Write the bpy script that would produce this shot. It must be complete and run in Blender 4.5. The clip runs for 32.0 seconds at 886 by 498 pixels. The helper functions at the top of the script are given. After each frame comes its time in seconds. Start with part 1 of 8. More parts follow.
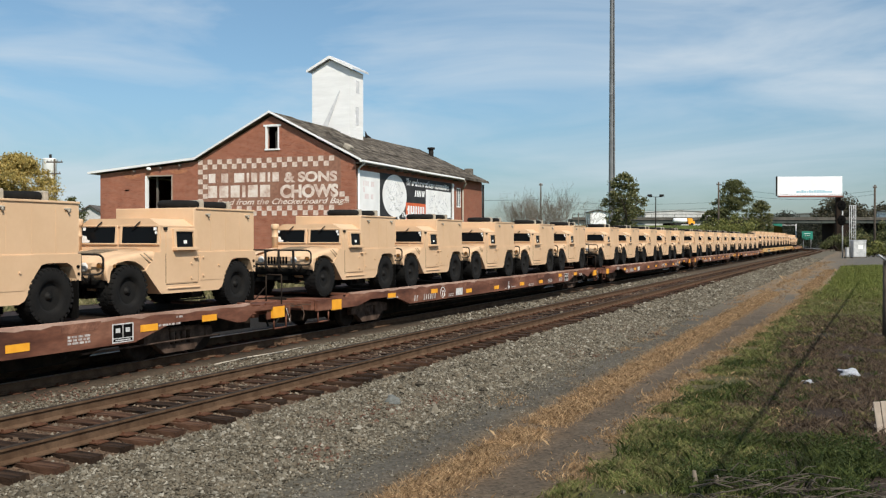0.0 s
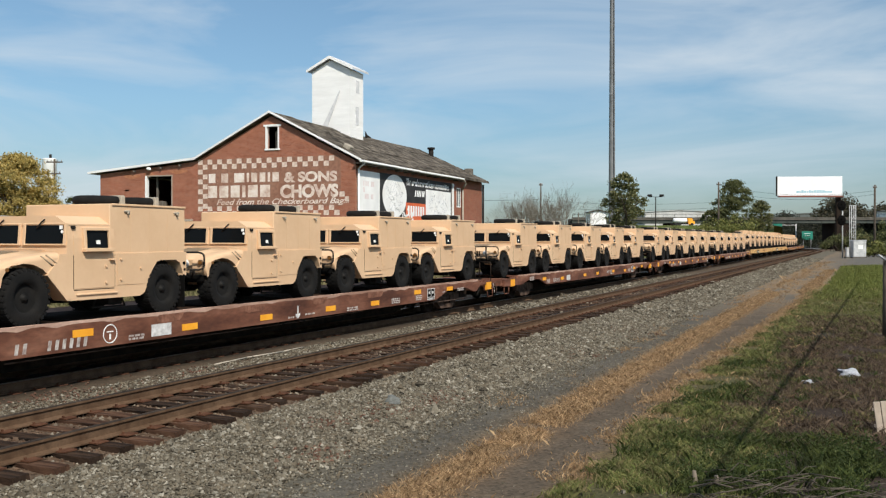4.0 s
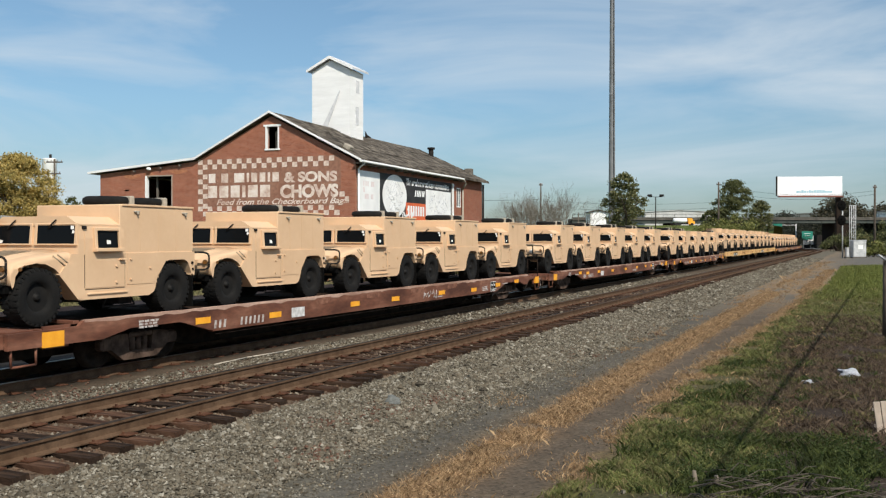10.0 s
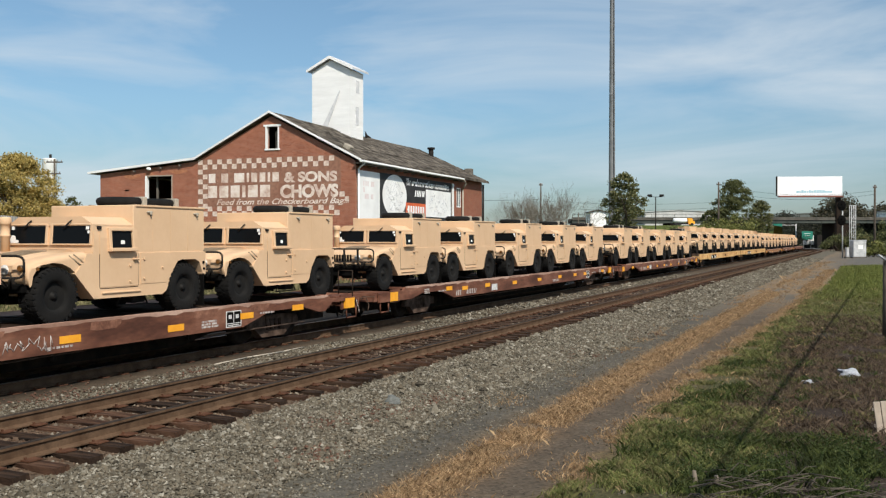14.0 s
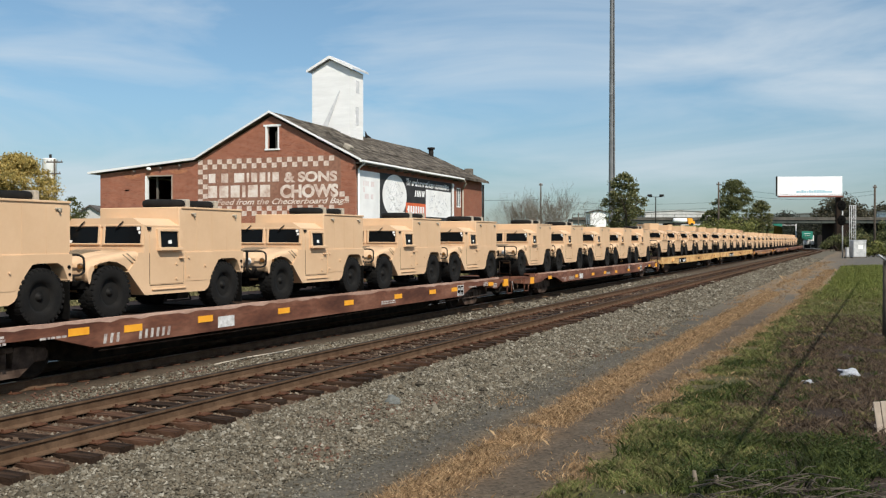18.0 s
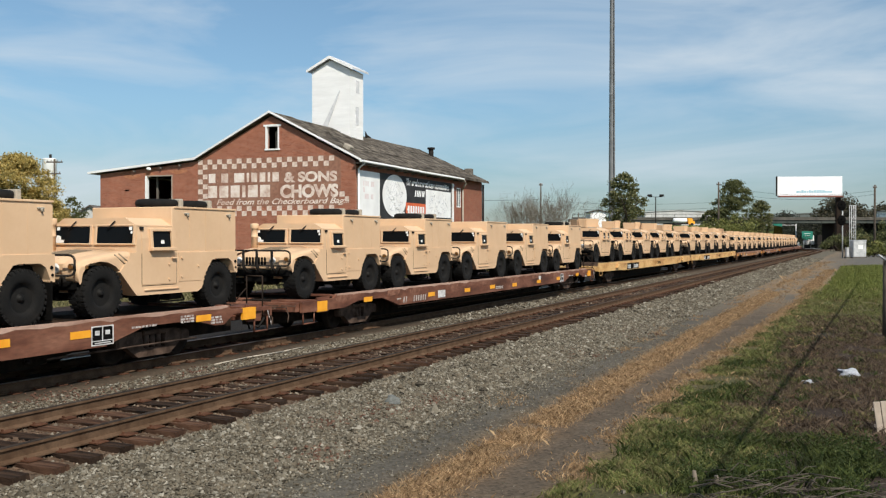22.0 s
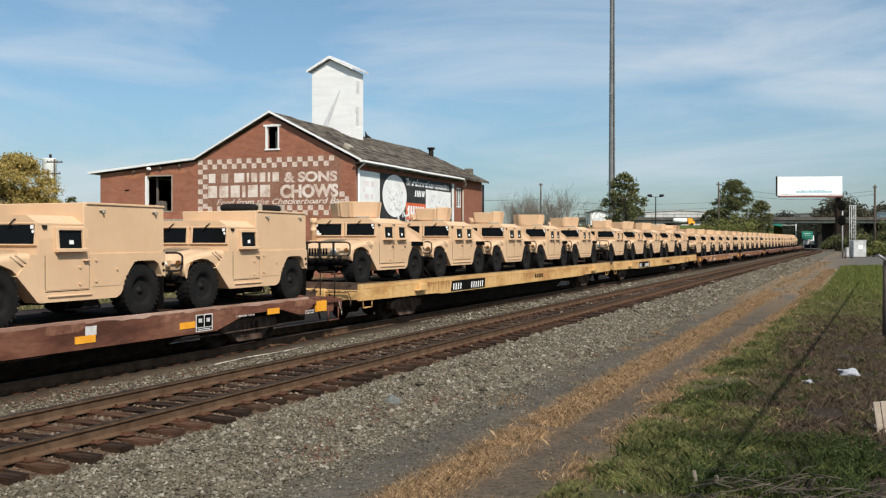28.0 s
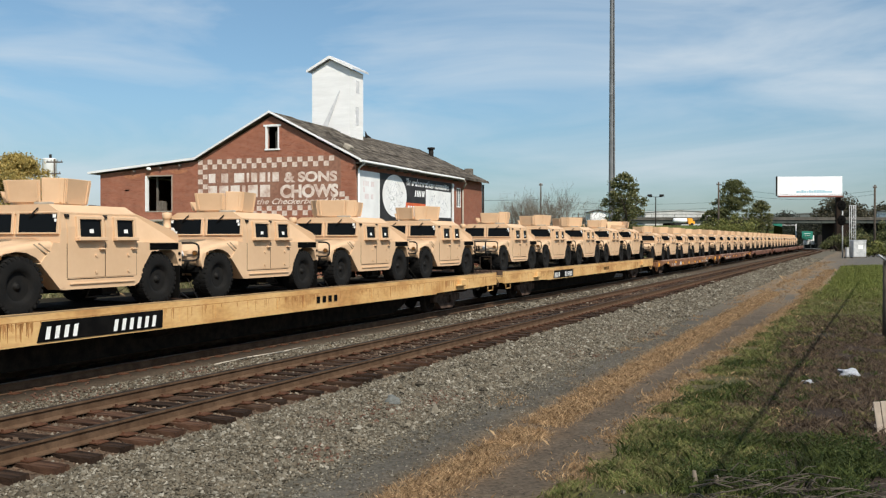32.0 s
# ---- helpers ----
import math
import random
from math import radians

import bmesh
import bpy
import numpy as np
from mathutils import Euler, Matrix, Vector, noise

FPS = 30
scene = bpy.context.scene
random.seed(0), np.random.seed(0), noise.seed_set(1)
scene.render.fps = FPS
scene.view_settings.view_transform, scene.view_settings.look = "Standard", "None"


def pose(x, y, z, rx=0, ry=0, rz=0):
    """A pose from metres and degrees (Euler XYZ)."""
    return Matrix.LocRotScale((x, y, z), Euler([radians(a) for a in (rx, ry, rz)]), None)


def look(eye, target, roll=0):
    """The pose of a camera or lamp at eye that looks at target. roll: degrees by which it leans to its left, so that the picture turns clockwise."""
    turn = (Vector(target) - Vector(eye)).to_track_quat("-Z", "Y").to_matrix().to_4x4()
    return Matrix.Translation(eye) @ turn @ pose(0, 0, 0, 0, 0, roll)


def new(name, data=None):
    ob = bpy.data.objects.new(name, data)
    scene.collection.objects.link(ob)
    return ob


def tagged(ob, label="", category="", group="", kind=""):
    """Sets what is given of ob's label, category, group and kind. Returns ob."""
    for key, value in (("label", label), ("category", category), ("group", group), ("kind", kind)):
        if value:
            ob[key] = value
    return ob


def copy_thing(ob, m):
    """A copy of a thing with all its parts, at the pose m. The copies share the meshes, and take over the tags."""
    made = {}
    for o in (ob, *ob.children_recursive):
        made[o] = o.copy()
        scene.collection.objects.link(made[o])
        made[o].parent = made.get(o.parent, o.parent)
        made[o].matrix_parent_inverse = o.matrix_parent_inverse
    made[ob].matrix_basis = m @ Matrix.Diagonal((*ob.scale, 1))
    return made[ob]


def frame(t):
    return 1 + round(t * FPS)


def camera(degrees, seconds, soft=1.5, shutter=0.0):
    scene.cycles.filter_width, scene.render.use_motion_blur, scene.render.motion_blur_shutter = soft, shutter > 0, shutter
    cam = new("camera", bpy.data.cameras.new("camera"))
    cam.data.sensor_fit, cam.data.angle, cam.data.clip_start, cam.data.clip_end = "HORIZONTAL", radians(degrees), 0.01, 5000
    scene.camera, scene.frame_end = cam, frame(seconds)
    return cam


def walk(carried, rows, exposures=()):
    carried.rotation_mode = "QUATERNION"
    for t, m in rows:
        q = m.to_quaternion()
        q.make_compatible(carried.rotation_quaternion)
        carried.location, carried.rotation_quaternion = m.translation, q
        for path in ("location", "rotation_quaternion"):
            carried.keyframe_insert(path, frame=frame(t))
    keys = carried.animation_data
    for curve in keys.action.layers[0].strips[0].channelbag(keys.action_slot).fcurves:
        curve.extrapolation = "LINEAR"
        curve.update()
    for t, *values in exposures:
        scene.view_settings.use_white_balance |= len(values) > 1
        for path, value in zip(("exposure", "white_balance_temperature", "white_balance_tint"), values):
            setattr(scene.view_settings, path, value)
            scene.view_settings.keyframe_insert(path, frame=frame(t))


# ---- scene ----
# A fixed camera beside a double-track railway: X to the right of the tracks, Y along them, z = 0 on the nearer rails.
cam = camera(50.27, 32.0, soft=1.25)
HEAD, TILT = 24.115, -0.583
CAM_POSE = pose(0, 0, 2.25, 90 + TILT, 0, HEAD)
walk(cam, [(0, CAM_POSE), (32, CAM_POSE)], exposures=[(0, 0.0), (32, 0.0)])

# ---- daylight ----
SUN_DIR = Vector((0.76, -0.65, 0.98)).normalized()
SUN_EL = math.asin(SUN_DIR.z)
SUN_AZ = math.atan2(SUN_DIR.x, SUN_DIR.y)


def make_world():
    w = bpy.data.worlds.new("sky")
    w.use_nodes = True
    scene.world = w
    nt = w.node_tree
    nt.nodes.clear()
    out = nt.nodes.new("ShaderNodeOutputWorld")
    bg = nt.nodes.new("ShaderNodeBackground")
    bg.inputs["Strength"].default_value = 0.11
    sky = nt.nodes.new("ShaderNodeTexSky")
    sky.sky_type = "NISHITA"
    sky.sun_disc = False
    sky.sun_elevation = SUN_EL
    sky.sun_rotation = SUN_AZ
    sky.air_density, sky.dust_density, sky.ozone_density = 1.0, 0.6, 1.0
    # thin streaks of high cloud, the same all round
    tc = nt.nodes.new("ShaderNodeTexCoord")
    mp = nt.nodes.new("ShaderNodeMapping")
    mp.inputs["Scale"].default_value = (1.6, 1.6, 8.0)
    mp.inputs["Rotation"].default_value = (0.12, -0.1, 0.62)
    nz = nt.nodes.new("ShaderNodeTexNoise")
    nz.inputs["Scale"].default_value = 1.7
    nz.inputs["Detail"].default_value = 6
    nz.inputs["Roughness"].default_value = 0.55
    nz.inputs["Distortion"].default_value = 0.6
    ramp = nt.nodes.new("ShaderNodeValToRGB")
    ramp.color_ramp.elements[0].position = 0.392
    ramp.color_ramp.elements[1].position = 0.70
    ramp.color_ramp.elements[1].color = (0.75, 0.75, 0.75, 1)
    mix = nt.nodes.new("ShaderNodeMixRGB")
    mix.inputs[2].default_value = (6.0, 6.7, 7.3, 1)
    nt.links.new(tc.outputs["Generated"], mp.inputs["Vector"])
    nt.links.new(mp.outputs["Vector"], nz.inputs["Vector"])
    nt.links.new(nz.outputs["Fac"], ramp.inputs["Fac"])
    nt.links.new(ramp.outputs["Color"], mix.inputs[0])
    tint = nt.nodes.new("ShaderNodeMixRGB")
    tint.blend_type = "MULTIPLY"
    tint.inputs[0].default_value = 1.0
    # haze: greyer and bluer low down than overhead, all round
    gz = nt.nodes.new("ShaderNodeSeparateXYZ")
    nt.links.new(tc.outputs["Generated"], gz.inputs[0])
    haze = nt.nodes.new("ShaderNodeValToRGB")
    haze.color_ramp.elements[0].position, haze.color_ramp.elements[0].color = 0.0, (0.475, 0.57, 0.705, 1)
    haze.color_ramp.elements[1].position, haze.color_ramp.elements[1].color = 0.42, (0.99, 1.12, 1.08, 1)
    haze.color_ramp.elements.new(0.14).color = (0.70, 0.86, 0.94, 1)
    nt.links.new(gz.outputs["Z"], haze.inputs["Fac"])
    nt.links.new(haze.outputs["Color"], tint.inputs[2])
    nt.links.new(sky.outputs["Color"], tint.inputs[1])
    nt.links.new(tint.outputs["Color"], mix.inputs[1])
    nt.links.new(mix.outputs["Color"], bg.inputs["Color"])
    nt.links.new(bg.outputs["Background"], out.inputs["Surface"])


make_world()
sun = new("sun", bpy.data.lights.new("sun", "SUN"))
sun.data.energy, sun.data.angle, sun.data.color = 4.8, radians(0.53), (1.0, 0.93, 0.82)
sun.matrix_basis = look(SUN_DIR * 100, (0, 0, 0))

# ---- materials ----


def mat(name, colors, rough=0.8, metal=0.0, scale=3.0, fine=40.0, bump=0.15, contrast=(0.35, 0.65), spec=0.4, coords="Object", stretch=(1, 1, 1), fine_amount=0.35, per_object=0.0):
    """Two colours mixed by a coarse noise, a finer grain over them, a bump."""
    m = bpy.data.materials.new(name)
    m.use_nodes = True
    nt = m.node_tree
    b = nt.nodes["Principled BSDF"]
    b.inputs["Roughness"].default_value = rough
    b.inputs["Metallic"].default_value = metal
    b.inputs["Specular IOR Level"].default_value = spec
    tc = nt.nodes.new("ShaderNodeTexCoord")
    mp = nt.nodes.new("ShaderNodeMapping")
    mp.inputs["Scale"].default_value = stretch
    nt.links.new(tc.outputs[coords], mp.inputs["Vector"])
    n1 = nt.nodes.new("ShaderNodeTexNoise")
    n1.inputs["Scale"].default_value = scale
    n1.inputs["Detail"].default_value = 5
    n2 = nt.nodes.new("ShaderNodeTexNoise")
    n2.inputs["Scale"].default_value = fine
    n2.inputs["Detail"].default_value = 3
    for n in (n1, n2):
        nt.links.new(mp.outputs["Vector"], n.inputs["Vector"])
    r = nt.nodes.new("ShaderNodeValToRGB")
    cr = r.color_ramp
    cr.elements[0].position, cr.elements[1].position = contrast
    cr.elements[0].color, cr.elements[1].color = (*colors[0], 1), (*colors[-1], 1)
    if len(colors) == 3:
        e = cr.elements.new(sum(contrast) / 2)
        e.color = (*colors[1], 1)
    nt.links.new(n1.outputs["Fac"], r.inputs["Fac"])
    mx = nt.nodes.new("ShaderNodeMixRGB")
    mx.blend_type = "OVERLAY"
    mx.inputs[0].default_value = fine_amount
    nt.links.new(r.outputs["Color"], mx.inputs[1])
    nt.links.new(n2.outputs["Fac"], mx.inputs[2])
    col = mx.outputs["Color"]
    if per_object:
        oi = nt.nodes.new("ShaderNodeObjectInfo")
        mr = nt.nodes.new("ShaderNodeMapRange")
        mr.inputs["To Min"].default_value, mr.inputs["To Max"].default_value = 1 - per_object, 1 + per_object
        hs = nt.nodes.new("ShaderNodeHueSaturation")
        nt.links.new(oi.outputs["Random"], mr.inputs["Value"])
        nt.links.new(mr.outputs["Result"], hs.inputs["Value"])
        nt.links.new(col, hs.inputs["Color"])
        col = hs.outputs["Color"]
    nt.links.new(col, b.inputs["Base Color"])
    if bump:
        bp = nt.nodes.new("ShaderNodeBump")
        bp.inputs["Strength"].default_value = bump
        bp.inputs["Distance"].default_value = 0.02
        nt.links.new(n2.outputs["Fac"], bp.inputs["Height"])
        nt.links.new(bp.outputs["Normal"], b.inputs["Normal"])
    return m


def leaf_mat(name, colors):
    """Foliage: two greens by island, a little light let through."""
    m = bpy.data.materials.new(name)
    m.use_nodes = True
    nt = m.node_tree
    b = nt.nodes["Principled BSDF"]
    b.inputs["Roughness"].default_value = 0.65
    b.inputs["Specular IOR Level"].default_value = 0.25
    g = nt.nodes.new("ShaderNodeNewGeometry")
    r = nt.nodes.new("ShaderNodeValToRGB")
    r.color_ramp.elements[0].color, r.color_ramp.elements[1].color = (*colors[0], 1), (*colors[-1], 1)
    if len(colors) == 3:
        r.color_ramp.elements.new(0.55).color = (*colors[1], 1)
    nt.links.new(g.outputs["Random Per Island"], r.inputs["Fac"])
    nt.links.new(r.outputs["Color"], b.inputs["Base Color"])
    tr = nt.nodes.new("ShaderNodeBsdfTranslucent")
    nt.links.new(r.outputs["Color"], tr.inputs["Color"])
    ms = nt.nodes.new("ShaderNodeMixShader")
    ms.inputs[0].default_value = 0.4
    nt.links.new(b.outputs[0], ms.inputs[1])
    nt.links.new(tr.outputs[0], ms.inputs[2])
    nt.links.new(ms.outputs[0], nt.nodes["Material Output"].inputs["Surface"])
    return m


M_TAN = mat("desert_tan_paint", [(0.63, 0.422, 0.256), (0.69, 0.474, 0.296)], 0.62, scale=1.2, fine=12, bump=0.02, fine_amount=0.05)
M_BROWN = mat("oxide_brown_paint", [(0.070, 0.024, 0.013), (0.135, 0.050, 0.028), (0.215, 0.095, 0.058)], 0.8, scale=1.5, fine=11, bump=0.12, stretch=(1, 0.45, 1.5), fine_amount=0.5)
M_YELLOW = mat("weathered_yellow_paint", [(0.44, 0.225, 0.078), (0.59, 0.345, 0.13), (0.66, 0.415, 0.175)], 0.7, scale=0.9, fine=7, bump=0.06, contrast=(0.30, 0.6), stretch=(1, 1, 2.5), fine_amount=0.3)
M_RAIL = mat("rusty_rail", [(0.078, 0.045, 0.026), (0.125, 0.077, 0.047)], 0.9, spec=0.15, scale=4, fine=30, bump=0.1)
M_WHITE = mat("white_paint", [(0.80, 0.80, 0.79), (0.88, 0.88, 0.87)], 0.6, scale=1.0, fine=15, bump=0.05, fine_amount=0.1)
M_ROOF = mat("grey_roof", [(0.06, 0.052, 0.047), (0.13, 0.115, 0.10)], 0.9, scale=1.5, fine=20, bump=0.3)
M_BLACK = mat("black_rubber", [(0.012, 0.012, 0.012), (0.025, 0.024, 0.023)], 0.85, scale=6, fine=40, bump=0.1)
M_STEEL = mat("galvanised_steel", [(0.32, 0.33, 0.34), (0.42, 0.43, 0.44)], 0.5, metal=0.6, scale=2, fine=30, bump=0.05)
M_DARK = mat("dark_steel", [(0.012, 0.011, 0.010), (0.028, 0.024, 0.021)], 0.8, spec=0.15, scale=3, fine=30, bump=0.1)
M_WOOD = mat("grey_wood", [(0.10, 0.085, 0.07), (0.18, 0.16, 0.135)], 0.9, scale=3, fine=30, bump=0.2)

# ---- small builders ----


def mesh_of(name, bm, materials):
    me = bpy.data.meshes.new(name)
    bm.normal_update()
    bm.to_mesh(me)
    bm.free()
    for m in materials if isinstance(materials, (list, tuple)) else [materials]:
        me.materials.append(m)
    return me


def part(name, bm, material, parent=None, label="", at=None):
    """One bmesh as one mesh object, under a thing or a part if given."""
    ob = new(name, mesh_of(name, bm, material) if isinstance(bm, bmesh.types.BMesh) else bm)
    if parent is not None:
        ob.parent = parent
    if at is not None:
        ob.matrix_basis = at
    if label:
        ob["label"] = label
    return ob


def box(bm, x0, x1, y0, y1, z0, z1, bevel=0.0, m=None, mi=0):
    r = bmesh.ops.create_cube(bm, size=1.0)
    vs = r["verts"]
    for v in vs:
        v.co = Vector(((x0 + x1) / 2 + v.co.x * (x1 - x0), (y0 + y1) / 2 + v.co.y * (y1 - y0), (z0 + z1) / 2 + v.co.z * (z1 - z0)))
    fs = {f for v in vs for f in v.link_faces}
    for f in fs:
        f.material_index = mi
    if bevel:
        es = {e for f in fs for e in f.edges}
        r = bmesh.ops.bevel(bm, geom=list(es), offset=bevel, segments=1, affect="EDGES")
        for f in r["faces"]:
            f.material_index = mi
        vs = {v for f in r["faces"] for v in f.verts}
    if m is not None:
        for v in vs:
            v.co = m @ v.co
    return list(vs)


def cyl(bm, p0, p1, r0, r1=None, seg=10, caps=True, mi=0):
    p0, p1 = Vector(p0), Vector(p1)
    r1 = r0 if r1 is None else r1
    d = p1 - p0
    q = d.to_track_quat("Z", "Y").to_matrix()
    rings = []
    for p, r in ((p0, r0), (p1, r1)):
        rings.append([bm.verts.new(p + q @ Vector((r * math.cos(2 * math.pi * i / seg), r * math.sin(2 * math.pi * i / seg), 0))) for i in range(seg)])
    for i in range(seg):
        j = (i + 1) % seg
        f = bm.faces.new((rings[0][i], rings[0][j], rings[1][j], rings[1][i]))
        f.smooth = True
        f.material_index = mi
    if caps:
        bm.faces.new(rings[0][::-1]).material_index = mi
        bm.faces.new(rings[1]).material_index = mi
    return rings


def prism(bm, pts, axis, a, b, mi=0):
    """A closed outline swept along an axis: x (points are y, z), y (x, z) or z (x, y)."""
    def at(p, h):
        return {"x": (h, p[0], p[1]), "y": (p[0], h, p[1]), "z": (p[0], p[1], h)}[axis]
    lo = [bm.verts.new(at(p, a)) for p in pts]
    hi = [bm.verts.new(at(p, b)) for p in pts]
    n = len(pts)
    fs = [bm.faces.new((lo[i], lo[(i + 1) % n], hi[(i + 1) % n], hi[i])) for i in range(n)]
    fs += [bm.faces.new(lo[::-1]), bm.faces.new(hi)]
    for f in fs:
        f.material_index = mi
    bmesh.ops.recalc_face_normals(bm, faces=fs)
    return lo + hi


def lathe(bm, prof, seg=20, axis="x", mi=0, centre=(0, 0, 0)):
    """A profile of (along, radius) turned about an axis."""
    rings = []
    cx, cy, cz = centre
    for a, r in prof:
        ring = []
        for i in range(seg):
            c, s = r * math.cos(2 * math.pi * i / seg), r * math.sin(2 * math.pi * i / seg)
            p = {"x": (a, c, s), "y": (c, a, s), "z": (c, s, a)}[axis]
            ring.append(bm.verts.new((p[0] + cx, p[1] + cy, p[2] + cz)))
        rings.append(ring)
    fs = []
    for k in range(len(rings) - 1):
        for i in range(seg):
            j = (i + 1) % seg
            f = bm.faces.new((rings[k][i], rings[k][j], rings[k + 1][j], rings[k + 1][i]))
            f.smooth = True
            fs.append(f)
    fs += [bm.faces.new(rings[0][::-1]), bm.faces.new(rings[-1])]
    for f in fs:
        f.material_index = mi
    bmesh.ops.recalc_face_normals(bm, faces=fs)


def sheet(name, rows, material, **tags):
    """A surface through rows of points, one after another."""
    bm = bmesh.new()
    vs = [[bm.verts.new(p) for p in r] for r in rows]
    for a, b in zip(vs, vs[1:]):
        for i in range(len(a) - 1):
            f = bm.faces.new((a[i], a[i + 1], b[i + 1], b[i]))
            f.smooth = True
    bmesh.ops.recalc_face_normals(bm, faces=bm.faces)
    if sum(f.normal.z for f in bm.faces) < 0:
        bmesh.ops.reverse_faces(bm, faces=bm.faces)
    ob = new(name, mesh_of(name, bm, material))
    return tagged(ob, **tags)
# ---- ground and tracks ----
NEAR_X, FAR_X, FAR_RAIL, DECK = -9.25, -13.86, -0.15, 0.85
BEND_Y, BEND_R = 198.0, 260.0


def along(a, x=FAR_X):
    """Place and heading at a metres along the line: straight, then a bend to the left."""
    if a <= BEND_Y:
        return x, a, 0.0
    k = (a - BEND_Y) / BEND_R
    r = BEND_R + x
    return -BEND_R + r * math.cos(k), BEND_Y + r * math.sin(k), k


def on_line(a, z, x=FAR_X):
    px, py, k = along(a, x)
    return Matrix.Translation((px, py, z)) @ Matrix.Rotation(k, 4, "Z")


LIE = ((-900, -0.2), (-60, -0.3), (-24, -0.55), (-17.5, -0.55), (-15.8, -0.36), (-13.3, -0.35), (-12.5, -0.315), (-11.6, -0.295), (-10.9, -0.265), (-10.4, -0.228), (-8.45, -0.228), (-7.95, -0.272), (-7.2, -0.30), (-5.6, -0.42), (-3.0, -0.42), (-1.5, -0.36), (0.5, -0.30), (4, -0.25), (30, -0.2), (900, -0.2))


def ground_z(x, y=0.0):
    """The lie of the land across the tracks."""
    for (xa, za), (xb, zb) in zip(LIE, LIE[1:]):
        if x <= xb:
            return za + (zb - za) * max(0, min(1, (x - xa) / (xb - xa)))
    return LIE[-1][1]


def zone_mat():
    """Soil across the tracks: grass, ballast blackened for the train's shade, grey ballast, gravel ruts, straw, turf;
    edges broken by noise.
    """
    m = bpy.data.materials.new("trackside_soil")
    m.use_nodes = True
    nt = m.node_tree
    L = nt.links.new
    b = nt.nodes["Principled BSDF"]
    b.inputs["Roughness"].default_value = 0.95
    b.inputs["Specular IOR Level"].default_value = 0.2
    tc = nt.nodes.new("ShaderNodeTexCoord")
    sx = nt.nodes.new("ShaderNodeSeparateXYZ")
    L(tc.outputs["Object"], sx.inputs[0])

    def noise_tex(scale, detail=4.0, rough=0.6):
        n = nt.nodes.new("ShaderNodeTexNoise")
        n.inputs["Scale"].default_value, n.inputs["Detail"].default_value, n.inputs["Roughness"].default_value = scale, detail, rough
        L(tc.outputs["Object"], n.inputs["Vector"])
        return n

    def calc(op, a, c):
        n = nt.nodes.new("ShaderNodeMath")
        n.operation = op
        for i, v in enumerate((a, c)):
            if isinstance(v, (int, float)):
                n.inputs[i].default_value = v
            else:
                L(v, n.inputs[i])
        return n.outputs[0]

    warp = calc("MULTIPLY", calc("SUBTRACT", noise_tex(0.5, 5).outputs["Fac"], 0.5), 0.55)
    warp2 = calc("MULTIPLY", calc("SUBTRACT", noise_tex(4.0, 4).outputs["Fac"], 0.5), 0.5)
    # the turf's edge drifts outwards along the line, the straw does not
    drift = nt.nodes.new("ShaderNodeMapRange")
    drift.inputs["From Min"].default_value, drift.inputs["From Max"].default_value = -3.9, -2.6
    L(sx.outputs["X"], drift.inputs["Value"])
    reach = nt.nodes.new("ShaderNodeMapRange")
    reach.inputs["From Min"].default_value, reach.inputs["From Max"].default_value = 15.0, 40.0
    reach.inputs["To Max"].default_value = -0.6
    L(sx.outputs["Y"], reach.inputs["Value"])
    lean = calc("MULTIPLY", drift.outputs[0], reach.outputs[0])
    x = calc("ADD", calc("ADD", sx.outputs["X"], lean), calc("ADD", warp, warp2))
    mr = nt.nodes.new("ShaderNodeMapRange")
    mr.inputs["From Min"].default_value, mr.inputs["From Max"].default_value = -24.0, 4.0
    L(x, mr.inputs["Value"])
    ramp = nt.nodes.new("ShaderNodeValToRGB")
    cr = ramp.color_ramp
    # -21.5 to -13.3 is near-black: shade under and behind the train, put into colour
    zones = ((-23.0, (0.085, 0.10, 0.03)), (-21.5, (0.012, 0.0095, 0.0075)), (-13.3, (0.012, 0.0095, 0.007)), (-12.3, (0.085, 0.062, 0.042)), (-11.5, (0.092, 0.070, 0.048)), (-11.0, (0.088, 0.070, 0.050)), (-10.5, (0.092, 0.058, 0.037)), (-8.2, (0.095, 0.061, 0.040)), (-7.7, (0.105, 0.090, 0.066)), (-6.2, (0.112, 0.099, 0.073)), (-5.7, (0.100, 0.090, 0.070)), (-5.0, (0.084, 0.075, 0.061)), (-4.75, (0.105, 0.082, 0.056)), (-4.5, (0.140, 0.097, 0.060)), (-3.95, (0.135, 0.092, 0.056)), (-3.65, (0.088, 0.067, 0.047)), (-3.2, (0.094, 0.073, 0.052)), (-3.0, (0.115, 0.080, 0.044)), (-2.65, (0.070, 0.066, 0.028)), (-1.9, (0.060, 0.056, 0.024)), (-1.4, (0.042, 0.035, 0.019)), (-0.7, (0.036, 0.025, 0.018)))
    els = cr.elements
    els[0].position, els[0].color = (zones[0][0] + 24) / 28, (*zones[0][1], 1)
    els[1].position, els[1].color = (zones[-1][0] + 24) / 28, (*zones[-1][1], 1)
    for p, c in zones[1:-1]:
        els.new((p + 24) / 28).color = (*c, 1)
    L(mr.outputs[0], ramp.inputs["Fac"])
    # coarse and stone-sized grain
    vor = nt.nodes.new("ShaderNodeTexVoronoi")
    vor.inputs["Scale"].default_value = 26
    L(tc.outputs["Object"], vor.inputs["Vector"])
    bw = nt.nodes.new("ShaderNodeRGBToBW")
    L(vor.outputs["Color"], bw.inputs[0])
    g1 = nt.nodes.new("ShaderNodeMixRGB")
    g1.blend_type = "OVERLAY"
    g1.inputs[0].default_value = 0.45
    L(ramp.outputs["Color"], g1.inputs[1])
    L(bw.outputs[0], g1.inputs[2])
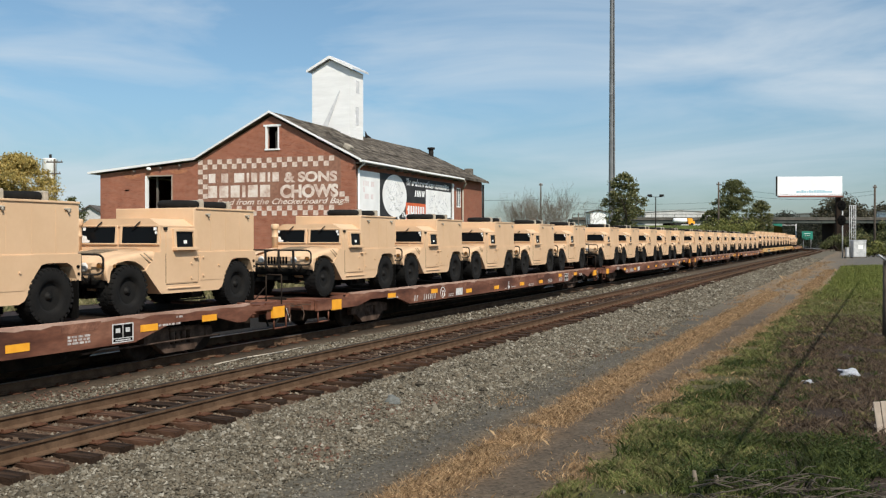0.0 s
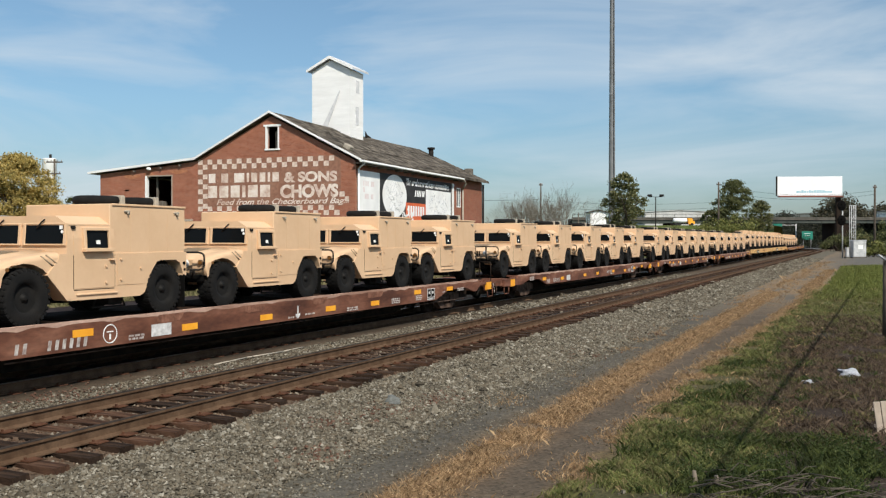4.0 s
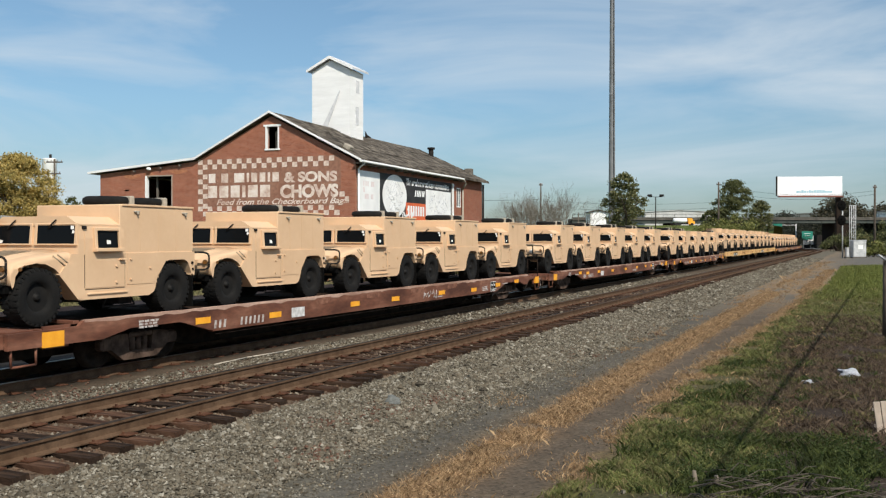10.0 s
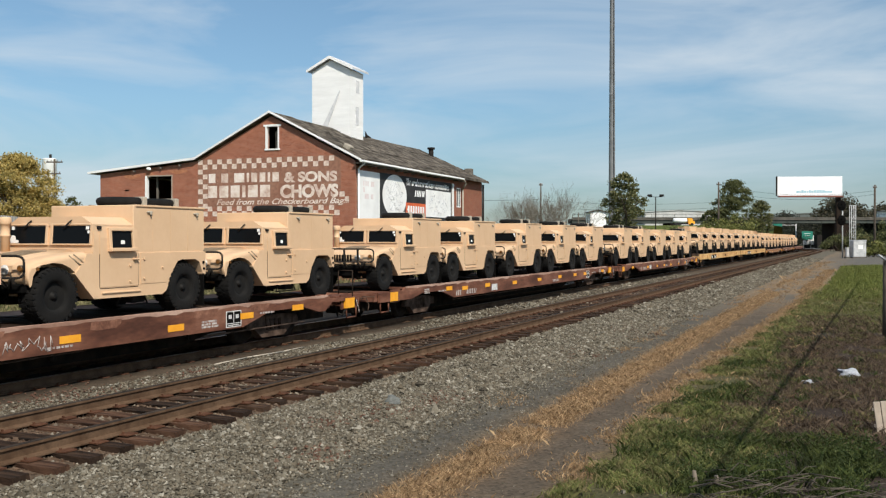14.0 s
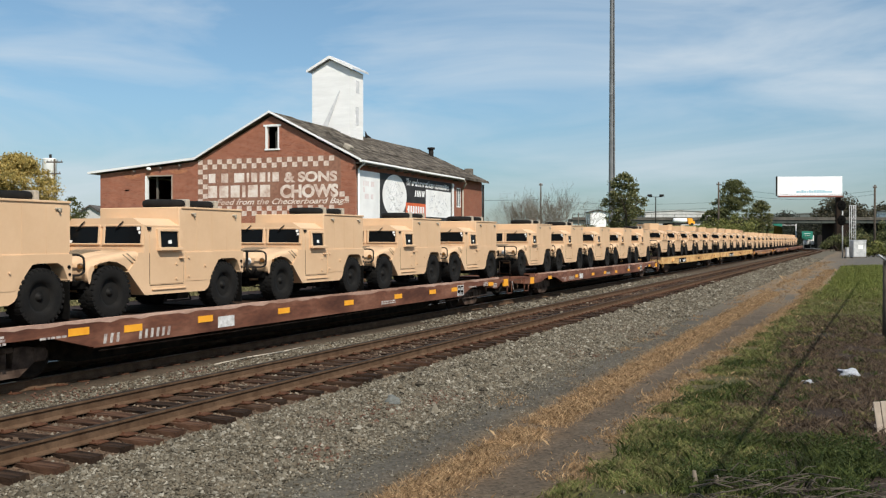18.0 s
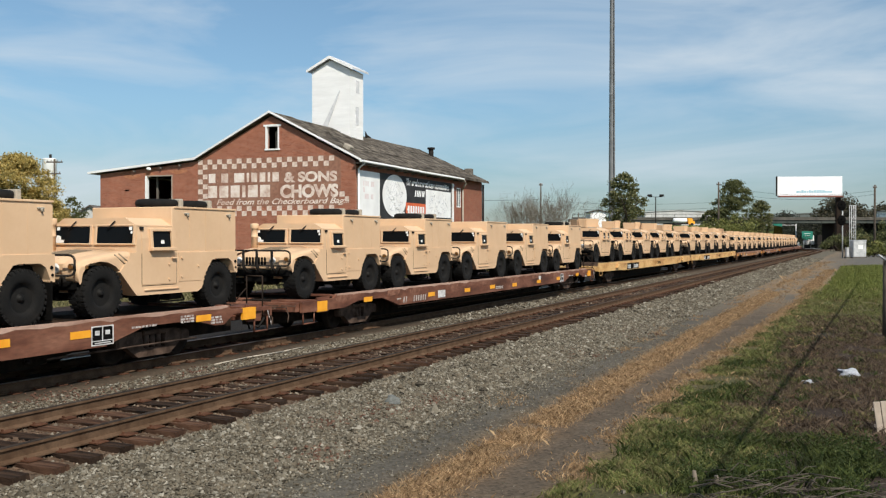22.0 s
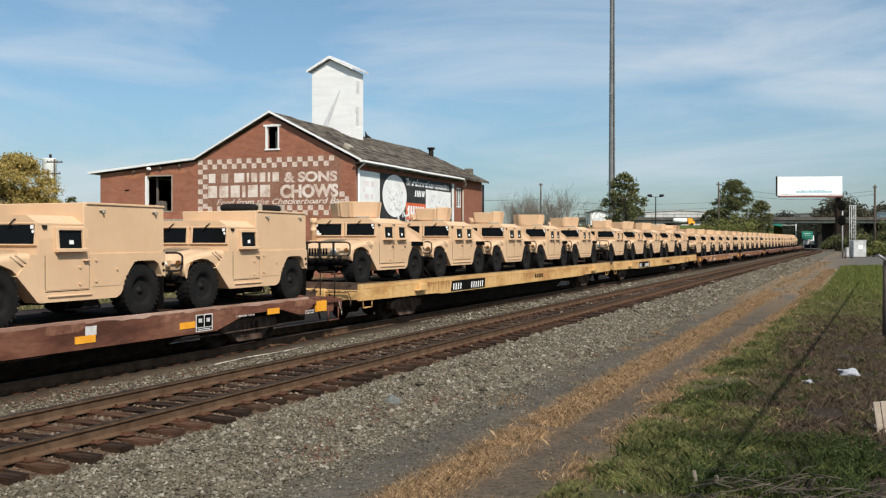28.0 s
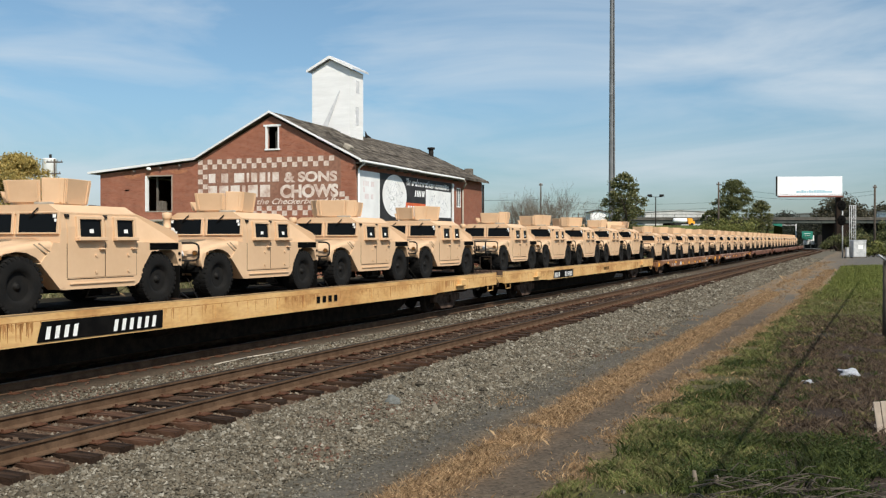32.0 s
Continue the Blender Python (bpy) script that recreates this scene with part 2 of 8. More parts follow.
    g2 = nt.nodes.new("ShaderNodeMixRGB")
    g2.blend_type = "OVERLAY"
    g2.inputs[0].default_value = 0.55
    L(g1.outputs["Color"], g2.inputs[1])
    L(noise_tex(1.3, 6).outputs["Fac"], g2.inputs[2])
    # far along, straw and ruts give way to mottled tan gravel
    fade = nt.nodes.new("ShaderNodeMapRange")
    fade.inputs["From Min"].default_value, fade.inputs["From Max"].default_value = 32.0, 52.0
    L(sx.outputs["Y"], fade.inputs["Value"])
    band = nt.nodes.new("ShaderNodeMapRange")
    band.inputs["From Min"].default_value, band.inputs["From Max"].default_value = -6.0, -5.2
    L(x, band.inputs["Value"])
    tan = nt.nodes.new("ShaderNodeValToRGB")
    tan.color_ramp.elements[0].position, tan.color_ramp.elements[0].color = 0.38, (0.110, 0.098, 0.080, 1)
    tan.color_ramp.elements[1].position, tan.color_ramp.elements[1].color = 0.53, (0.195, 0.142, 0.090, 1)
    spread = nt.nodes.new("ShaderNodeMapping")
    spread.inputs["Scale"].default_value = (1.0, 0.22, 1.0)
    L(tc.outputs["Object"], spread.inputs["Vector"])
    mottle = noise_tex(0.8, 6, 0.65)
    L(spread.outputs["Vector"], mottle.inputs["Vector"])
    L(mottle.outputs["Fac"], tan.inputs["Fac"])
    worn = nt.nodes.new("ShaderNodeMixRGB")
    L(calc("MULTIPLY", fade.outputs[0], band.outputs[0]), worn.inputs[0])
    L(g2.outputs["Color"], worn.inputs[1])
    L(tan.outputs["Color"], worn.inputs[2])
    # mown lawn towards the signal
    far_on = nt.nodes.new("ShaderNodeMapRange")
    far_on.inputs["From Min"].default_value, far_on.inputs["From Max"].default_value = 40.0, 58.0
    L(calc("ADD", sx.outputs["Y"], calc("MULTIPLY", warp, 6.0)), far_on.inputs["Value"])
    right_on = nt.nodes.new("ShaderNodeMapRange")
    right_on.inputs["From Min"].default_value, right_on.inputs["From Max"].default_value = -2.4, -1.8
    L(x, right_on.inputs["Value"])
    # gravel yard round the signal ends the lawn
    yard = nt.nodes.new("ShaderNodeMapRange")
    yard.inputs["From Min"].default_value, yard.inputs["From Max"].default_value = 93.0, 103.0
    yard.inputs["To Min"].default_value, yard.inputs["To Max"].default_value = 1.0, 0.0
    L(calc("SUBTRACT", sx.outputs["Y"], calc("MULTIPLY", calc("ADD", sx.outputs["X"], 2.5), 1.5)), yard.inputs["Value"])
    grey = nt.nodes.new("ShaderNodeMixRGB")
    wide_on = nt.nodes.new("ShaderNodeMapRange")
    wide_on.inputs["From Min"].default_value, wide_on.inputs["From Max"].default_value = -5.5, -1.5
    L(x, wide_on.inputs["Value"])
    past = nt.nodes.new("ShaderNodeMapRange")
    past.inputs["From Min"].default_value, past.inputs["From Max"].default_value = 88.0, 108.0
    L(sx.outputs["Y"], past.inputs["Value"])
    L(calc("MULTIPLY", past.outputs[0], wide_on.outputs[0]), grey.inputs[0])
    L(worn.outputs["Color"], grey.inputs[1])
    gravel = nt.nodes.new("ShaderNodeMixRGB")
    gravel.blend_type = "OVERLAY"
    gravel.inputs[0].default_value = 0.6
    gravel.inputs[1].default_value = (0.115, 0.106, 0.092, 1)
    L(noise_tex(2.5, 6, 0.7).outputs["Fac"], gravel.inputs[2])
    L(gravel.outputs["Color"], grey.inputs[2])
    lawn = nt.nodes.new("ShaderNodeMixRGB")
    L(calc("MULTIPLY", calc("MULTIPLY", far_on.outputs[0], right_on.outputs[0]), yard.outputs[0]), lawn.inputs[0])
    L(grey.outputs["Color"], lawn.inputs[1])
    lawn.inputs[2].default_value = (0.135, 0.155, 0.04, 1)
    L(lawn.outputs["Color"], b.inputs["Base Color"])
    bp = nt.nodes.new("ShaderNodeBump")
    bp.inputs["Strength"].default_value, bp.inputs["Distance"].default_value = 0.3, 0.02
    L(vor.outputs["Distance"], bp.inputs["Height"])
    L(bp.outputs["Normal"], b.inputs["Normal"])
    return m


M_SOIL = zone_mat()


def build_ground():
    xs = [-2500, -900, -400, -200, -100, -60, -40, -24, -20, -17.5, -16.6, -15.8, -14, -13.3, -12.5, -11.6, -10.9, -10.4, -9.2, -8.45, -7.95, -7.2, -6.2, -5.6, -5, -4.4, -3.7, -3.0, -2.2, -1.5, -0.7, 0.5, 2, 4, 10, 30, 150, 600, 2500]
    ys = [-600, -60, -10, 0, 4, 8, 12, 16, 20, 26, 32, 40, 50, 65, 80, 100, 130, 160, 198]
    rows = [[(x, y, ground_z(x, y)) for x in xs] for y in ys]
    for y in (240, 300, 400, 700, 1500, 4000):
        rows.append([(x, y, -0.42 + (ground_z(x) + 0.42) * max(0, (240 - y) / 60)) for x in xs])
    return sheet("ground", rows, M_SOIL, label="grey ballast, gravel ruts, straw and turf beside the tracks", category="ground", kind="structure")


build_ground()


def quads(name, verts, per, material, **tags):
    """One joined mesh from an array of faces with per corners each."""
    n = len(verts) // per
    me = bpy.data.meshes.new(name)
    me.from_pydata([tuple(v) for v in verts], [], [tuple(range(i * per, i * per + per)) for i in range(n)])
    me.materials.append(material)
    return tagged(new(name, me), **tags)


def island_mat(name, colors, rough=0.95, patchy=3.0, amount=0.35):
    """A colour of its own for every loose piece of a joined mesh."""
    m = bpy.data.materials.new(name)
    m.use_nodes = True
    nt = m.node_tree
    b = nt.nodes["Principled BSDF"]
    b.inputs["Roughness"].default_value = rough
    b.inputs["Specular IOR Level"].default_value = 0.2
    g = nt.nodes.new("ShaderNodeNewGeometry")
    r = nt.nodes.new("ShaderNodeValToRGB")
    for i, c in enumerate(colors):
        if i == 0:
            r.color_ramp.elements[0].color = (*c, 1)
        elif i == len(colors) - 1:
            r.color_ramp.elements[-1].color = (*c, 1)
        else:
            r.color_ramp.elements.new(i / (len(colors) - 1)).color = (*c, 1)
    nt.links.new(g.outputs["Random Per Island"], r.inputs["Fac"])
    tc = nt.nodes.new("ShaderNodeTexCoord")
    nz = nt.nodes.new("ShaderNodeTexNoise")
    nz.inputs["Scale"].default_value = 60
    nt.links.new(tc.outputs["Object"], nz.inputs["Vector"])
    mx = nt.nodes.new("ShaderNodeMixRGB")
    mx.blend_type = "OVERLAY"
    mx.inputs[0].default_value = 0.3
    nt.links.new(r.outputs["Color"], mx.inputs[1])
    nt.links.new(nz.outputs["Fac"], mx.inputs[2])
    # tufts and patches differ from one another
    patch = nt.nodes.new("ShaderNodeTexNoise")
    patch.inputs["Scale"].default_value, patch.inputs["Detail"].default_value, patch.inputs["Roughness"].default_value = patchy, 4, 0.65
    nt.links.new(tc.outputs["Object"], patch.inputs["Vector"])
    steep = nt.nodes.new("ShaderNodeMapRange")
    steep.inputs["From Min"].default_value, steep.inputs["From Max"].default_value = 0.3, 0.7
    nt.links.new(patch.outputs["Fac"], steep.inputs["Value"])
    over = nt.nodes.new("ShaderNodeMixRGB")
    over.blend_type = "OVERLAY"
    over.inputs[0].default_value = amount
    nt.links.new(mx.outputs["Color"], over.inputs[1])
    nt.links.new(steep.outputs[0], over.inputs[2])
    nt.links.new(over.outputs["Color"], b.inputs["Base Color"])
    return m


M_STONE = island_mat("crushed_stone", [(0.0528, 0.0444, 0.0324), (0.0946, 0.081, 0.0594), (0.1298, 0.1121, 0.0832), (0.1188, 0.0955, 0.0659), (0.1496, 0.131, 0.0994), (0.1705, 0.1521, 0.1177), (0.297, 0.272, 0.2214)])
M_CRIB = island_mat("rust_stained_stone", [(0.05, 0.032, 0.022), (0.10, 0.066, 0.044), (0.14, 0.10, 0.07), (0.085, 0.048, 0.03), (0.24, 0.21, 0.165)])


def build_stones(name, spots, label, material=None):
    """Angular stones: squashed, turned octahedra with jittered corners."""
    rng = np.random.default_rng(3)
    n = len(spots)
    base = np.array([(1, 0, 0), (0, 1, 0), (-1, 0, 0), (0, -1, 0), (0, 0, 1), (0, 0, -1)], float)
    v = base[None] * rng.uniform(0.65, 1.25, (n, 6, 1)) + rng.uniform(-0.25, 0.25, (n, 6, 3))
    v[:, :, 2] *= 0.75
    a = rng.uniform(0, 6.28, n)
    t = rng.uniform(-0.7, 0.7, n)
    c, s, ct, st = np.cos(a), np.sin(a), np.cos(t), np.sin(t)
    y, z = v[:, :, 1] * ct[:, None] - v[:, :, 2] * st[:, None], v[:, :, 1] * st[:, None] + v[:, :, 2] * ct[:, None]
    x = v[:, :, 0]
    p = np.stack([x * c[:, None] - y * s[:, None], x * s[:, None] + y * c[:, None], z], -1)
    p = p * spots[:, 3][:, None, None] + spots[:, None, :3]
    tri = np.array([(0, 1, 4), (1, 2, 4), (2, 3, 4), (3, 0, 4), (1, 0, 5), (2, 1, 5), (3, 2, 5), (0, 3, 5)])
    faces = (tri[None] + 6 * np.arange(n)[:, None, None]).reshape(-1, 3)
    me = bpy.data.meshes.new(name)
    me.from_pydata(p.reshape(-1, 3).tolist(), [], faces.tolist())
    me.materials.append(material or M_STONE)
    tagged(new(name, me), label, "ballast", kind="stuff")


def ballast_spots(spans, seed, lift=0.45):
    rng = np.random.default_rng(seed)
    out = []
    # (x0, x1, y0, y1, count, size)
    for x0, x1, y0, y1, n, size in spans:
        xs, ys = rng.uniform(min(x0, x1), max(x0, x1), n), rng.uniform(y0, y1, n)
        sz = size * rng.lognormal(0, 0.36, n)
        zs = np.array([ground_z(x) for x in xs]) + sz * lift
        out.append(np.stack([xs, ys, zs, sz], -1))
    return np.concatenate(out)


BED = ((-7.95, -5.75, 5.5, 12, 20000, 0.0185), (-7.95, -5.75, 12, 19, 18500, 0.0205), (-7.95, -5.65, 19, 32, 22000, 0.0235), (-7.95, -5.5, 32, 75, 19000, 0.034), (-7.95, -5.2, 75, 140, 6000, 0.06), (-5.9, -5.3, 5.5, 32, 5200, 0.016), (-5.7, -4.7, 6, 30, 6500, 0.011), (-12.1, -10.7, 9, 26, 6500, 0.020), (-12.6, -10.7, 26, 70, 4500, 0.038), (-3.7, 0.5, 6, 30, 1200, 0.013))
build_stones("ballast_stones", ballast_spots(BED, 7), "grey and brown crushed stones of the track ballast")
CRIB = ((-10.6, -7.95, 7.0, 15, 8000, 0.019), (-10.6, -7.95, 15, 28, 8000, 0.024), (-10.6, -7.95, 28, 62, 6000, 0.036))
build_stones("crib_stones", ballast_spots(CRIB, 8, 0.15), "rust-stained stones packed between the sleepers", M_CRIB)

M_REDSTONE = island_mat("rust_red_gravel", [(0.085, 0.045, 0.031), (0.115, 0.062, 0.043), (0.15, 0.09, 0.064)])
rng = np.random.default_rng(12)
red = []
for cx, cy, n, s in ((-6.55, 12.6, 160, 0.30), (-6.35, 14.1, 150, 0.28), (-6.9, 11.4, 110, 0.2), (-6.1, 9.9, 120, 0.22), (-6.0, 21.0, 160, 0.4), (-6.2, 27.0, 200, 0.6), (-11.8, 11.5, 160, 0.5), (-11.7, 14.5, 90, 0.4)):
    q = np.stack([rng.normal(cx, s * 0.8, n), rng.normal(cy, s * 1.3, n)], -1)
    sz = 0.02 * rng.lognormal(0, 0.3, n)
    red.append(np.stack([q[:, 0], q[:, 1], np.array([ground_z(v) for v in q[:, 0]]) + 0.018, sz], -1))
build_stones("rusty_gravel", np.concatenate(red), "patches of rust-red gravel on the ballast", M_REDSTONE)

M_TIES = mat("old_timber", [(0.014, 0.009, 0.006), (0.038, 0.022, 0.014), (0.078, 0.045, 0.028)], 0.95, spec=0.15, scale=3, fine=25, bump=0.6, stretch=(0.5, 4, 2), per_object=0.45)
M_HEAD = mat("worn_rail_head", [(0.022, 0.017, 0.014), (0.045, 0.034, 0.027)], 0.75, spec=0.12, scale=2, fine=20, bump=0.02)

M_BRIGHT = mat("polished_rail_head", [(0.30, 0.29, 0.28), (0.42, 0.41, 0.40)], 0.32, metal=0.9, scale=2, fine=20, bump=0.02)
M_TIER = mat("rust_stained_timber", [(0.026, 0.014, 0.009), (0.060, 0.031, 0.019), (0.105, 0.057, 0.035)], 0.95, spec=0.15, scale=3, fine=25, bump=0.6, stretch=(0.5, 4, 2), per_object=0.35)
M_PLATE = mat("rust_red_plate", [(0.066, 0.029, 0.017), (0.118, 0.055, 0.032)], 0.92, spec=0.12, scale=6, fine=40, bump=0.2)


def rail_mesh(side, x, top, y_end):
    bm = bmesh.new()
    prof = [(-0.075, -0.18), (0.075, -0.18), (0.075, -0.165), (0.012, -0.14), (0.012, -0.05), (0.037, -0.035), (0.037, -0.008), (0.029, 0), (-0.029, 0), (-0.037, -0.008), (-0.037, -0.035), (-0.012, -0.05), (-0.012, -0.14), (-0.075, -0.165)]
    stations = [-40, 0, 50, 100, 150, 198] + [198 + 6 * i for i in range(1, 16)]
    rings = []
    for a in stations:
        m = on_line(a, top, x)
        rings.append([bm.verts.new(m @ Vector((side * 0.7525 + px, 0, pz))) for px, pz in prof])
    for r0, r1 in zip(rings, rings[1:]):
        for i in range(len(prof)):
            j = (i + 1) % len(prof)
            bm.faces.new((r0[i], r0[j], r1[j], r1[i])).material_index = 1 if i in (6, 7, 8) else 0
    bmesh.ops.recalc_face_normals(bm, faces=bm.faces)
    return bm


def build_track(x, top, label, y0, y1, head):
    track = tagged(new("railway_track"), label, "railway track", kind="structure")
    for side in (-1, 1):
        part("rail", rail_mesh(side, x, top, 0), [M_RAIL, head], track)
    rnd = random.Random(int(-x * 10))
    # sleepers in three worn shapes, one object each near the camera
    shapes = []
    for k in range(4):
        bm = bmesh.new()
        vs = box(bm, -1.29, 1.29, -0.115, 0.115, -0.17, 0.0)
        bmesh.ops.subdivide_edges(bm, edges=[e for e in bm.edges if abs(e.verts[0].co.x - e.verts[1].co.x) > 1], cuts=4)
        for v in bm.verts:
            v.co += Vector((rnd.uniform(-0.04, 0.04) if abs(v.co.x) > 1.2 else 0, rnd.uniform(-0.014, 0.014), rnd.uniform(-0.014, 0.006)))
        shapes.append(mesh_of("sleeper", bm, M_TIER if k == 3 else M_TIES))
    far = bmesh.new()
    y, i = y0, 0
    plates = bmesh.new()
    while y < 285:
        m = on_line(y, top - 0.178, x) @ pose(rnd.uniform(-0.10, 0.12), 0, rnd.uniform(-0.025, 0.0), 0, 0, rnd.uniform(-2.2, 2.2))
        if y < y1:
            part("sleeper", shapes[rnd.randrange(4)], None, track, at=m)
            for s in (-1, 1):
                box(plates, -0.2, 0.2, -0.095, 0.095, -0.004, 0.012, m=on_line(y, top - 0.176, x) @ Matrix.Translation((s * 0.76, 0, 0)))
                for dx, dy in ((-0.11, 0.06), (0.11, -0.06)):
                    box(plates, dx - 0.012, dx + 0.012, dy - 0.012, dy + 0.012, 0.01, 0.04, m=on_line(y, top - 0.176, x) @ Matrix.Translation((s * 0.7525, 0, 0)))
        else:
            box(far, -1.29, 1.29, -0.115, 0.115, -0.17, 0.0, m=m)
        y += 0.497 + rnd.uniform(-0.02, 0.02)
    tagged(part("far_sleepers", far, M_TIES, track), kind="stuff")
    tagged(part("tie_plates", plates, M_PLATE, track), kind="stuff")
    return track


near_track = build_track(NEAR_X, 0.0, "rusty railway track on dark timber sleepers in grey ballast", 4.6, 58, M_HEAD)
far_track = build_track(FAR_X, FAR_RAIL, "railway track with dirty ballast darkened for shade under the passing train", 9.0, 22, M_BRIGHT)

# ---- grass, straw and weeds ----
M_STRAW = island_mat("dry_straw", [(0.145, 0.088, 0.046), (0.28, 0.178, 0.094), (0.46, 0.32, 0.182)], 0.8)
M_TURF = island_mat("green_turf", [(0.036, 0.050, 0.012), (0.070, 0.088, 0.021), (0.11, 0.112, 0.033), (0.15, 0.108, 0.052)], 0.75, 2.2, 0.7)
M_VERGE = island_mat("verge_turf", [(0.055, 0.067, 0.019), (0.097, 0.112, 0.033), (0.142, 0.145, 0.050), (0.19, 0.142, 0.075)], 0.75, 2.6, 0.7)
M_ROUGH = island_mat("rough_autumn_grass", [(0.06, 0.058, 0.024), (0.115, 0.105, 0.045), (0.17, 0.15, 0.075), (0.24, 0.20, 0.11)], 0.8, 0.8, 0.5)
M_LAWN = island_mat("sunlit_lawn", [(0.07, 0.085, 0.022), (0.12, 0.14, 0.034), (0.17, 0.175, 0.05)], 0.75)
M_WEED = island_mat("dark_weeds", [(0.018, 0.028, 0.007), (0.042, 0.058, 0.014), (0.075, 0.088, 0.024)], 0.7, 2.6, 0.6)
M_STALK = island_mat("dead_stalks", [(0.04, 0.027, 0.018), (0.085, 0.058, 0.038), (0.16, 0.118, 0.082)], 0.9)


def strip(y):
    """The middle of the straw between the ruts."""
    return -4.25


def verge(y):
    """Where the turf begins."""
    return -3.05 + 0.026 * max(0, min(y, 42) - 17)


def blades(name, roots, height, width, lean, material, label, category, per=9, seed=1):
    """Tufts of narrow bent blades, two triangles each."""
    rng = np.random.default_rng(seed)
    n = len(roots) * per
    p = np.repeat(roots, per, 0)
    p[:, :2] += rng.normal(0, 0.035, (n, 2)) * (1 + p[:, 3:4])
    h = height * p[:, 3] * rng.uniform(0.45, 1.25, n)
    a = rng.uniform(0, 6.28, n)
    d = np.stack([np.cos(a), np.sin(a), np.zeros(n)], -1)
    b = rng.uniform(0, 6.28, n)
    w = np.stack([np.cos(b), np.sin(b), np.zeros(n)], -1) * (width * rng.uniform(0.6, 1.4, n))[:, None]
    r = p[:, :3]
    up = np.array([0, 0, 1.0])
    mid = r + up * (h * 0.6)[:, None] + d * (h * lean * 0.3)[:, None]
    tip = r + up * (h * 0.95)[:, None] + d * (h * lean)[:, None]
    v = np.stack([r - w, r + w, mid + w * 0.7, tip, mid - w * 0.7], 1).reshape(-1, 3)
    return quads(name, v, 5, material, label=label, category=category, kind="stuff")


def roots(n, x_of, y0, y1, seed, power=1.6, clump=0.0):
    """Tuft roots: x, y, z, size; thinner with distance, gathered in clumps."""
    rng = np.random.default_rng(seed)
    y = y0 + (y1 - y0) * rng.random(n) ** power
    x = np.array([x_of(q, rng) for q in y])
    keep = np.array([noise.noise(Vector((px * 1.6, py * 0.9, seed))) > clump for px, py in zip(x, y)])
    x, y = x[keep], y[keep]
    z = np.array([ground_z(q) for q in x])
    size = rng.lognormal(0, 0.28, len(x)) * (1 + y / 90)
    return np.stack([x, y, z - 0.01, size], -1)


blades("dry_grass", roots(12500, lambda y, r: strip(y) + max(-0.38, min(0.38, r.normal(0, 0.155))), 6.5, 50, 21, 1.25, -0.38), 0.047, 0.0036, 1.1, M_STRAW, "dry straw-coloured grass between the wheel ruts", "dry grass", 11, 2)
blades("dry_grass", roots(3400, lambda y, r: verge(y) + r.normal(0, 0.16), 7.5, 60, 22, 1.4, -0.08), 0.045, 0.0048, 1.1, M_STRAW, "sparse dry grass along the edge of the track", "dry grass", 8, 3)
blades("dry_grass", roots(2200, lambda y, r: verge(y) - 0.12 + r.normal(0, 0.13), 15, 52, 37, 1.0, -0.2), 0.045, 0.005, 1.1, M_STRAW, "dry grass between the rut and the turf", "dry grass", 8, 18)
blades("dry_grass", roots(900, lambda y, r: -5.35 + r.normal(0, 0.22), 14, 34, 23, 1.1, 0.14), 0.05, 0.004, 0.9, M_STRAW, "sparse dry grass in the gravel", "dry grass", 7, 4)
blades("dry_grass", roots(1500, lambda y, r: -4.4 + r.normal(0, 0.5), 40, 120, 29, 1.3, 0.0), 0.06, 0.01, 0.9, M_STRAW, "matted dry grass on the gravel far along the track", "dry grass", 8, 14)
blades("dry_grass", roots(1300, lambda y, r: -2.75 + r.normal(0, 0.2), 50, 88, 38, 1.1, -0.2), 0.05, 0.012, 1.0, M_STRAW, "dry grass along the far edge of the turf", "dry grass", 8, 19)
blades("dead_stalks", roots(2600, lambda y, r: r.uniform(-2.6, -0.9), 13, 44, 39, 1.2, 0.05), 0.075, 0.003, 1.2, M_STRAW, "thin dry stalks scattered in the turf", "dry grass", 3, 20)
blades("weeds", roots(2600, lambda y, r: verge(y) + 0.25 + abs(r.normal(0, 0.7)), 8.8, 30, 36, 1.2, 0.2), 0.085, 0.0062, 0.8, M_WEED, "dark tufts of taller grass in the verge", "grass", 12, 17)
blades("turf", roots(4500, lambda y, r: r.uniform(-2.5, 1.4), 28, 52, 35, 1.0, -0.3), 0.07, 0.005, 0.8, M_VERGE, "thin green turf before the lawn", "grass", 8, 16)
blades("turf", roots(5200, lambda y, r: r.uniform(-2.85, -1.2), 9.2, 15, 34, 1.0, -0.02), 0.065, 0.0055, 0.9, M_VERGE, "bright green grass along the verge", "grass", 10, 15)
blades("turf", roots(15000, lambda y, r: verge(y) + 0.12 + abs(r.normal(0, 0.55)), 7.5, 44, 24, 1.5, 0.02), 0.055, 0.0052, 0.95, M_VERGE, "short green turf with dry patches", "grass", 9, 5)
blades("turf", roots(7200, lambda y, r: r.uniform(-2.0, 4.0), 44, 99, 25, 1.15, -0.6), 0.08, 0.012, 0.6, M_LAWN, "green turf towards the signal", "grass", 7, 6)
blades("turf", roots(12000, lambda y, r: -2.2 + 3.2 * r.random() ** 1.35, 12.0, 46, 31, 1.3, 0.14), 0.05, 0.0055, 0.85, M_TURF, "patchy green turf among dead weeds", "grass", 8, 11)
blades("weeds", roots(3400, lambda y, r: r.uniform(-1.9, 1.0), 9.9, 13.0, 26, 1.0, -0.05), 0.085, 0.006, 0.9, M_WEED, "dark green leafy weeds", "weeds", 9, 7)
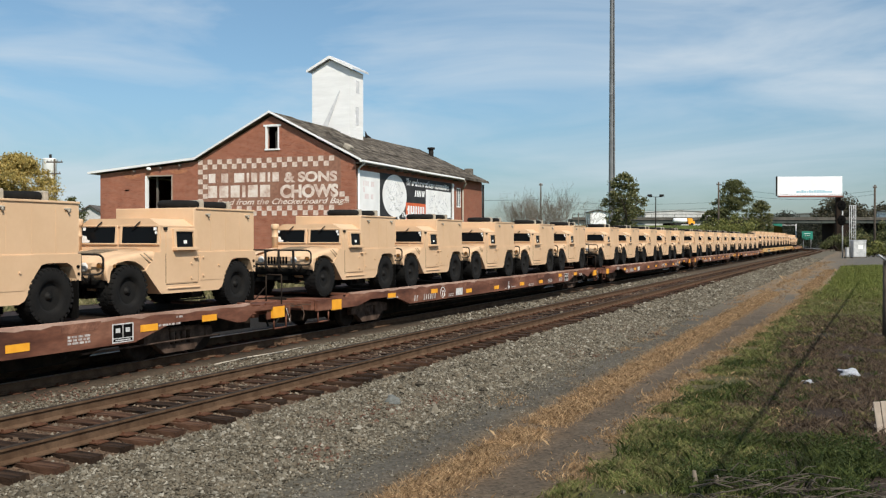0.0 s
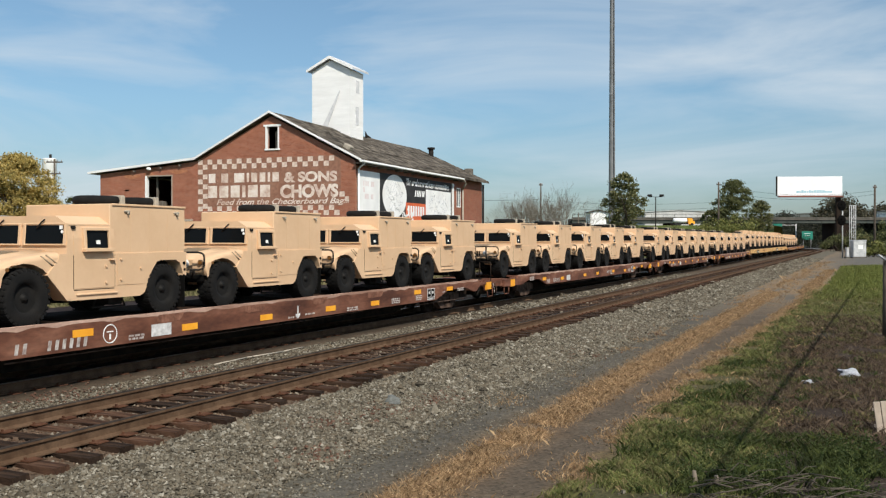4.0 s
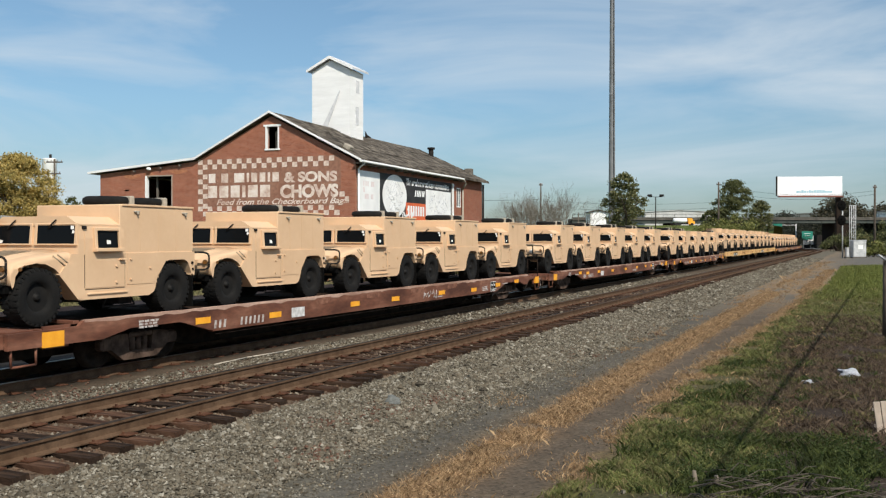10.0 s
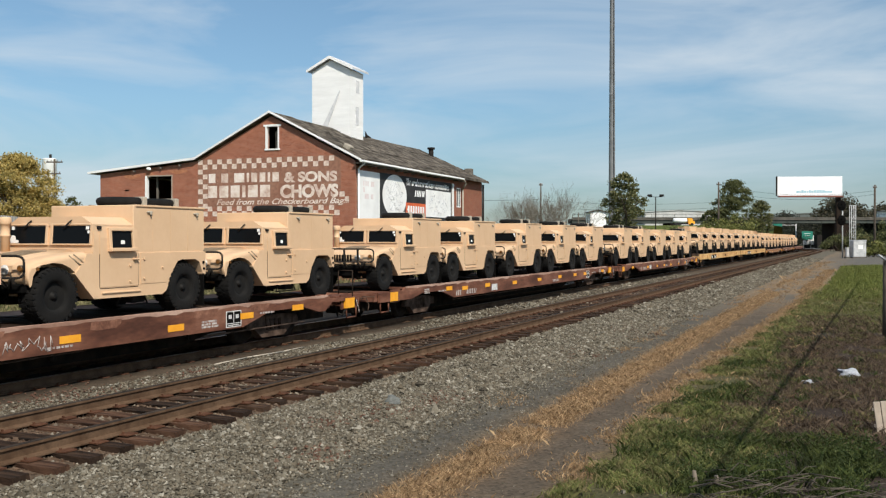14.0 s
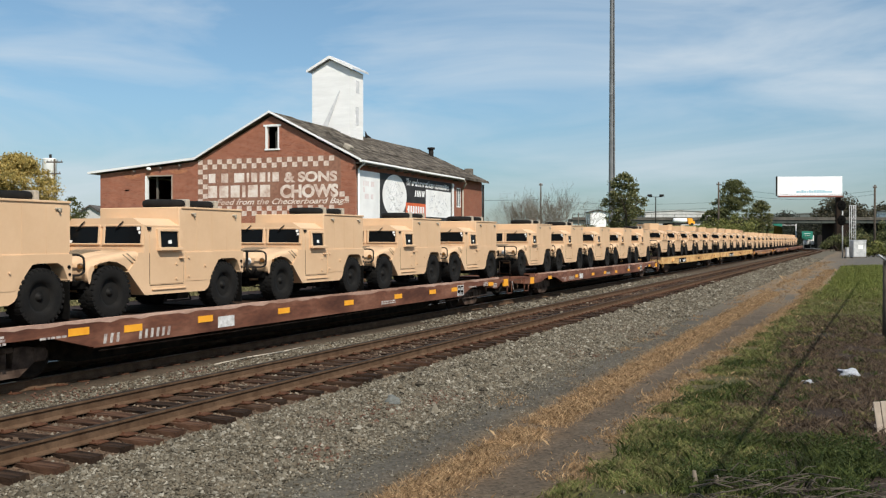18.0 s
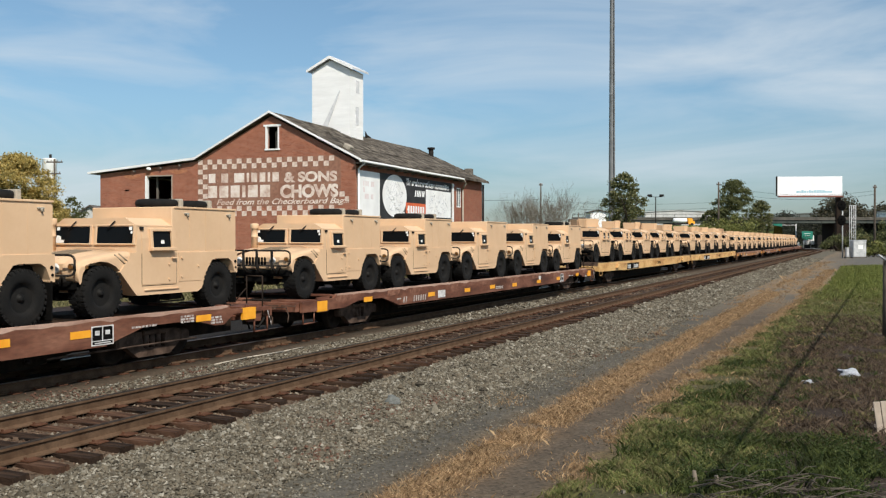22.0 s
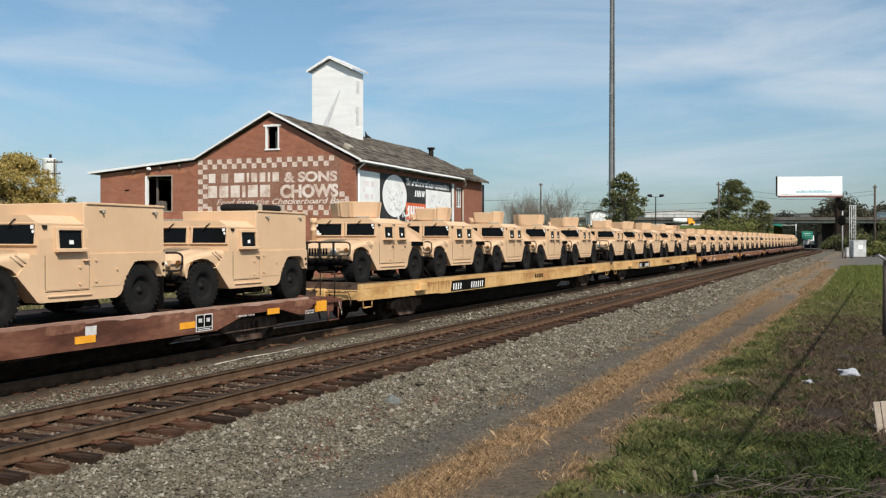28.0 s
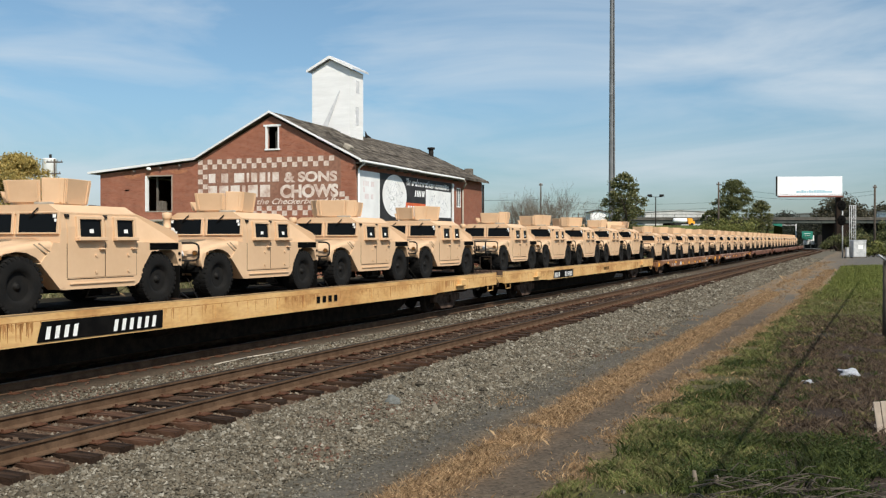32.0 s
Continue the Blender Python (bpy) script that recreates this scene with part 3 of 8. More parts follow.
blades("dead_stalks", roots(12500, lambda y, r: r.uniform(-1.9, 1.2), 12.4, 34, 27, 1.2, -0.25), 0.075, 0.0034, 1.1, M_STALK, "dead brown weed stalks", "dead weeds", 6, 8)
blades("turf", roots(9000, lambda y, r: -22.0 - 22 * r.random() ** 1.3, 12, 110, 28, 1.3, -0.5), 0.32, 0.02, 0.5, M_ROUGH, "rough green and straw-coloured grass behind the tracks", "grass", 7, 9)
# ---- the train: trucks, wagons ----
PITCH, SPEED = 28.07, 3.878
FRONT = 19.9  # the front end of the first whole wagon at the start
HIGH = 0.2  # the yellow wagons ride higher


def gone(t):
    """Metres that the train has rolled towards -Y by t seconds."""
    def u(q):
        return q + 0.0064 * (q - 12) ** 2 / 2 - 0.0137 * (q - 16) ** 3 / 1000 - 0.1422 * (q - 16) ** 4 / 1e5
    return SPEED * (u(t) - u(0))


MOVING = []  # (thing, metres along the line at the start, height)
WHEELSETS = []

M_GLASS = bpy.data.materials.new("tinted_glass")
M_GLASS.use_nodes = True
_b = M_GLASS.node_tree.nodes["Principled BSDF"]
_b.inputs["Base Color"].default_value = (0.006, 0.007, 0.008, 1)
_b.inputs["Roughness"].default_value = 0.12
_b.inputs["Specular IOR Level"].default_value = 0.06
M_TYRE = mat("tyre_rubber", [(0.005, 0.005, 0.005), (0.011, 0.010, 0.009)], 0.9, scale=5, fine=35, bump=0.25, spec=0.25)
M_RIM = mat("black_rim_paint", [(0.004, 0.004, 0.004), (0.012, 0.011, 0.010)], 0.7, scale=5, fine=35, bump=0.1, spec=0.2)
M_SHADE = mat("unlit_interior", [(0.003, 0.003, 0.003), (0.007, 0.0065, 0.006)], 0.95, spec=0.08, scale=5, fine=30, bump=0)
M_LAMP = mat("lamp_glass", [(0.55, 0.54, 0.52), (0.72, 0.71, 0.69)], 0.12, scale=5, fine=60, bump=0, spec=0.6)
M_AMBER = mat("amber_lens", [(0.14, 0.062, 0.018), (0.20, 0.09, 0.025)], 0.3, scale=5, fine=60, bump=0)
M_PAPER = mat("white_paper", [(0.78, 0.78, 0.76), (0.85, 0.85, 0.83)], 0.8, scale=3, fine=30, bump=0)
M_TAND = mat("dull_tan_paint", [(0.24, 0.18, 0.12), (0.30, 0.23, 0.155)], 0.8, scale=4, fine=30, bump=0.1)
M_STRAP = mat("grey_strap", [(0.30, 0.27, 0.22), (0.42, 0.37, 0.3)], 0.85, scale=9, fine=60, bump=0.1)


def tube(bm, pts, r, seg=6):
    for a, b in zip(pts, pts[1:]):
        cyl(bm, a, b, r, seg=seg)


def wheel_mesh():
    bm = bmesh.new()
    lathe(bm, [(-0.155, 0.24), (-0.165, 0.30), (-0.168, 0.39), (-0.158, 0.43), (-0.13, 0.452), (-0.06, 0.46), (-0.02, 0.452), (0.02, 0.452), (0.06, 0.46), (0.13, 0.452), (0.158, 0.43), (0.168, 0.39), (0.165, 0.30), (0.155, 0.24), (0.10, 0.225)], 52)
    # lug blocks on the shoulders and across the tread
    for i in range(30):
        for side, shift in ((-1, 0.0), (1, 0.5)):
            m = Matrix.Rotation(2 * math.pi * (i + shift) / 30, 4, "X")
            box(bm, min(side * 0.085, side * 0.166), max(side * 0.085, side * 0.166), -0.030, 0.030, 0.435, 0.461, m=m)
            box(bm, min(side * 0.150, side * 0.170), max(side * 0.150, side * 0.170), -0.022, 0.022, 0.415, 0.446, m=m)
            box(bm, min(side * 0.005, side * 0.075), max(side * 0.005, side * 0.075), -0.022, 0.022, 0.445, 0.464, m=m)
    tyre = mesh_of("tyre", bm, M_TYRE)
    bm = bmesh.new()
    lathe(bm, [(-0.02, 0.262), (0.128, 0.262), (0.140, 0.252), (0.132, 0.238), (0.05, 0.222), (0.0, 0.195), (-0.005, 0.13), (0.03, 0.115), (0.045, 0.085), (0.10, 0.078), (0.115, 0.05), (0.14, 0.045), (0.142, 0.02)], 24)
    for i in range(8):
        a = 2 * math.pi * i / 8
        cyl(bm, (-0.005, 0.16 * math.cos(a), 0.16 * math.sin(a)), (0.035, 0.16 * math.cos(a), 0.16 * math.sin(a)), 0.016, seg=6)
    for i in range(12):
        a = 2 * math.pi * (i + 0.5) / 12
        cyl(bm, (0.10, 0.247 * math.cos(a), 0.247 * math.sin(a)), (0.146, 0.247 * math.cos(a), 0.247 * math.sin(a)), 0.009, seg=5)
    return tyre, mesh_of("rim", bm, M_RIM)


TYRE, RIM = wheel_mesh()


def side_outline(shelter):
    """The outer side panel, (y, z): bottom edge, rear arch, tail, top, front arch."""
    top = 1.22
    return [(-0.86, 0.39), (0.94, 0.39), (1.06, 0.45), (1.19, 0.65), (1.27, 0.86), (1.42, 1.04), (1.54, 1.065), (1.98, 1.065), (2.10, 1.0), (2.2, 0.78), (2.2, 0.74), (2.30, 0.74), (2.30, top), (-1.02, top), (-1.10, 1.0), (-1.24, 0.86)]


def build_truck(shelter):
    t = new("army_truck")
    if shelter:
        tagged(t, "desert tan army truck with boxy shelter on a flat wagon", "army truck", "army trucks on the train")
    else:
        tagged(t, "desert tan four-door army truck with roof turret on a wagon", "army truck", "army trucks on the train")
    # hull: tub, side panels, fenders, bonnet
    bm = bmesh.new()
    box(bm, -0.74, 0.74, -2.02, 2.28, 0.50, 1.0)
    for s in (-1, 1):
        prism(bm, side_outline(shelter), "x", s * 0.74, s * 1.08)
        # front fender over the wheel: a swept outline with a rounded outer shoulder
        top = [(-2.18, 0.76), (-2.205, 0.88), (-2.19, 1.0), (-2.13, 1.07), (-2.0, 1.115), (-1.62, 1.18), (-1.30, 1.22), (-1.02, 1.25)]
        rings = []
        for y, z in top:
            rings.append([bm.verts.new((s * x, y * k + -1.5 * (1 - k), z - d)) for x, d, k in ((0.70, 0.0, 1.0), (0.95, 0.0, 1.0), (1.02, 0.012, 0.995), (1.06, 0.045, 0.985), (1.072, 0.10, 0.97))])
        for a, b in zip(rings, rings[1:]):
            for i in range(4):
                f = bm.faces.new((a[i], a[i + 1], b[i + 1], b[i]))
                f.smooth = True
        arch = [(-2.12, 0.70), (-2.09, 0.85), (-2.0, 0.98), (-1.86, 1.055), (-1.66, 1.07), (-1.46, 1.05), (-1.30, 0.97), (-1.19, 0.85)]
        ins = [bm.verts.new((s * 1.072, y, z)) for y, z in arch]
        inn = [bm.verts.new((s * 0.72, y, z)) for y, z in arch]
        for i in range(7):
            bm.faces.new((rings[i][4], rings[i + 1][4], ins[i + 1], ins[i]))
            bm.faces.new((ins[i], ins[i + 1], inn[i + 1], inn[i]))
        bm.faces.new((rings[0][4], ins[0], inn[0], rings[0][0], rings[0][1], rings[0][2], rings[0][3]))
        # the raked brace behind the front wheel
        prism(bm, [(-1.24, 0.86), (-1.10, 1.06), (-0.98, 1.06), (-0.80, 0.44), (-0.90, 0.40)], "x", s * 1.07, s * 1.095)
    # bonnet: flat middle, rounded shoulders, rolled nose
    sec = [(-0.78, -0.24), (-0.78, -0.20), (-0.72, -0.115), (-0.62, -0.04), (-0.50, -0.004), (-0.36, 0.0), (0.36, 0.0), (0.50, -0.004), (0.62, -0.04), (0.72, -0.115), (0.78, -0.20), (0.78, -0.24)]
    r = [[bm.verts.new((x * w, y, z + h)) for x, h in sec] for y, z, w in ((-2.16, 1.0, 0.97), (-2.145, 1.055, 0.985), (-2.10, 1.095, 1.0), (-2.0, 1.125, 1.0), (-1.45, 1.215, 1.0), (-0.86, 1.30, 1.0))]
    for a, b in zip(r, r[1:]):
        for i in range(11):
            bm.faces.new((a[i], a[i + 1], b[i + 1], b[i])).smooth = True
    bm.faces.new(r[0])
    bm.faces.new(r[-1][::-1])
    # raised rib along the bonnet's middle
    for x in (-0.40, 0.40):
        cyl(bm, (x, -2.0, 1.12), (x, -0.9, 1.292), 0.014, seg=6)
    bmesh.ops.recalc_face_normals(bm, faces=bm.faces)
    body = part("body", bm, M_TAN, t)
    # bonnet intake panel
    bm = bmesh.new()
    m = Matrix.Translation((0, -1.45, 1.217)) @ Matrix.Rotation(math.atan2(0.175, 1.14), 4, "X")
    box(bm, -0.30, 0.30, -0.30, 0.30, -0.004, 0.012, m=m)
    for i in range(7):
        box(bm, -0.28, 0.28, -0.26 + i * 0.08, -0.22 + i * 0.08, 0.012, 0.02, m=m)
    part("bonnet_grille", bm, M_TAND, t, "darker slatted bonnet grille")
    # dark liner blocks stand in for the wheel wells' shade; chassis and axles
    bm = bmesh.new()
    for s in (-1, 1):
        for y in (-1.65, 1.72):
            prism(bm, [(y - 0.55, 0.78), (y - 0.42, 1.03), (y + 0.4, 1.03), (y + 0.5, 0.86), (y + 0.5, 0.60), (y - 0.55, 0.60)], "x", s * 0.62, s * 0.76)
    box(bm, -0.42, 0.42, -2.08, 2.28, 0.42, 0.55)
    for y in (-1.65, 1.65):
        cyl(bm, (-0.8, y, 0.46), (0.8, y, 0.46), 0.07, seg=8)
        box(bm, -0.25, 0.25, y - 0.2, y + 0.2, 0.33, 0.6, 0.04)
    box(bm, -0.6, -0.1, -0.6, 0.9, 0.36, 0.5)
    part("chassis", bm, M_DARK, t, "black chassis and axles, dark blocks for wheel-well shade")
    # cab: armoured shell with chamfered roof edges
    back = 0.16 if shelter else 1.0
    bm = bmesh.new()
    sec = [(-1.08, 1.15), (-1.075, 1.48), (-1.04, 1.755), (-0.78, 1.875), (0.78, 1.875), (1.04, 1.755), (1.075, 1.48), (1.08, 1.15)]
    rings = []
    for y, lean in ((-0.89, 0.06), (back, 0.0)):
        rings.append([bm.verts.new((x, y + lean * (z - 1.2) / 0.69, z)) for x, z in sec])
    n = len(sec)
    for i in range(n):
        bm.faces.new((rings[0][i], rings[0][(i + 1) % n], rings[1][(i + 1) % n], rings[1][i]))
    bm.faces.new(rings[0])
    bm.faces.new(rings[1][::-1])
    bmesh.ops.recalc_face_normals(bm, faces=bm.faces)
    # roof plate with a lip over the windscreen
    prism(bm, [(-1.055, 1.75), (-0.79, 1.895), (0.79, 1.895), (1.055, 1.75), (1.055, 1.725), (-1.055, 1.725)], "y", -0.87, back)
    cab = part("cab", bm, M_TAN, t)
    # windscreen: two panes in a frame, wipers above
    lean = Matrix.Translation((0, -0.88, 1.365)) @ Matrix.Rotation(-math.atan2(0.06, 0.69), 4, "X")
    for s in (-1, 1):
        bm = bmesh.new()
        for x0, x1, z0, z1 in ((0.03, 0.09, 0.0, 0.40), (1.0, 1.055, 0.0, 0.40), (0.09, 1.0, 0.0, 0.03), (0.09, 1.0, 0.37, 0.40)):
            box(bm, min(s * x0, s * x1), max(s * x0, s * x1), -0.035, 0.03, z0, z1, 0.006, m=lean)
        wf = part("windscreen_frame", bm, M_TAN, t)
        bm = bmesh.new()
        box(bm, min(s * 0.085, s * 1.005), max(s * 0.085, s * 1.005), -0.018, 0.02, 0.03, 0.37, m=lean)
        part("windscreen_pane", bm, M_GLASS, wf, "dark tinted glass")
        bm = bmesh.new()
        tube(bm, [lean @ Vector((s * 0.5 + 0.06, -0.05, 0.46)), lean @ Vector((s * 0.5, -0.07, 0.40)), lean @ Vector((s * 0.5 - 0.13, -0.045, 0.30))], 0.014)
        part("wiper", bm, M_DARK, wf, "black wiper")
        bm = bmesh.new()
        box(bm, s * 0.93 - 0.035, s * 0.93 + 0.035, -0.026, -0.018, 0.29, 0.355, m=lean)
        part("sticker", bm, M_PAPER, wf, "white paper sticker")
        if s < 0:
            bm = bmesh.new()
            prism(bm, [(-0.98, 0.04), (-0.78, 0.04), (-0.76, 0.09), (-0.84, 0.10), (-0.86, 0.17), (-0.95, 0.19), (-0.985, 0.12)], "y", -0.0255, -0.0195)
            for v in bm.verts:
                v.co = lean @ v.co
            part("dash_paper", bm, M_PAPER, wf, "white paper lying behind the windscreen")
        else:
            bm = bmesh.new()
            cyl(bm, lean @ Vector((0.96, -0.0255, 0.245)), lean @ Vector((0.96, -0.0195, 0.245)), 0.03, seg=10)
            part("sticker", bm, M_PAPER, wf, "round white sticker")
    # doors with their windows
    spans = [(-0.73, 0.26)] if shelter else [(-0.73, 0.16), (0.18, 0.98)]
    for k, (ya, yb) in enumerate(spans):
        for s in (-1, 1):
            bm = bmesh.new()
            sec = [(1.078, 0.58), (1.087, 0.60), (1.089, 1.18), (1.084, 1.5), (1.054, 1.72), (1.0, 1.72), (1.0, 0.58)]
            y1 = yb
            vs = prism(bm, [(s * x, z) for x, z in sec], "y", ya, y1)
            if not shelter and k == 1:
                for v in vs:
                    if v.co.z < 0.7 and v.co.y > 1:
                        v.co.y -= 0.06
            door = part("door", bm, M_TAN, t)
            wy0, wy1 = (ya + 0.40, yb - 0.03) if shelter else (ya + 0.26, yb - 0.10)
            if shelter:
                wy0, wy1 = ya + 0.27, yb - 0.18
            tilt = Matrix.Translation((s * 1.09, 0, 1.29)) @ Matrix.Rotation(-s * 0.07, 4, "Y")
            bm = bmesh.new()
            for a, b, z0, z1 in ((wy0 - 0.07, wy0, 0, 0.40), (wy1, wy1 + 0.06, 0, 0.40), (wy0, wy1, 0.34, 0.40), (wy0 - 0.08, wy1 + 0.07, -0.045, 0.022)):
                deep = 0.055 if z0 >= 0 else 0.105
                box(bm, -0.03 if s > 0 else -deep, deep if s > 0 else 0.03, a, b, z0, z1, 0.008, m=tilt)
            wf = part("window_frame", bm, M_TAN, door)
            bm = bmesh.new()
            for a, b, z0, z1 in ((ya - 0.011, ya - 0.001, 0.60, 1.20), (yb + 0.001, yb + 0.011, 0.60, 1.20), (ya, yb - (0.07 if not shelter and k == 1 else 0), 0.566, 0.578)):
                box(bm, min(s * 1.07, s * 1.0835), max(s * 1.07, s * 1.0835), a, b, z0, z1)
            part("door_gap", bm, M_SHADE, door, "dark gap round the door")
            bm = bmesh.new()
            box(bm, -0.012, 0.012, wy0, wy1, 0.02, 0.345, m=tilt)
            part("window_pane", bm, M_GLASS, door, "dark tinted glass")
            bm = bmesh.new()
            yc = (wy0 + wy1) / 2
            box(bm, s * 0.013 - 0.001, s * 0.013 + 0.001, yc - 0.015, yc + 0.085, 0.10, 0.17, m=tilt)
            part("paper", bm, M_PAPER, door, "white paper sheet behind the window")
            bm = bmesh.new()
            box(bm, min(s * 1.08, s * 1.15), max(s * 1.08, s * 1.15), yb - 0.15, yb - 0.02, 1.085, 1.115, 0.008)
            part("handle", bm, M_TAN, door)
            for z in (0.68, 0.98):
                bm = bmesh.new()
                cyl(bm, (s * 1.08, yb - 0.22, z), (s * 1.112, yb - 0.22, z), 0.024, seg=8)
                part("latch", bm, M_TAN, door)
            bm = bmesh.new()
            box(bm, min(s * 1.03, s * 1.10), max(s * 1.03, s * 1.10), ya - 0.04, ya + 0.04, 1.66, 1.72, 0.01)
            part("hinge", bm, M_DARK, door, "black upper hinge")
    # rocker steps
    for s in (-1, 1):
        bm = bmesh.new()
        box(bm, min(s * 1.07, s * 1.11), max(s * 1.07, s * 1.11), -0.68, 0.32 if shelter else 0.92, 0.475, 0.505, 0.006)
        part("step", bm, M_TAN, t)
        bm = bmesh.new()
        y = 0.3
        tube(bm, [(s * 0.9, y - 0.42, 0.22), (s * 0.9, y - 0.3, 0.42), (s * 0.9, y + 0.3, 0.42), (s * 0.9, y + 0.42, 0.22), (s * 0.9, y - 0.42, 0.22)], 0.018)
        part("lifting_frame", bm, M_DARK, t, "dark steel frame under the sill")
        bm = bmesh.new()
        box(bm, min(s * 0.3, s * 0.85), max(s * 0.3, s * 0.85), 0.35, 0.72, 0.24, 0.42, 0.02)
        part("battery_box", bm, M_DARK, t)
        # ladder-like bracket on the fender
        bm = bmesh.new()
        tube(bm, [(s * 1.06, -1.32, 1.19), (s * 1.08, -1.14, 1.02), (s * 1.08, -1.06, 1.04), (s * 1.06, -1.24, 1.21)], 0.012)
        part("fender_bracket", bm, M_TAND, t)
    # wheels
    for y in (-1.77, 1.61):
        for s in (-1, 1):
            w = new("wheel", TYRE)
            w.name = "tyre_wheel"
            w.parent = t
            w.matrix_basis = Matrix.Translation((s * 0.92, y, 0.492)) @ Matrix.Scale(1.075, 4) @ (Matrix() if s > 0 else Matrix.Rotation(math.pi, 4, "Z"))
            part("rim", RIM, None, w, "black steel rim")
    # front: grille, lamps, bumper, guard
    bm = bmesh.new()
    for i in range(7):
        x = -0.27 + i * 0.09
        box(bm, x - 0.028, x + 0.028, -2.172, -2.12, 0.83, 1.03)
    part("grille", bm, M_SHADE, t, "black grille slots")
    bm = bmesh.new()
    box(bm, -0.74, 0.74, -2.165, -1.96, 0.77, 1.05, 0.02)
    part("front_panel", bm, M_TAN, t)
    for s in (-1, 1):
        bm = bmesh.new()
        lathe(bm, [(-0.035, 0.03), (-0.03, 0.07), (-0.01, 0.088), (0.02, 0.095)], 18, "y", centre=(s * 0.50, -2.175, 0.95))
        hl = part("headlight", bm, M_LAMP, t, "round glass headlight")
        bm = bmesh.new()
        lathe(bm, [(-0.05, 0.05), (0.0, 0.055), (0.01, 0.04)], 10, "y", centre=(s * 0.93, -2.20, 0.99))
        part("indicator", bm, M_AMBER, t, "amber indicator lamp")
        bm = bmesh.new()
        cyl(bm, (s * 1.05, -2.0, 0.975), (s * 1.085, -2.0, 0.975), 0.035, seg=10)
        part("side_marker", bm, M_AMBER, t, "amber side lamp")
        bm = bmesh.new()
        cyl(bm, (s * 1.07, 2.22, 0.99), (s * 1.10, 2.22, 0.99), 0.032, seg=9)
        cyl(bm, (s * 1.07, 2.24, 0.86), (s * 1.095, 2.24, 0.86), 0.028, seg=9)
        part("rear_marker", bm, M_SHADE, t, "dark round rear side lamp")
        bm = bmesh.new()
        cyl(bm, (s * 0.95, 2.28, 0.86), (s * 0.95, 2.31, 0.86), 0.045, seg=10)
        cyl(bm, (s * 0.95, 2.28, 1.0), (s * 0.95, 2.31, 1.0), 0.035, seg=10)
        part("tail_light", bm, M_SHADE, t, "dark round tail lamps")
        # mud flap
        bm = bmesh.new()
        box(bm, s * 0.93 - 0.17, s * 0.93 + 0.17, 2.20, 2.225, 0.08, 0.76)
        part("mud_flap", bm, M_SHADE, t)
    # bumper in shade-black: the dark void below the guard put into its colour
    bm = bmesh.new()
    box(bm, -0.95, 0.95, -2.22, -2.08, 0.56, 0.72, 0.02)
    box(bm, -0.35, 0.35, -2.2, -1.9, 0.40, 0.58, 0.03)
    for x in (-0.55, 0.5):
        cyl(bm, (x, -2.12, 0.42), (x * 0.8, -1.75, 0.52), 0.05, seg=8)
    box(bm, -0.7, -0.4, -2.16, -2.0, 0.36, 0.5, 0.02)
    part("front_bumper", bm, M_SHADE, t)
    bm = bmesh.new()
    box(bm, -0.8, 0.8, 2.18, 2.33, 0.52, 0.70, 0.02)
    cyl(bm, (0, 2.38, 0.55), (0, 2.52, 0.55), 0.06, seg=8)
    part("rear_bumper", bm, M_DARK, t)
    bm = bmesh.new()
    y = -2.42
    ring = []
    for cx, cz, a0 in ((1.0, 1.11, 0), (-1.0, 1.11, 90), (-1.0, 0.92, 180), (1.0, 0.92, 270)):
        for q in range(4):
            a = radians(a0 + 30 * q)
            px = cx + 0.09 * math.cos(a)
            ring.append((px, y + 0.9 * max(0, abs(px) - 0.95), cz + 0.09 * math.sin(a)))
    tube(bm, ring + ring[:1], 0.021, 8)
    for x in (-0.64, -0.2, 0.2, 0.64):
        prism(bm, [(y - 0.02, 1.21), (y + 0.03, 1.21), (y + 0.04, 0.82), (y + 0.18, 0.70), (y + 0.16, 0.64), (y - 0.02, 0.78)], "x", x - 0.02, x + 0.02)
    for s in (-1, 1):
        cyl(bm, (s * 0.9, y + 0.02, 0.84), (s * 0.7, y + 0.2, 0.66), 0.018, seg=6)
    part("brush_guard", bm, M_DARK, t, "black steel brush guard")
    # air intake stack on the far side of the bonnet
    bm = bmesh.new()
    lathe(bm, [(1.1, 0.085), (1.46, 0.085), (1.47, 0.098), (1.50, 0.098), (1.51, 0.085), (1.68, 0.085), (1.69, 0.10), (1.72, 0.112), (1.80, 0.112), (1.83, 0.10), (1.84, 0.04)], 18, "z", centre=(-0.93, -1.06, 0.06))
    part("air_intake", bm, M_TAN, t)
    # tie-down chains
    for s in (-1, 1):
        for ya, yb in () if shelter else ((-2.05, -2.4), (2.2, 2.5)):
            bm = bmesh.new()
            cyl(bm, (s * 0.5, ya, 0.58), (s * 1.15, yb, 0.03), 0.009, seg=5)
            part("tie_down_chain", bm, M_DARK, t)
    if shelter:
        bm = bmesh.new()
        box(bm, -1.06, 1.06, 0.16, 2.26, 1.20, 2.14, 0.015)
        sh = part("shelter", bm, M_TAN, t, "tan boxy shelter body")
        for s in (-1, 1):
            bm = bmesh.new()
            box(bm, min(s * 1.03, s * 1.085), max(s * 1.03, s * 1.085), 0.22, 2.28, 2.105, 2.145, 0.006)
            part("roof_rail", bm, M_TAN, sh)
        bm = bmesh.new()
        box(bm, -1.05, 1.05, 2.255, 2.29, 1.25, 2.09, 0.01)
        part("rear_door", bm, M_TAN, sh)
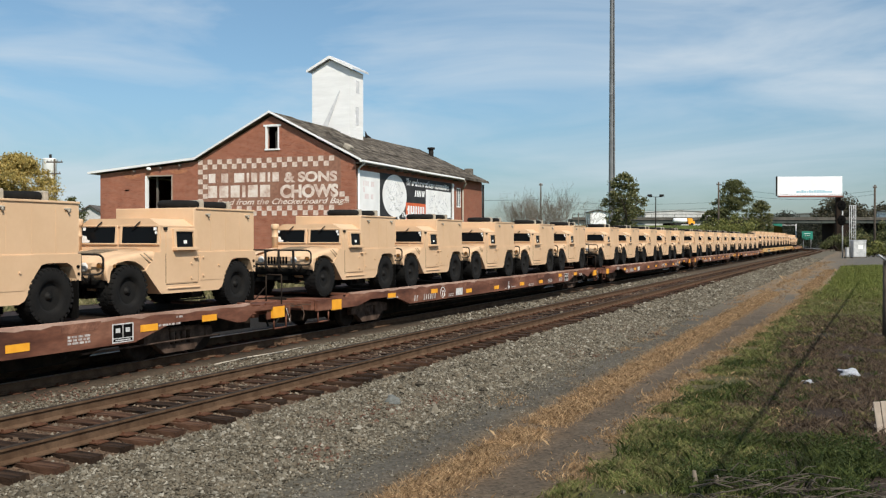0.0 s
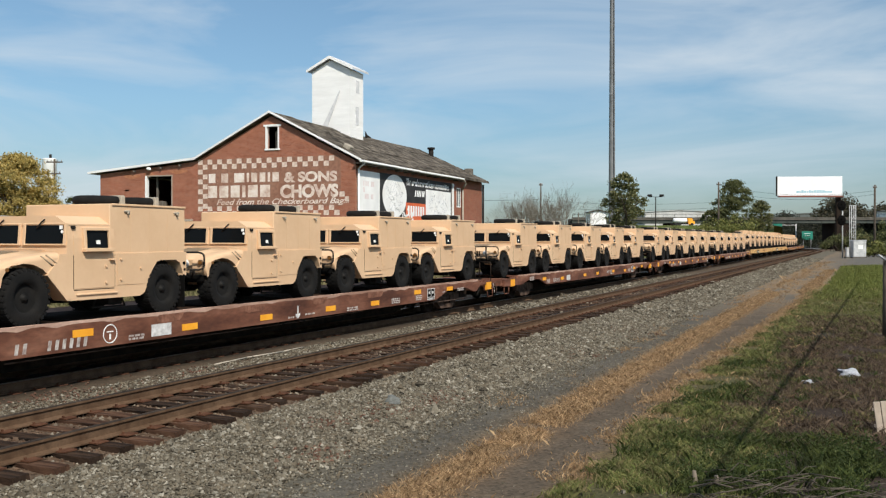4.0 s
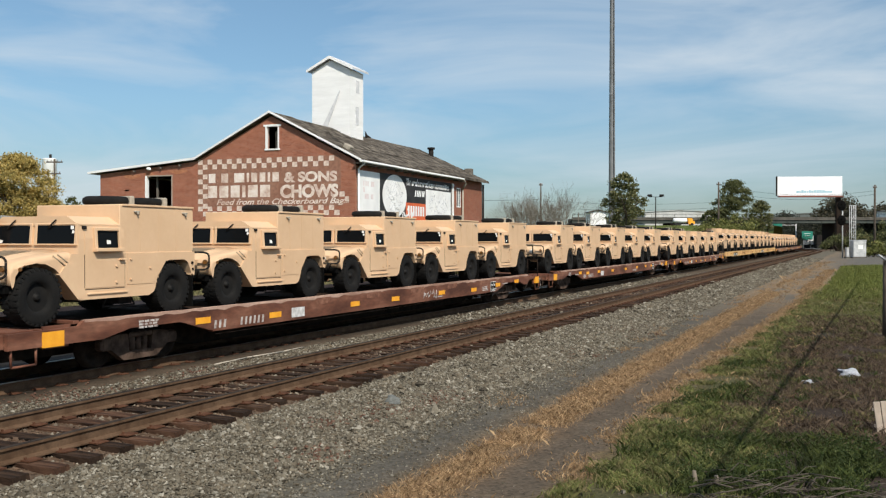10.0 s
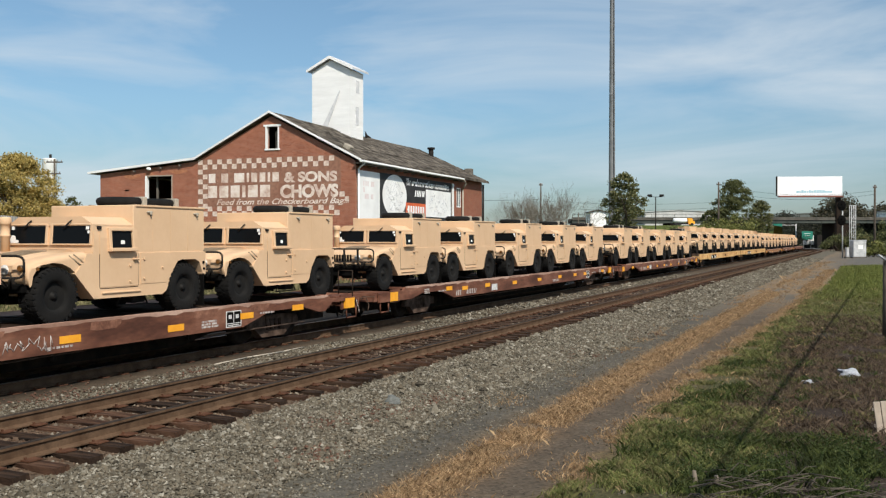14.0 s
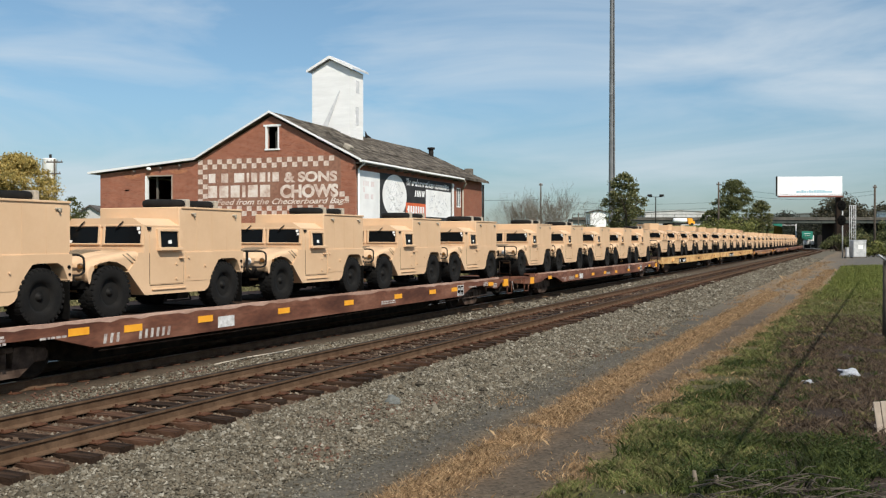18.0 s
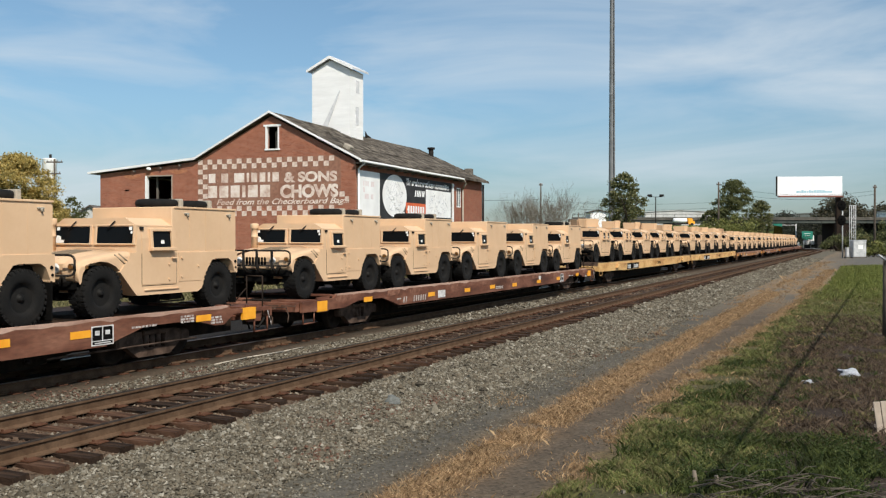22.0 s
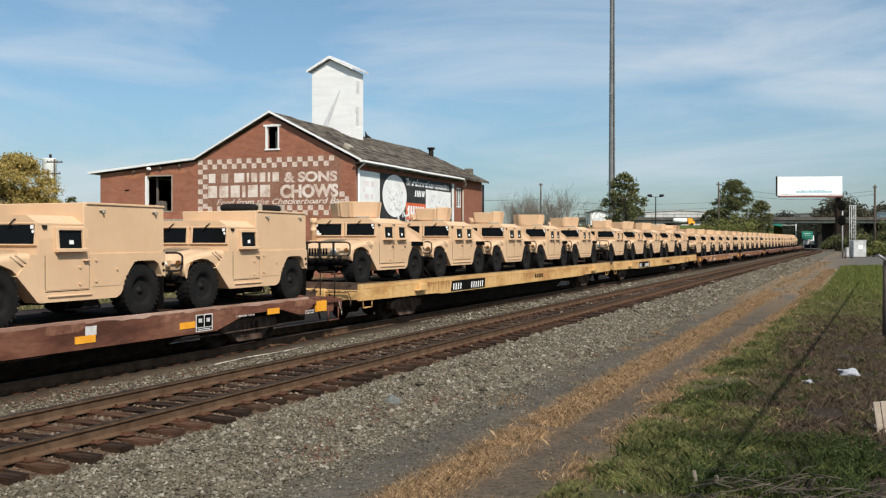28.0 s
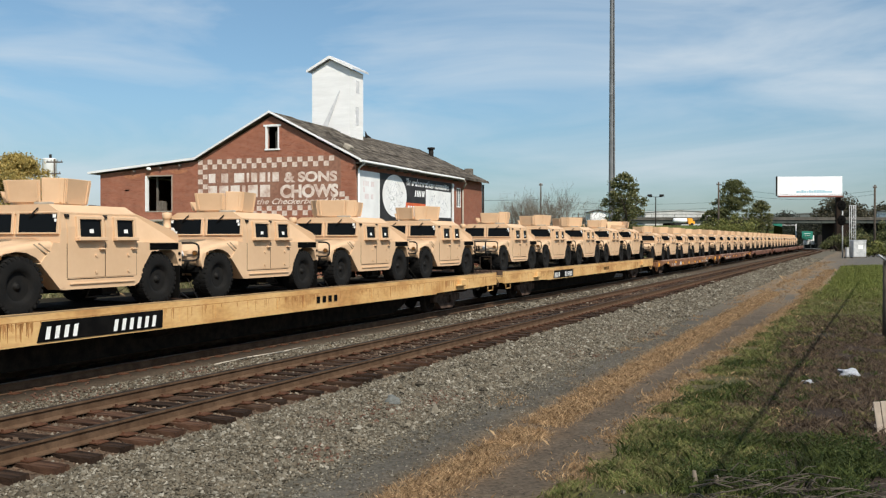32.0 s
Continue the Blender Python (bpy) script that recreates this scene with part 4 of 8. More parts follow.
        for s in (-1, 1):
            bm = bmesh.new()
            prism(bm, [(0.33, 0.62), (1.05, 0.62), (1.14, 0.76), (1.19, 0.95), (1.24, 1.205), (0.33, 1.205)], "x", s * 1.055, s * 1.088)
            part("side_panel", bm, M_TAN, t)
            bm = bmesh.new()
            box(bm, min(s * 1.055, s * 1.075), max(s * 1.055, s * 1.075), 0.18, 2.25, 1.205, 1.225, 0.004)
            part("moulding", bm, M_TAN, t)
            for y in (0.60, 2.0):
                bm = bmesh.new()
                box(bm, min(s * 1.05, s * 1.10), max(s * 1.05, s * 1.10), y - 0.07, y + 0.07, 1.99, 2.025, 0.01)
                cyl(bm, (s * 1.09, y, 2.0), (s * 1.09, y + 0.03, 1.94), 0.022, seg=6)
                part("lashing_ring", bm, M_STRAP, sh)
            for y in (0.70, 1.22, 1.74):
                bm = bmesh.new()
                box(bm, min(s * 1.058, s * 1.0635), max(s * 1.058, s * 1.0635), y, y + 0.022, 1.24, 2.09)
                part("panel_seam", bm, M_TAN, sh)
            for y, z in ((0.42, 1.10), (0.42, 0.72), (0.95, 0.92)):
                bm = bmesh.new()
                cyl(bm, (s * 1.08, y, z), (s * 1.115, y, z), 0.022, seg=7)
                part("catch", bm, M_TAN, t)
        # two tyres lie strapped on the shelter roof
        for y in (0.78, 1.74):
            bm = bmesh.new()
            lathe(bm, [(0.0, 0.24), (0.0, 0.38), (0.03, 0.44), (0.09, 0.46), (0.15, 0.44), (0.18, 0.38), (0.18, 0.24)], 22, "z", centre=(0.15, y, 2.14))
            sp = part("spare_tyre", bm, M_TYRE, t, "black spare tyre lying on the roof")
            bm = bmesh.new()
            box(bm, 0.10, 0.62, y + 0.16, y + 0.28, 2.14, 2.335, 0.02)
            part("strap", bm, M_STRAP, sp, "grey holding strap")
    else:
        # sloping tail and its vents
        bm = bmesh.new()
        prism(bm, [(0.98, 1.2), (0.98, 1.875), (2.15, 1.45), (2.30, 1.35), (2.30, 1.2)], "x", -1.0, 1.0)
        for v in bm.verts:
            if v.co.z > 1.75:
                v.co.x *= 0.76
        part("tail_hatch", bm, M_TAN, t)
        for s in (-1, 1):
            bm = bmesh.new()
            box(bm, min(s * 0.98, s * 1.083), max(s * 0.98, s * 1.083), 1.36, 2.2, 1.07, 1.205)
            for i in range(5):
                box(bm, min(s * 1.083, s * 1.092), max(s * 1.083, s * 1.092), 1.38, 2.18, 1.08 + i * 0.026, 1.09 + i * 0.026)
            part("side_vent", bm, M_SHADE, t, "black louvred side vent")
        # turret: ring and armour plates
        bm = bmesh.new()
        lathe(bm, [(1.82, 0.60), (1.91, 0.60), (1.91, 0.50)], 24, "z")
        tur = part("turret_ring", bm, M_TAN, t, at=Matrix.Translation((0, -0.2, 0.065)))
        for nm, xa, ya, xb, yb, z0, z1 in (("front_plate", -0.36, -0.60, 0.36, -0.60, 1.85, 2.31), ("corner_plate", 0.37, -0.60, 0.60, -0.33, 1.85, 2.31), ("corner_plate", -0.60, -0.33, -0.37, -0.60, 1.85, 2.31), ("side_plate", 0.605, -0.31, 0.60, 0.36, 1.87, 2.27), ("side_plate", -0.60, 0.36, -0.605, -0.31, 1.87, 2.27), ("rear_plate", 0.40, 0.55, -0.40, 0.55, 1.87, 2.08)):
            p, q = Vector((xa, ya, 0)), Vector((xb, yb, 0))
            m = Matrix.Translation((p + q) / 2) @ Matrix.Rotation(math.atan2(yb - ya, xb - xa), 4, "Z")
            half = (q - p).length / 2
            bm = bmesh.new()
            box(bm, -half, half, -0.02, 0.02, z0, z1, 0.008, m=m)
            box(bm, -half + 0.03, -half + 0.07, -0.035, -0.018, z0 + 0.03, z1 - 0.03, m=m)
            box(bm, half - 0.07, half - 0.03, -0.035, -0.018, z0 + 0.03, z1 - 0.03, m=m)
            for v in bm.verts:  # the plates lean outwards
                k = 1 + 0.10 * (v.co.z - z0) / (z1 - z0)
                v.co.x, v.co.y = v.co.x * k, v.co.y * k
            part(nm, bm, M_TAN, tur)
        bm = bmesh.new()
        box(bm, 0.35, 0.75, -0.80, -0.70, 1.89, 1.94, 0.01)
        part("roof_fitting", bm, M_STRAP, t)
    # the nose is long: everything ahead of the screen moves forward
    for c in t.children:
        if c.name.split(".")[0] in ("body", "bonnet_grille", "chassis", "grille", "front_panel", "headlight", "indicator", "side_marker", "fender_bracket", "front_bumper", "brush_guard", "tie_down_chain"):
            for v in c.data.vertices:
                v.co.y -= 0.15 * max(0.0, min(1.0, (-0.95 - v.co.y) / 0.45))
    return t


# ---- wagons ----
M_ORANGE = mat("orange_marker", [(0.80, 0.33, 0.02), (0.88, 0.40, 0.03)], 0.6, scale=4, fine=40, bump=0, fine_amount=0.1)
M_MARK = mat("worn_white_paint", [(0.26, 0.20, 0.18), (0.58, 0.55, 0.52)], 0.8, scale=9, fine=50, bump=0)
# near-black: shade between the trucks put into the inner deck's colour
M_PLANK = mat("oily_deck_planks", [(0.022, 0.014, 0.010), (0.05, 0.030, 0.021)], 0.95, spec=0.08, scale=1.5, fine=15, bump=0.3, stretch=(0.4, 6, 1))
M_DECK = mat("dusty_deck", [(0.28, 0.16, 0.115), (0.50, 0.34, 0.27)], 0.95, scale=1.1, fine=20, bump=0.2, stretch=(1, 0.4, 1))
M_DECKY = mat("dusty_yellow_deck", [(0.20, 0.13, 0.07), (0.33, 0.22, 0.11)], 0.95, scale=1.1, fine=20, bump=0.2, stretch=(1, 0.4, 1))
M_PATCH = mat("primer_patch", [(0.13, 0.052, 0.031), (0.25, 0.115, 0.072)], 0.9, scale=5, fine=20, bump=0.05)
M_DRIP = mat("rust_runs", [(0.34, 0.145, 0.045), (0.50, 0.265, 0.09)], 0.85, scale=3, fine=20, bump=0)
M_BURNT = mat("faded_orange_paint", [(0.17, 0.072, 0.03), (0.26, 0.12, 0.05)], 0.75, scale=0.8, fine=15, bump=0.1)
LEN = 27.2


def wheelset_mesh():
    bm = bmesh.new()
    cyl(bm, (-0.8, 0, 0), (0.8, 0, 0), 0.08, seg=10)
    for s in (-1, 1):
        lathe(bm, [(s * 0.68, 0.30), (s * 0.68, 0.465), (s * 0.71, 0.44), (s * 0.81, 0.43), (s * 0.82, 0.36), (s * 0.76, 0.32), (s * 0.76, 0.15), (s * 0.83, 0.13), (s * 0.83, 0.05)], 22)
        for i in range(3):
            a = 2 * math.pi * i / 3
            cyl(bm, (s * 0.83, 0.075 * math.cos(a), 0.075 * math.sin(a)), (s * 0.93, 0.075 * math.cos(a), 0.075 * math.sin(a)), 0.025, seg=6)
    return mesh_of("wheelset", bm, M_RUST)


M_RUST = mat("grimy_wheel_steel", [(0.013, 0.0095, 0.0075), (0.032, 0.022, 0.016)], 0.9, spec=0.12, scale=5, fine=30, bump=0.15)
WHEELSET = wheelset_mesh()


def side_frame_mesh():
    bm = bmesh.new()
    prism(bm, [(-1.05, 0.05), (-1.05, -0.08), (-0.8, -0.1), (-0.45, -0.34), (0.45, -0.34), (0.8, -0.1), (1.05, -0.08), (1.05, 0.05), (0.62, 0.16), (0.35, 0.16), (0.30, -0.18), (-0.30, -0.18), (-0.35, 0.16), (-0.62, 0.16)], "x", -0.07, 0.07)
    box(bm, -0.1, 0.1, -0.32, 0.32, 0.08, 0.17, 0.02)
    for x in (-0.17, 0.0, 0.17):
        cyl(bm, (0, x, -0.2), (0, x, 0.1), 0.065, seg=8)
    for y in (-0.89, 0.89):
        box(bm, -0.1, 0.1, y - 0.13, y + 0.13, -0.12, 0.12, 0.03)
    return mesh_of("side_frame", bm, M_FRAME)


M_FRAME = mat("rusty_cast_steel", [(0.048, 0.031, 0.023), (0.12, 0.08, 0.06)], 0.9, spec=0.15, scale=4, fine=25, bump=0.15)
SIDE_FRAME = side_frame_mesh()


def build_wagon(yellow, paint, deck_paint, label):
    """Origin at the front end on the deck's middle; the body runs towards +y."""
    drop = HIGH if yellow else 0.0
    rail = FAR_RAIL - DECK - drop  # the rail's height seen from the deck
    w = tagged(new("flat_wagon"), label, "railway wagon", "flat wagons of the train")
    # deck with a slightly raised, battered edge; inner planks carry the trucks' shade as colour
    bm = bmesh.new()
    xs = [-1.45, -1.40, -1.22, 0, 1.22, 1.40, 1.45]
    n = 55
    rnd = random.Random(5 + yellow)
    grid = []
    for j in range(n + 1):
        y = LEN * j / n if yellow else 1.75 + (LEN - 3.5) * j / n
        wob = 0.008 * rnd.random()
        grid.append([bm.verts.new((x, y, (-0.03 if abs(x) > 1.42 else wob - 0.008 if abs(x) > 1.25 else -0.078))) for x in xs])
    for a, b in zip(grid, grid[1:]):
        for i in range(len(xs) - 1):
            bm.faces.new((a[i], a[i + 1], b[i + 1], b[i])).material_index = 1 if 0 < i < len(xs) - 2 and abs(xs[i] + xs[i + 1]) < 2.2 else 0
    bmesh.ops.recalc_face_normals(bm, faces=bm.faces)
    part("deck", bm, [deck_paint, M_PLANK], w)
    for s in (-1, 1):
        bm = bmesh.new()
        if yellow:
            prof = [(0.0, -0.012), (LEN, -0.012), (LEN, -0.46), (LEN - 2.2, -0.48), (LEN - 6.0, -0.51), (6.0, -0.51), (2.2, -0.48), (0.0, -0.46)]
        else:
            prof = [(0.15, -0.12), (1.65, -0.10), (1.75, -0.012), (LEN - 1.75, -0.012), (LEN - 1.65, -0.10), (LEN - 0.15, -0.12), (LEN - 0.15, -0.20), (LEN - 1.55, -0.20), (LEN - 1.9, -0.40), (LEN - 2.2, -0.40), (LEN - 2.9, -0.24), (LEN - 4.3, -0.24), (LEN - 5.25, -0.49), (5.25, -0.49), (4.3, -0.24), (2.9, -0.24), (2.2, -0.38), (0.15, -0.38)]
        prism(bm, prof, "x", s * 1.37, s * 1.452)
        # bottom flange
        box(bm, min(s * 1.30, s * 1.452), max(s * 1.30, s * 1.452), 5.3, LEN - 5.3, -0.535 if yellow else -0.515, -0.51 if yellow else -0.49)
        sill = part("side_sill", bm, paint, w)
        # the sun-bleached, scuffed upper edge
        bm = bmesh.new()
        ed = random.Random(31 + yellow)
        n2 = 90
        e0 = 0.16 if yellow else 1.76
        hi = [bm.verts.new((s * 1.4545, e0 + (LEN - 2 * e0) * j / n2, -0.010)) for j in range(n2 + 1)]
        lo = [bm.verts.new((s * 1.4545, e0 + (LEN - 2 * e0) * j / n2, -0.022 - 0.012 * ed.random() if yellow else -0.045 - 0.05 * ed.random() ** 1.5)) for j in range(n2 + 1)]
        for j in range(n2):
            bm.faces.new((hi[j], hi[j + 1], lo[j + 1], lo[j]))
        bmesh.ops.recalc_face_normals(bm, faces=bm.faces)
        part("scuffed_edge", bm, deck_paint, sill, "pale scuffed upper edge")
        if yellow:
            # stake pockets along the sill
            for k in range(22):
                y = 1.6 + k * 1.14
                bm = bmesh.new()
                box(bm, min(s * 1.452, s * 1.462), max(s * 1.452, s * 1.462), y, y + 0.05, -0.44, -0.15)
                part("rib", bm, paint, sill)
            # rust runs down from the seam
            bm = bmesh.new()
            dr = random.Random(17)
            for k in range(330):
                y = dr.uniform(0.4, LEN - 0.4) if k % 2 else dr.uniform(4.1, 6.0) + (0, 0, 9.2, 18)[k // 2 % 4]
                z = -0.145 - dr.uniform(0, 0.02)
                ln, wd = 0.05 + 0.28 * dr.random() ** 1.4, dr.uniform(0.006, 0.022)
                x = s * 1.4535
                f = [bm.verts.new(p) for p in ((x, y - wd, z), (x, y + wd, z), (x, y + wd * 0.4, z - ln), (x, y - wd * 0.5, z - ln * 0.9))]
                bm.faces.new(f if s > 0 else f[::-1])
            bm.faces.new([bm.verts.new(p) for p in ((s * 1.4535, 0.2, -0.137), (s * 1.4535, LEN - 0.2, -0.137), (s * 1.4535, LEN - 0.2, -0.15), (s * 1.4535, 0.2, -0.15))])
            tagged(part("rust_stain", bm, M_DRIP, sill, "brown rust streaks"), kind="stuff")
            for y in (3.35, LEN - 3.8):
                bm = bmesh.new()
                box(bm, min(s * 1.45, s * 1.58), max(s * 1.45, s * 1.58), y + 0.2, y + 0.65, -0.36, -0.14, 0.02)
                box(bm, min(s * 1.45, s * 1.58), max(s * 1.45, s * 1.58), y, y + 0.3, -0.36, -0.30, 0.02)
                part("bracket", bm, paint, sill)
            bm = bmesh.new()
            prism(bm, [(6.15, -0.16), (6.05, -0.50), (9.08, -0.50), (9.1, -0.16)], "x", s * 1.463, s * 1.467)
            band = part("name_band", bm, M_SHADE, sill, "black painted band with white markings")
            bm = bmesh.new()
            for y in [6.22 + 0.2 * i for i in range(4)] + [7.78 + 0.2 * i for i in range(6)]:
                prism(bm, [(y, -0.46), (y + 0.09, -0.46), (y + 0.13, -0.25), (y + 0.04, -0.25)], "x", s * 1.467, s * 1.47)
            tagged(part("reporting_mark", bm, M_PAPER, band, "white marking bars"), kind="stuff")
            bm = bmesh.new()
            for i in range(4):
                box(bm, min(s * 1.463, s * 1.467), max(s * 1.463, s * 1.467), 14.7 + 0.28 * i, 14.86 + 0.28 * i, -0.38, -0.22)
            tagged(part("reporting_mark", bm, M_SHADE, sill, "black marking bars"), kind="stuff")
        for y in (0.25, LEN - 0.75):
            bm = bmesh.new()
            z = -0.40
            tube(bm, [(s * 1.40, y, z + 0.05), (s * 1.40, y, z - 0.26), (s * 1.40, y + 0.5, z - 0.26), (s * 1.40, y + 0.5, z + 0.05)], 0.022)
            part("stirrup_step", bm, paint, w)
    for y0, y1 in ((0.0, 0.16), (LEN - 0.16, LEN)):
        bm = bmesh.new()
        box(bm, -1.36, 1.36, y0, y1, -0.44 if yellow else -0.36, -0.17 if yellow else -0.13, 0.01)
        box(bm, -0.4, 0.4, y0 - 0.1 if y0 == 0 else y0, y1 if y0 == 0 else y1 + 0.1, -0.5, -0.15, 0.02)
        part("end_sill", bm, paint, w)
    # handrail and brake gear at the front end
    bm = bmesh.new()
    tube(bm, [(1.41, LEN - 0.45, -0.35), (1.41, LEN - 0.45, 0.57), (0.98, LEN - 0.45, 0.57), (0.98, LEN - 0.45, -0.05)], 0.018)
    tube(bm, [(0.98, LEN - 0.45, 0.3), (0.9, LEN - 0.8, 0.0)], 0.014)
    part("end_handrail", bm, M_RUST, w)
    if not yellow:
        # loose boards and steel on the end platforms, a pipe and levers under the sill
        for y0, y1, x0, x1, z in ((26.0, 26.9, 0.75, 1.35, -0.10), (26.3, 27.0, -0.6, 0.3, -0.06), (0.2, 0.75, 0.5, 1.35, -0.11), (25.45, 25.62, -1.36, 1.36, -0.03), (1.6, 1.74, -1.36, 1.36, -0.03), (0.95, 1.1, -1.36, 1.36, -0.13), (0.3, 0.9, -1.2, -0.3, -0.10)):
            bm = bmesh.new()
            box(bm, x0, x1, y0, y1, z - 0.04, z + 0.02, 0.008)
            part("platform_plate", bm, paint, w)
        for y0, y1, xa, xb in ((0.16, 1.7, 0.36, 0.9), (0.16, 1.7, -0.36, -0.9), (LEN - 0.16, 25.5, 0.36, 0.95), (LEN - 0.16, 25.5, -0.36, -0.95)):
            bm = bmesh.new()
            cyl(bm, (xa, y0, -0.2), (xb, y1, -0.2), 0.06, seg=6)
            cyl(bm, (xb + 0.3, y0, -0.32), (xb + 0.1, y1, -0.28), 0.03, seg=6)
            part("end_brace", bm, paint, w)
        for y in (0.95, 26.2):
            bm = bmesh.new()
            prism(bm, [(y - 0.05, -0.05), (y + 0.55, -0.05), (y + 0.5, -0.43), (y, -0.43)], "x", 1.36, 1.40)
            part("plate_bracket", bm, paint, w)
        bm = bmesh.new()
        tube(bm, [(1.28, 5.6, -0.60), (1.28, 14.2, -0.60), (1.28, 17.4, -0.56), (1.28, 18.0, -0.44), (1.28, LEN - 5.5, -0.44)], 0.016)
        tube(bm, [(1.28, LEN - 6.5, -0.62), (1.28, LEN - 2.6, -0.62)], 0.02)
        part("brake_pipe", bm, M_FRAME, w, "thin rusty brake pipe")
        for y in (13.4, 14.3, 16.6, 20.2):
            bm = bmesh.new()
            prism(bm, [(y, -0.44), (y + 0.22, -0.44), (y + 0.17, -0.66), (y + 0.06, -0.66)], "x", 1.24, 1.27)
            cyl(bm, (1.2, y + 0.1, -0.62), (1.34, y + 0.1, -0.62), 0.035, seg=8)
            part("pipe_hanger", bm, M_RUST, w)
        bm = bmesh.new()
        tube(bm, [(1.44, 26.9, -0.2), (1.46, 26.93, -0.34), (1.45, 27.02, -0.46), (1.45, 27.04, -0.56)], 0.011)
        part("dangling_rope", bm, M_MARK, w, "frayed white rope end")
    if yellow:
        # worn dark planks and a steel tread plate over each end
        for y0, y1 in ((0.02, 1.5), (LEN - 1.5, LEN - 0.02)):
            for q in range(7):
                bm = bmesh.new()
                x = -1.34 + 0.385 * q
                box(bm, x, x + 0.365, y0, y1, -0.06, 0.006 + 0.006 * (q % 3), 0.006)
                part("end_plank", bm, M_PLANK, w)
            bm = bmesh.new()
            box(bm, -1.42, 1.42, y0 - 0.015 if y0 < 1 else y1 - 0.10, y0 + 0.10 if y0 < 1 else y1 + 0.015, -0.165, 0.03, 0.008)
            part("end_plate", bm, M_FRAME, w, "rusty steel end plate")
    # uncoupling levers, hoses
    for y, d in ((0.0, -1), (LEN, 1)):
        bm = bmesh.new()
        box(bm, -0.12, 0.12, min(y, y + d * 0.45), max(y, y + d * 0.45), -0.42, -0.20, 0.03)
        prism(bm, [(-0.16, y + d * 0.42), (0.02, y + d * 0.40), (0.05, y + d * 0.55), (0.16, y + d * 0.50), (0.17, y + d * 0.62), (0.0, y + d * 0.66), (-0.15, y + d * 0.58)], "z", -0.46, -0.17)
        part("coupler", bm, M_FRAME, w, "rusty knuckle coupler")
        bm = bmesh.new()
        e = y + d * 0.06
        tube(bm, [(0.10, e + d * 0.2, -0.16), (0.18, e, -0.24), (1.12, e, -0.24), (1.26, e + d * 0.10, -0.42), (1.24, e + d * 0.12, -0.60)], 0.014)
        part("uncoupling_lever", bm, M_FRAME, w)
        for gx in (0.72, 1.22):
            bm = bmesh.new()
            tube(bm, [(gx - 0.2, e - d * 0.02, -0.20), (gx - 0.2, e + d * 0.06, -0.20), (gx + 0.16, e + d * 0.06, -0.20), (gx + 0.16, e - d * 0.02, -0.20)], 0.011)
            part("grab_iron", bm, M_FRAME, w)
        bm = bmesh.new()
        tube(bm, [(0.5, y, -0.3), (0.55, y + d * 0.15, -0.5), (0.5, y + d * 0.32, -0.72), (0.42, y + d * 0.42, -0.66)], 0.025)
        part("brake_hose", bm, M_DARK, w)
    # centre sill and underframe; a deep dark belly is added for the shade below
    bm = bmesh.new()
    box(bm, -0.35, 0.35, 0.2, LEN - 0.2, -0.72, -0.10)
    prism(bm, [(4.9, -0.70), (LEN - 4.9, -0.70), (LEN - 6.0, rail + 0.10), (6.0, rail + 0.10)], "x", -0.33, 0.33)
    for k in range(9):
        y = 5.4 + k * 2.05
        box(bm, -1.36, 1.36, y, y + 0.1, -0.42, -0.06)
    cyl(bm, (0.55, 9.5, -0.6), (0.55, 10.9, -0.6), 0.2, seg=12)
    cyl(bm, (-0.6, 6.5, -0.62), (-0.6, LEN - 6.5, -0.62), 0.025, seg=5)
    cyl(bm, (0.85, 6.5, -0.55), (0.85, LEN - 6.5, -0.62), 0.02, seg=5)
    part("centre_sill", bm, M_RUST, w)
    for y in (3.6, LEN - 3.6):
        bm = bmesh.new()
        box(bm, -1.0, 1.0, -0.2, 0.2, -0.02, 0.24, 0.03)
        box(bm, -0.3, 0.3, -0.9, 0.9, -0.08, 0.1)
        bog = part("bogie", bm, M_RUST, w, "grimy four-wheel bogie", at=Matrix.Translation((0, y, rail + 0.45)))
        for s in (-1, 1):
            part("side_frame", SIDE_FRAME, None, bog, at=Matrix.Translation((s * 0.98, 0, 0.0)))
        for dy in (-0.89, 0.89):
            part("wheelset", WHEELSET, None, bog, at=Matrix.Translation((0, dy, -0.015)))
    return w


def lite(proto, keep):
    """A far copy of a thing: only the parts named in keep stay apart, the rest is one body."""
    made = new(proto.name)
    for key in ("label", "category", "group"):
        made[key] = proto[key]
    bpy.context.view_layer.update()
    groups = {}
    inv = proto.matrix_world.inverted()
    for o in proto.children_recursive:
        top = o
        while top.parent is not proto:
            top = top.parent
        base = top.name.split(".")[0]
        own = o.name.split(".")[0]
        key = top.name if base in keep else own if own in keep else "body"
        groups.setdefault(key, []).append(o)
    for key, obs in groups.items():
        bm = bmesh.new()
        mats = []
        for o in obs:
            have = len(bm.verts)
            faces = len(bm.faces)
            bm.from_mesh(o.data)
            bm.verts.ensure_lookup_table()
            bm.faces.ensure_lookup_table()
            m = inv @ o.matrix_world
            for v in bm.verts[have:]:
                v.co = m @ v.co
            for f in bm.faces[faces:]:
                src = o.data.materials[f.material_index]
                if src not in mats:
                    mats.append(src)
                f.material_index = mats.index(src)
        part(key.split(".")[0], bm, mats, made)
    return made


